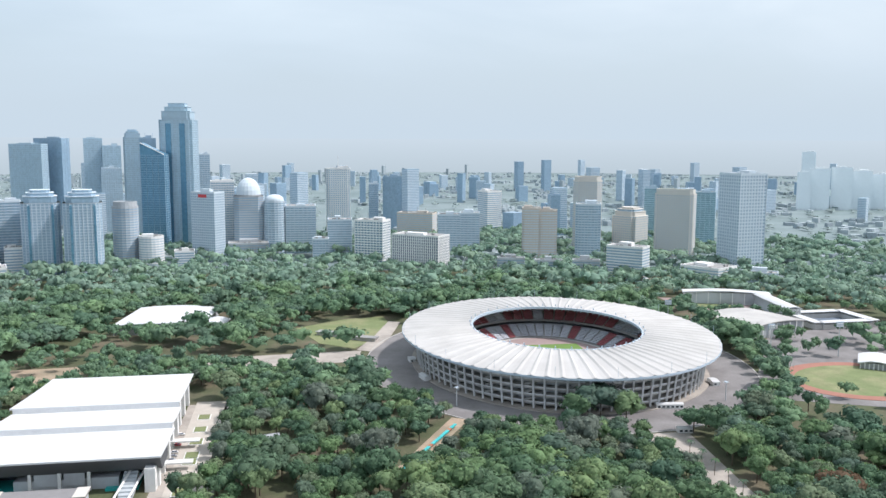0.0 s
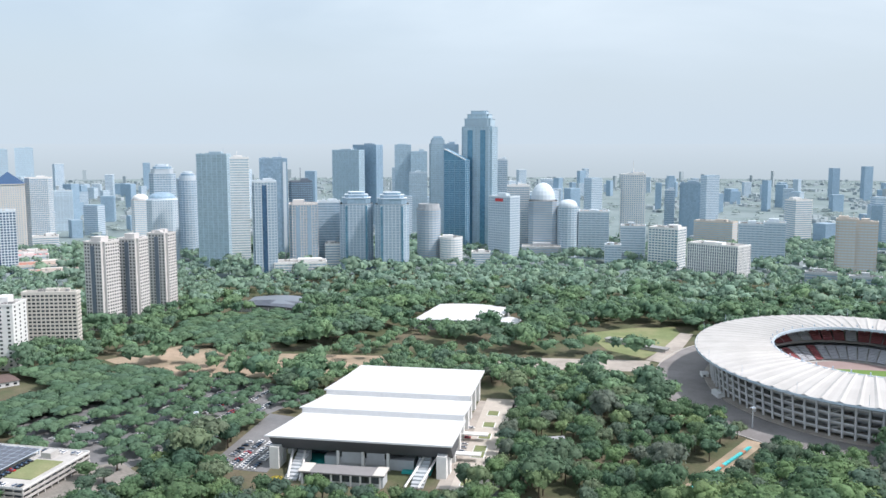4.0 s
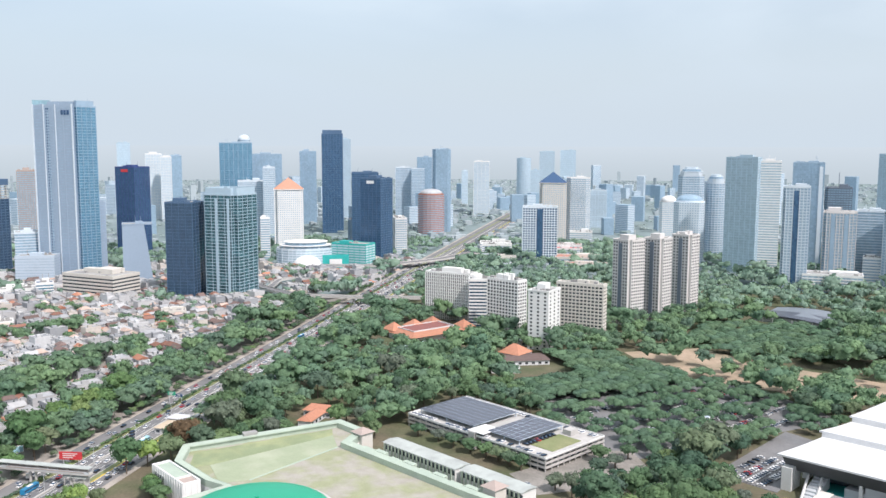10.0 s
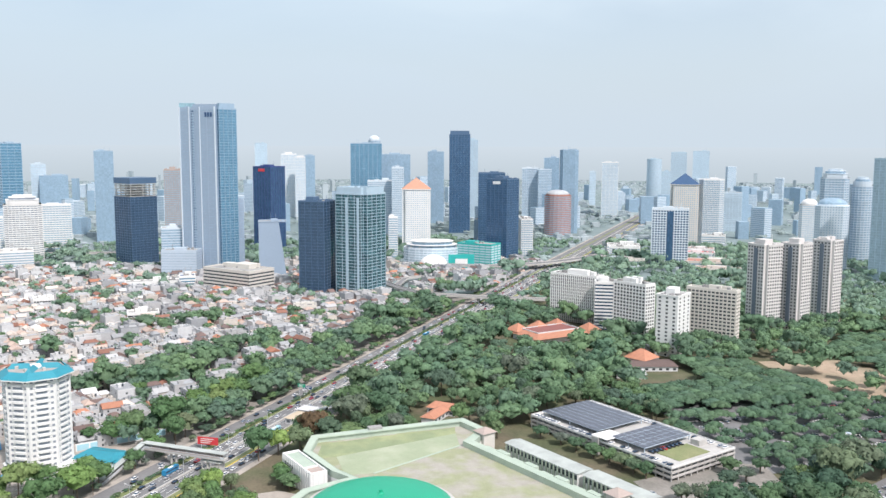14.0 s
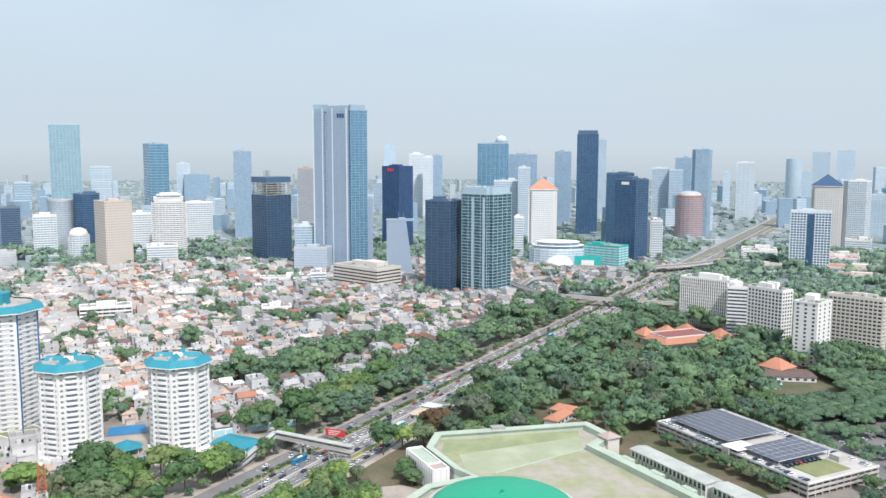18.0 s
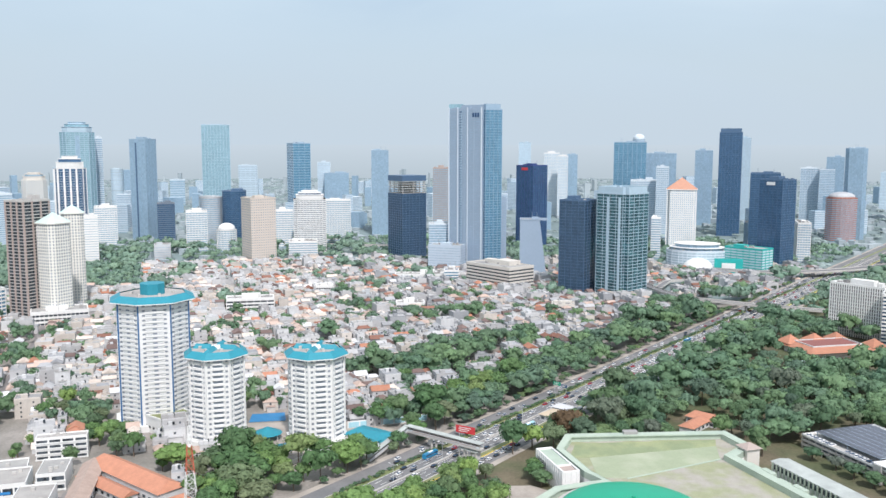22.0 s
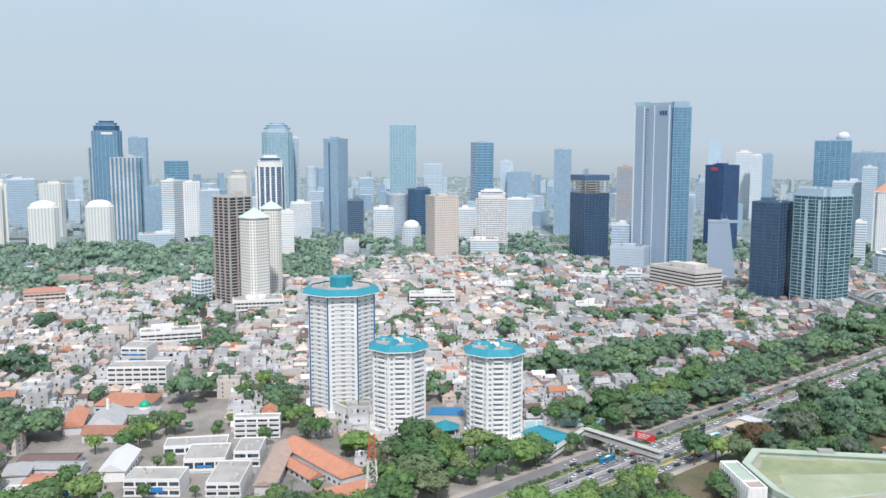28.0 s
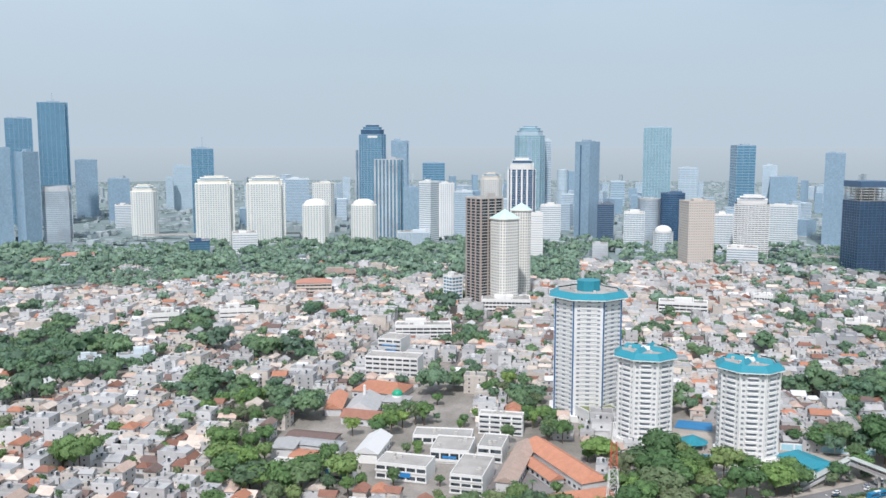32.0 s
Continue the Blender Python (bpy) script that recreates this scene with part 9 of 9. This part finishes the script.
# mid-rise blocks of the skyline behind the named towers
pale_b, blue_b, glass_b = Shape(), Shape(), Shape()
for i in range(420):
    a = radians(rng.uniform(46, 126) if i < 260 else rng.uniform(-26, 46))
    r = rng.uniform(1750, 3300) if i < 260 else rng.uniform(1600, 3600)
    x, y = -math.sin(a) * r, math.cos(a) * r
    if zone(x, y) == "road" or blocked(x, y, 22):
        continue
    w, d, h, t = rng.uniform(16, 34), rng.uniform(16, 30), rng.uniform(28, 62) + (55 * rng.random() if rng.random() < 0.4 else 0), rng.uniform(0, 1.5)
    c, si = math.cos(t), math.sin(t)
    foot = [(x + u * w / 2 * c - v * d / 2 * si, y + u * w / 2 * si + v * d / 2 * c) for u, v in ((-1, -1), (1, -1), (1, 1), (-1, 1))]
    lean = [(x + (p - x) * 0.97, y + (q - y) * 0.97) for p, q in foot]
    glass_b.prism(lean, 0, h - 1)
    wall_b = pale_b if rng.random() < 0.55 else blue_b
    for k in range(int(h / 3.8)):
        wall_b.prism(foot, k * 3.8 + 2.0, k * 3.8 + 3.8)
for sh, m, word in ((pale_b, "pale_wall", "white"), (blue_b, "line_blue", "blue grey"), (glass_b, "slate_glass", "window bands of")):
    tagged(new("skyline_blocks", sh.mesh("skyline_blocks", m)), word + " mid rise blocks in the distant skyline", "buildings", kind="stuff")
spread_trees = []
for i in range(6500):
    a = radians(rng.uniform(-33, 150))
    r = 1300 + 3300 * rng.random()
    x, y = -math.sin(a) * r, math.cos(a) * r
    if zone(x, y) == "road" or noise.noise(Vector((x / 260, y / 260, 9))) > 0.38 or blocked(x, y, 5):
        continue
    w = rng.uniform(13, 30)
    spread_trees.append((x, y, w, w * 0.38))
woodland("distant_trees", "haze-tinted tree clumps among far buildings", spread_trees, DISTANT, "leaf_distant_hazed")
# glowing ring behind the last blocks, coloured as haze and graded by height
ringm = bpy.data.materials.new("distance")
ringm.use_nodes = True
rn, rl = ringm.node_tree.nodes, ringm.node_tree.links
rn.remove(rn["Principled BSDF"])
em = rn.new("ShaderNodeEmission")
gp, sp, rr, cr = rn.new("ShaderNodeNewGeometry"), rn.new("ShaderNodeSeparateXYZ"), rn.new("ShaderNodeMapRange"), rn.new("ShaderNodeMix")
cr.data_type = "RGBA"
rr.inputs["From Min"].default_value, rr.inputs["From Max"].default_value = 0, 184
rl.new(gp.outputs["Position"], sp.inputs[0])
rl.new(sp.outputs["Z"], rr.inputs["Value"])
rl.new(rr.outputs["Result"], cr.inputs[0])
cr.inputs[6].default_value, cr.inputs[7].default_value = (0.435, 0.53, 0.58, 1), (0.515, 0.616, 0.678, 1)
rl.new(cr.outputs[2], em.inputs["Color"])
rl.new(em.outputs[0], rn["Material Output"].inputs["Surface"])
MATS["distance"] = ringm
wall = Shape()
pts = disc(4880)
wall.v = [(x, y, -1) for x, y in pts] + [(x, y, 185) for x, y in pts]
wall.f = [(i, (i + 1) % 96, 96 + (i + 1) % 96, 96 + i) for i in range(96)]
setting("backdrop", wall, "distance", "glowing backdrop ring painted as horizon haze", "backdrop")
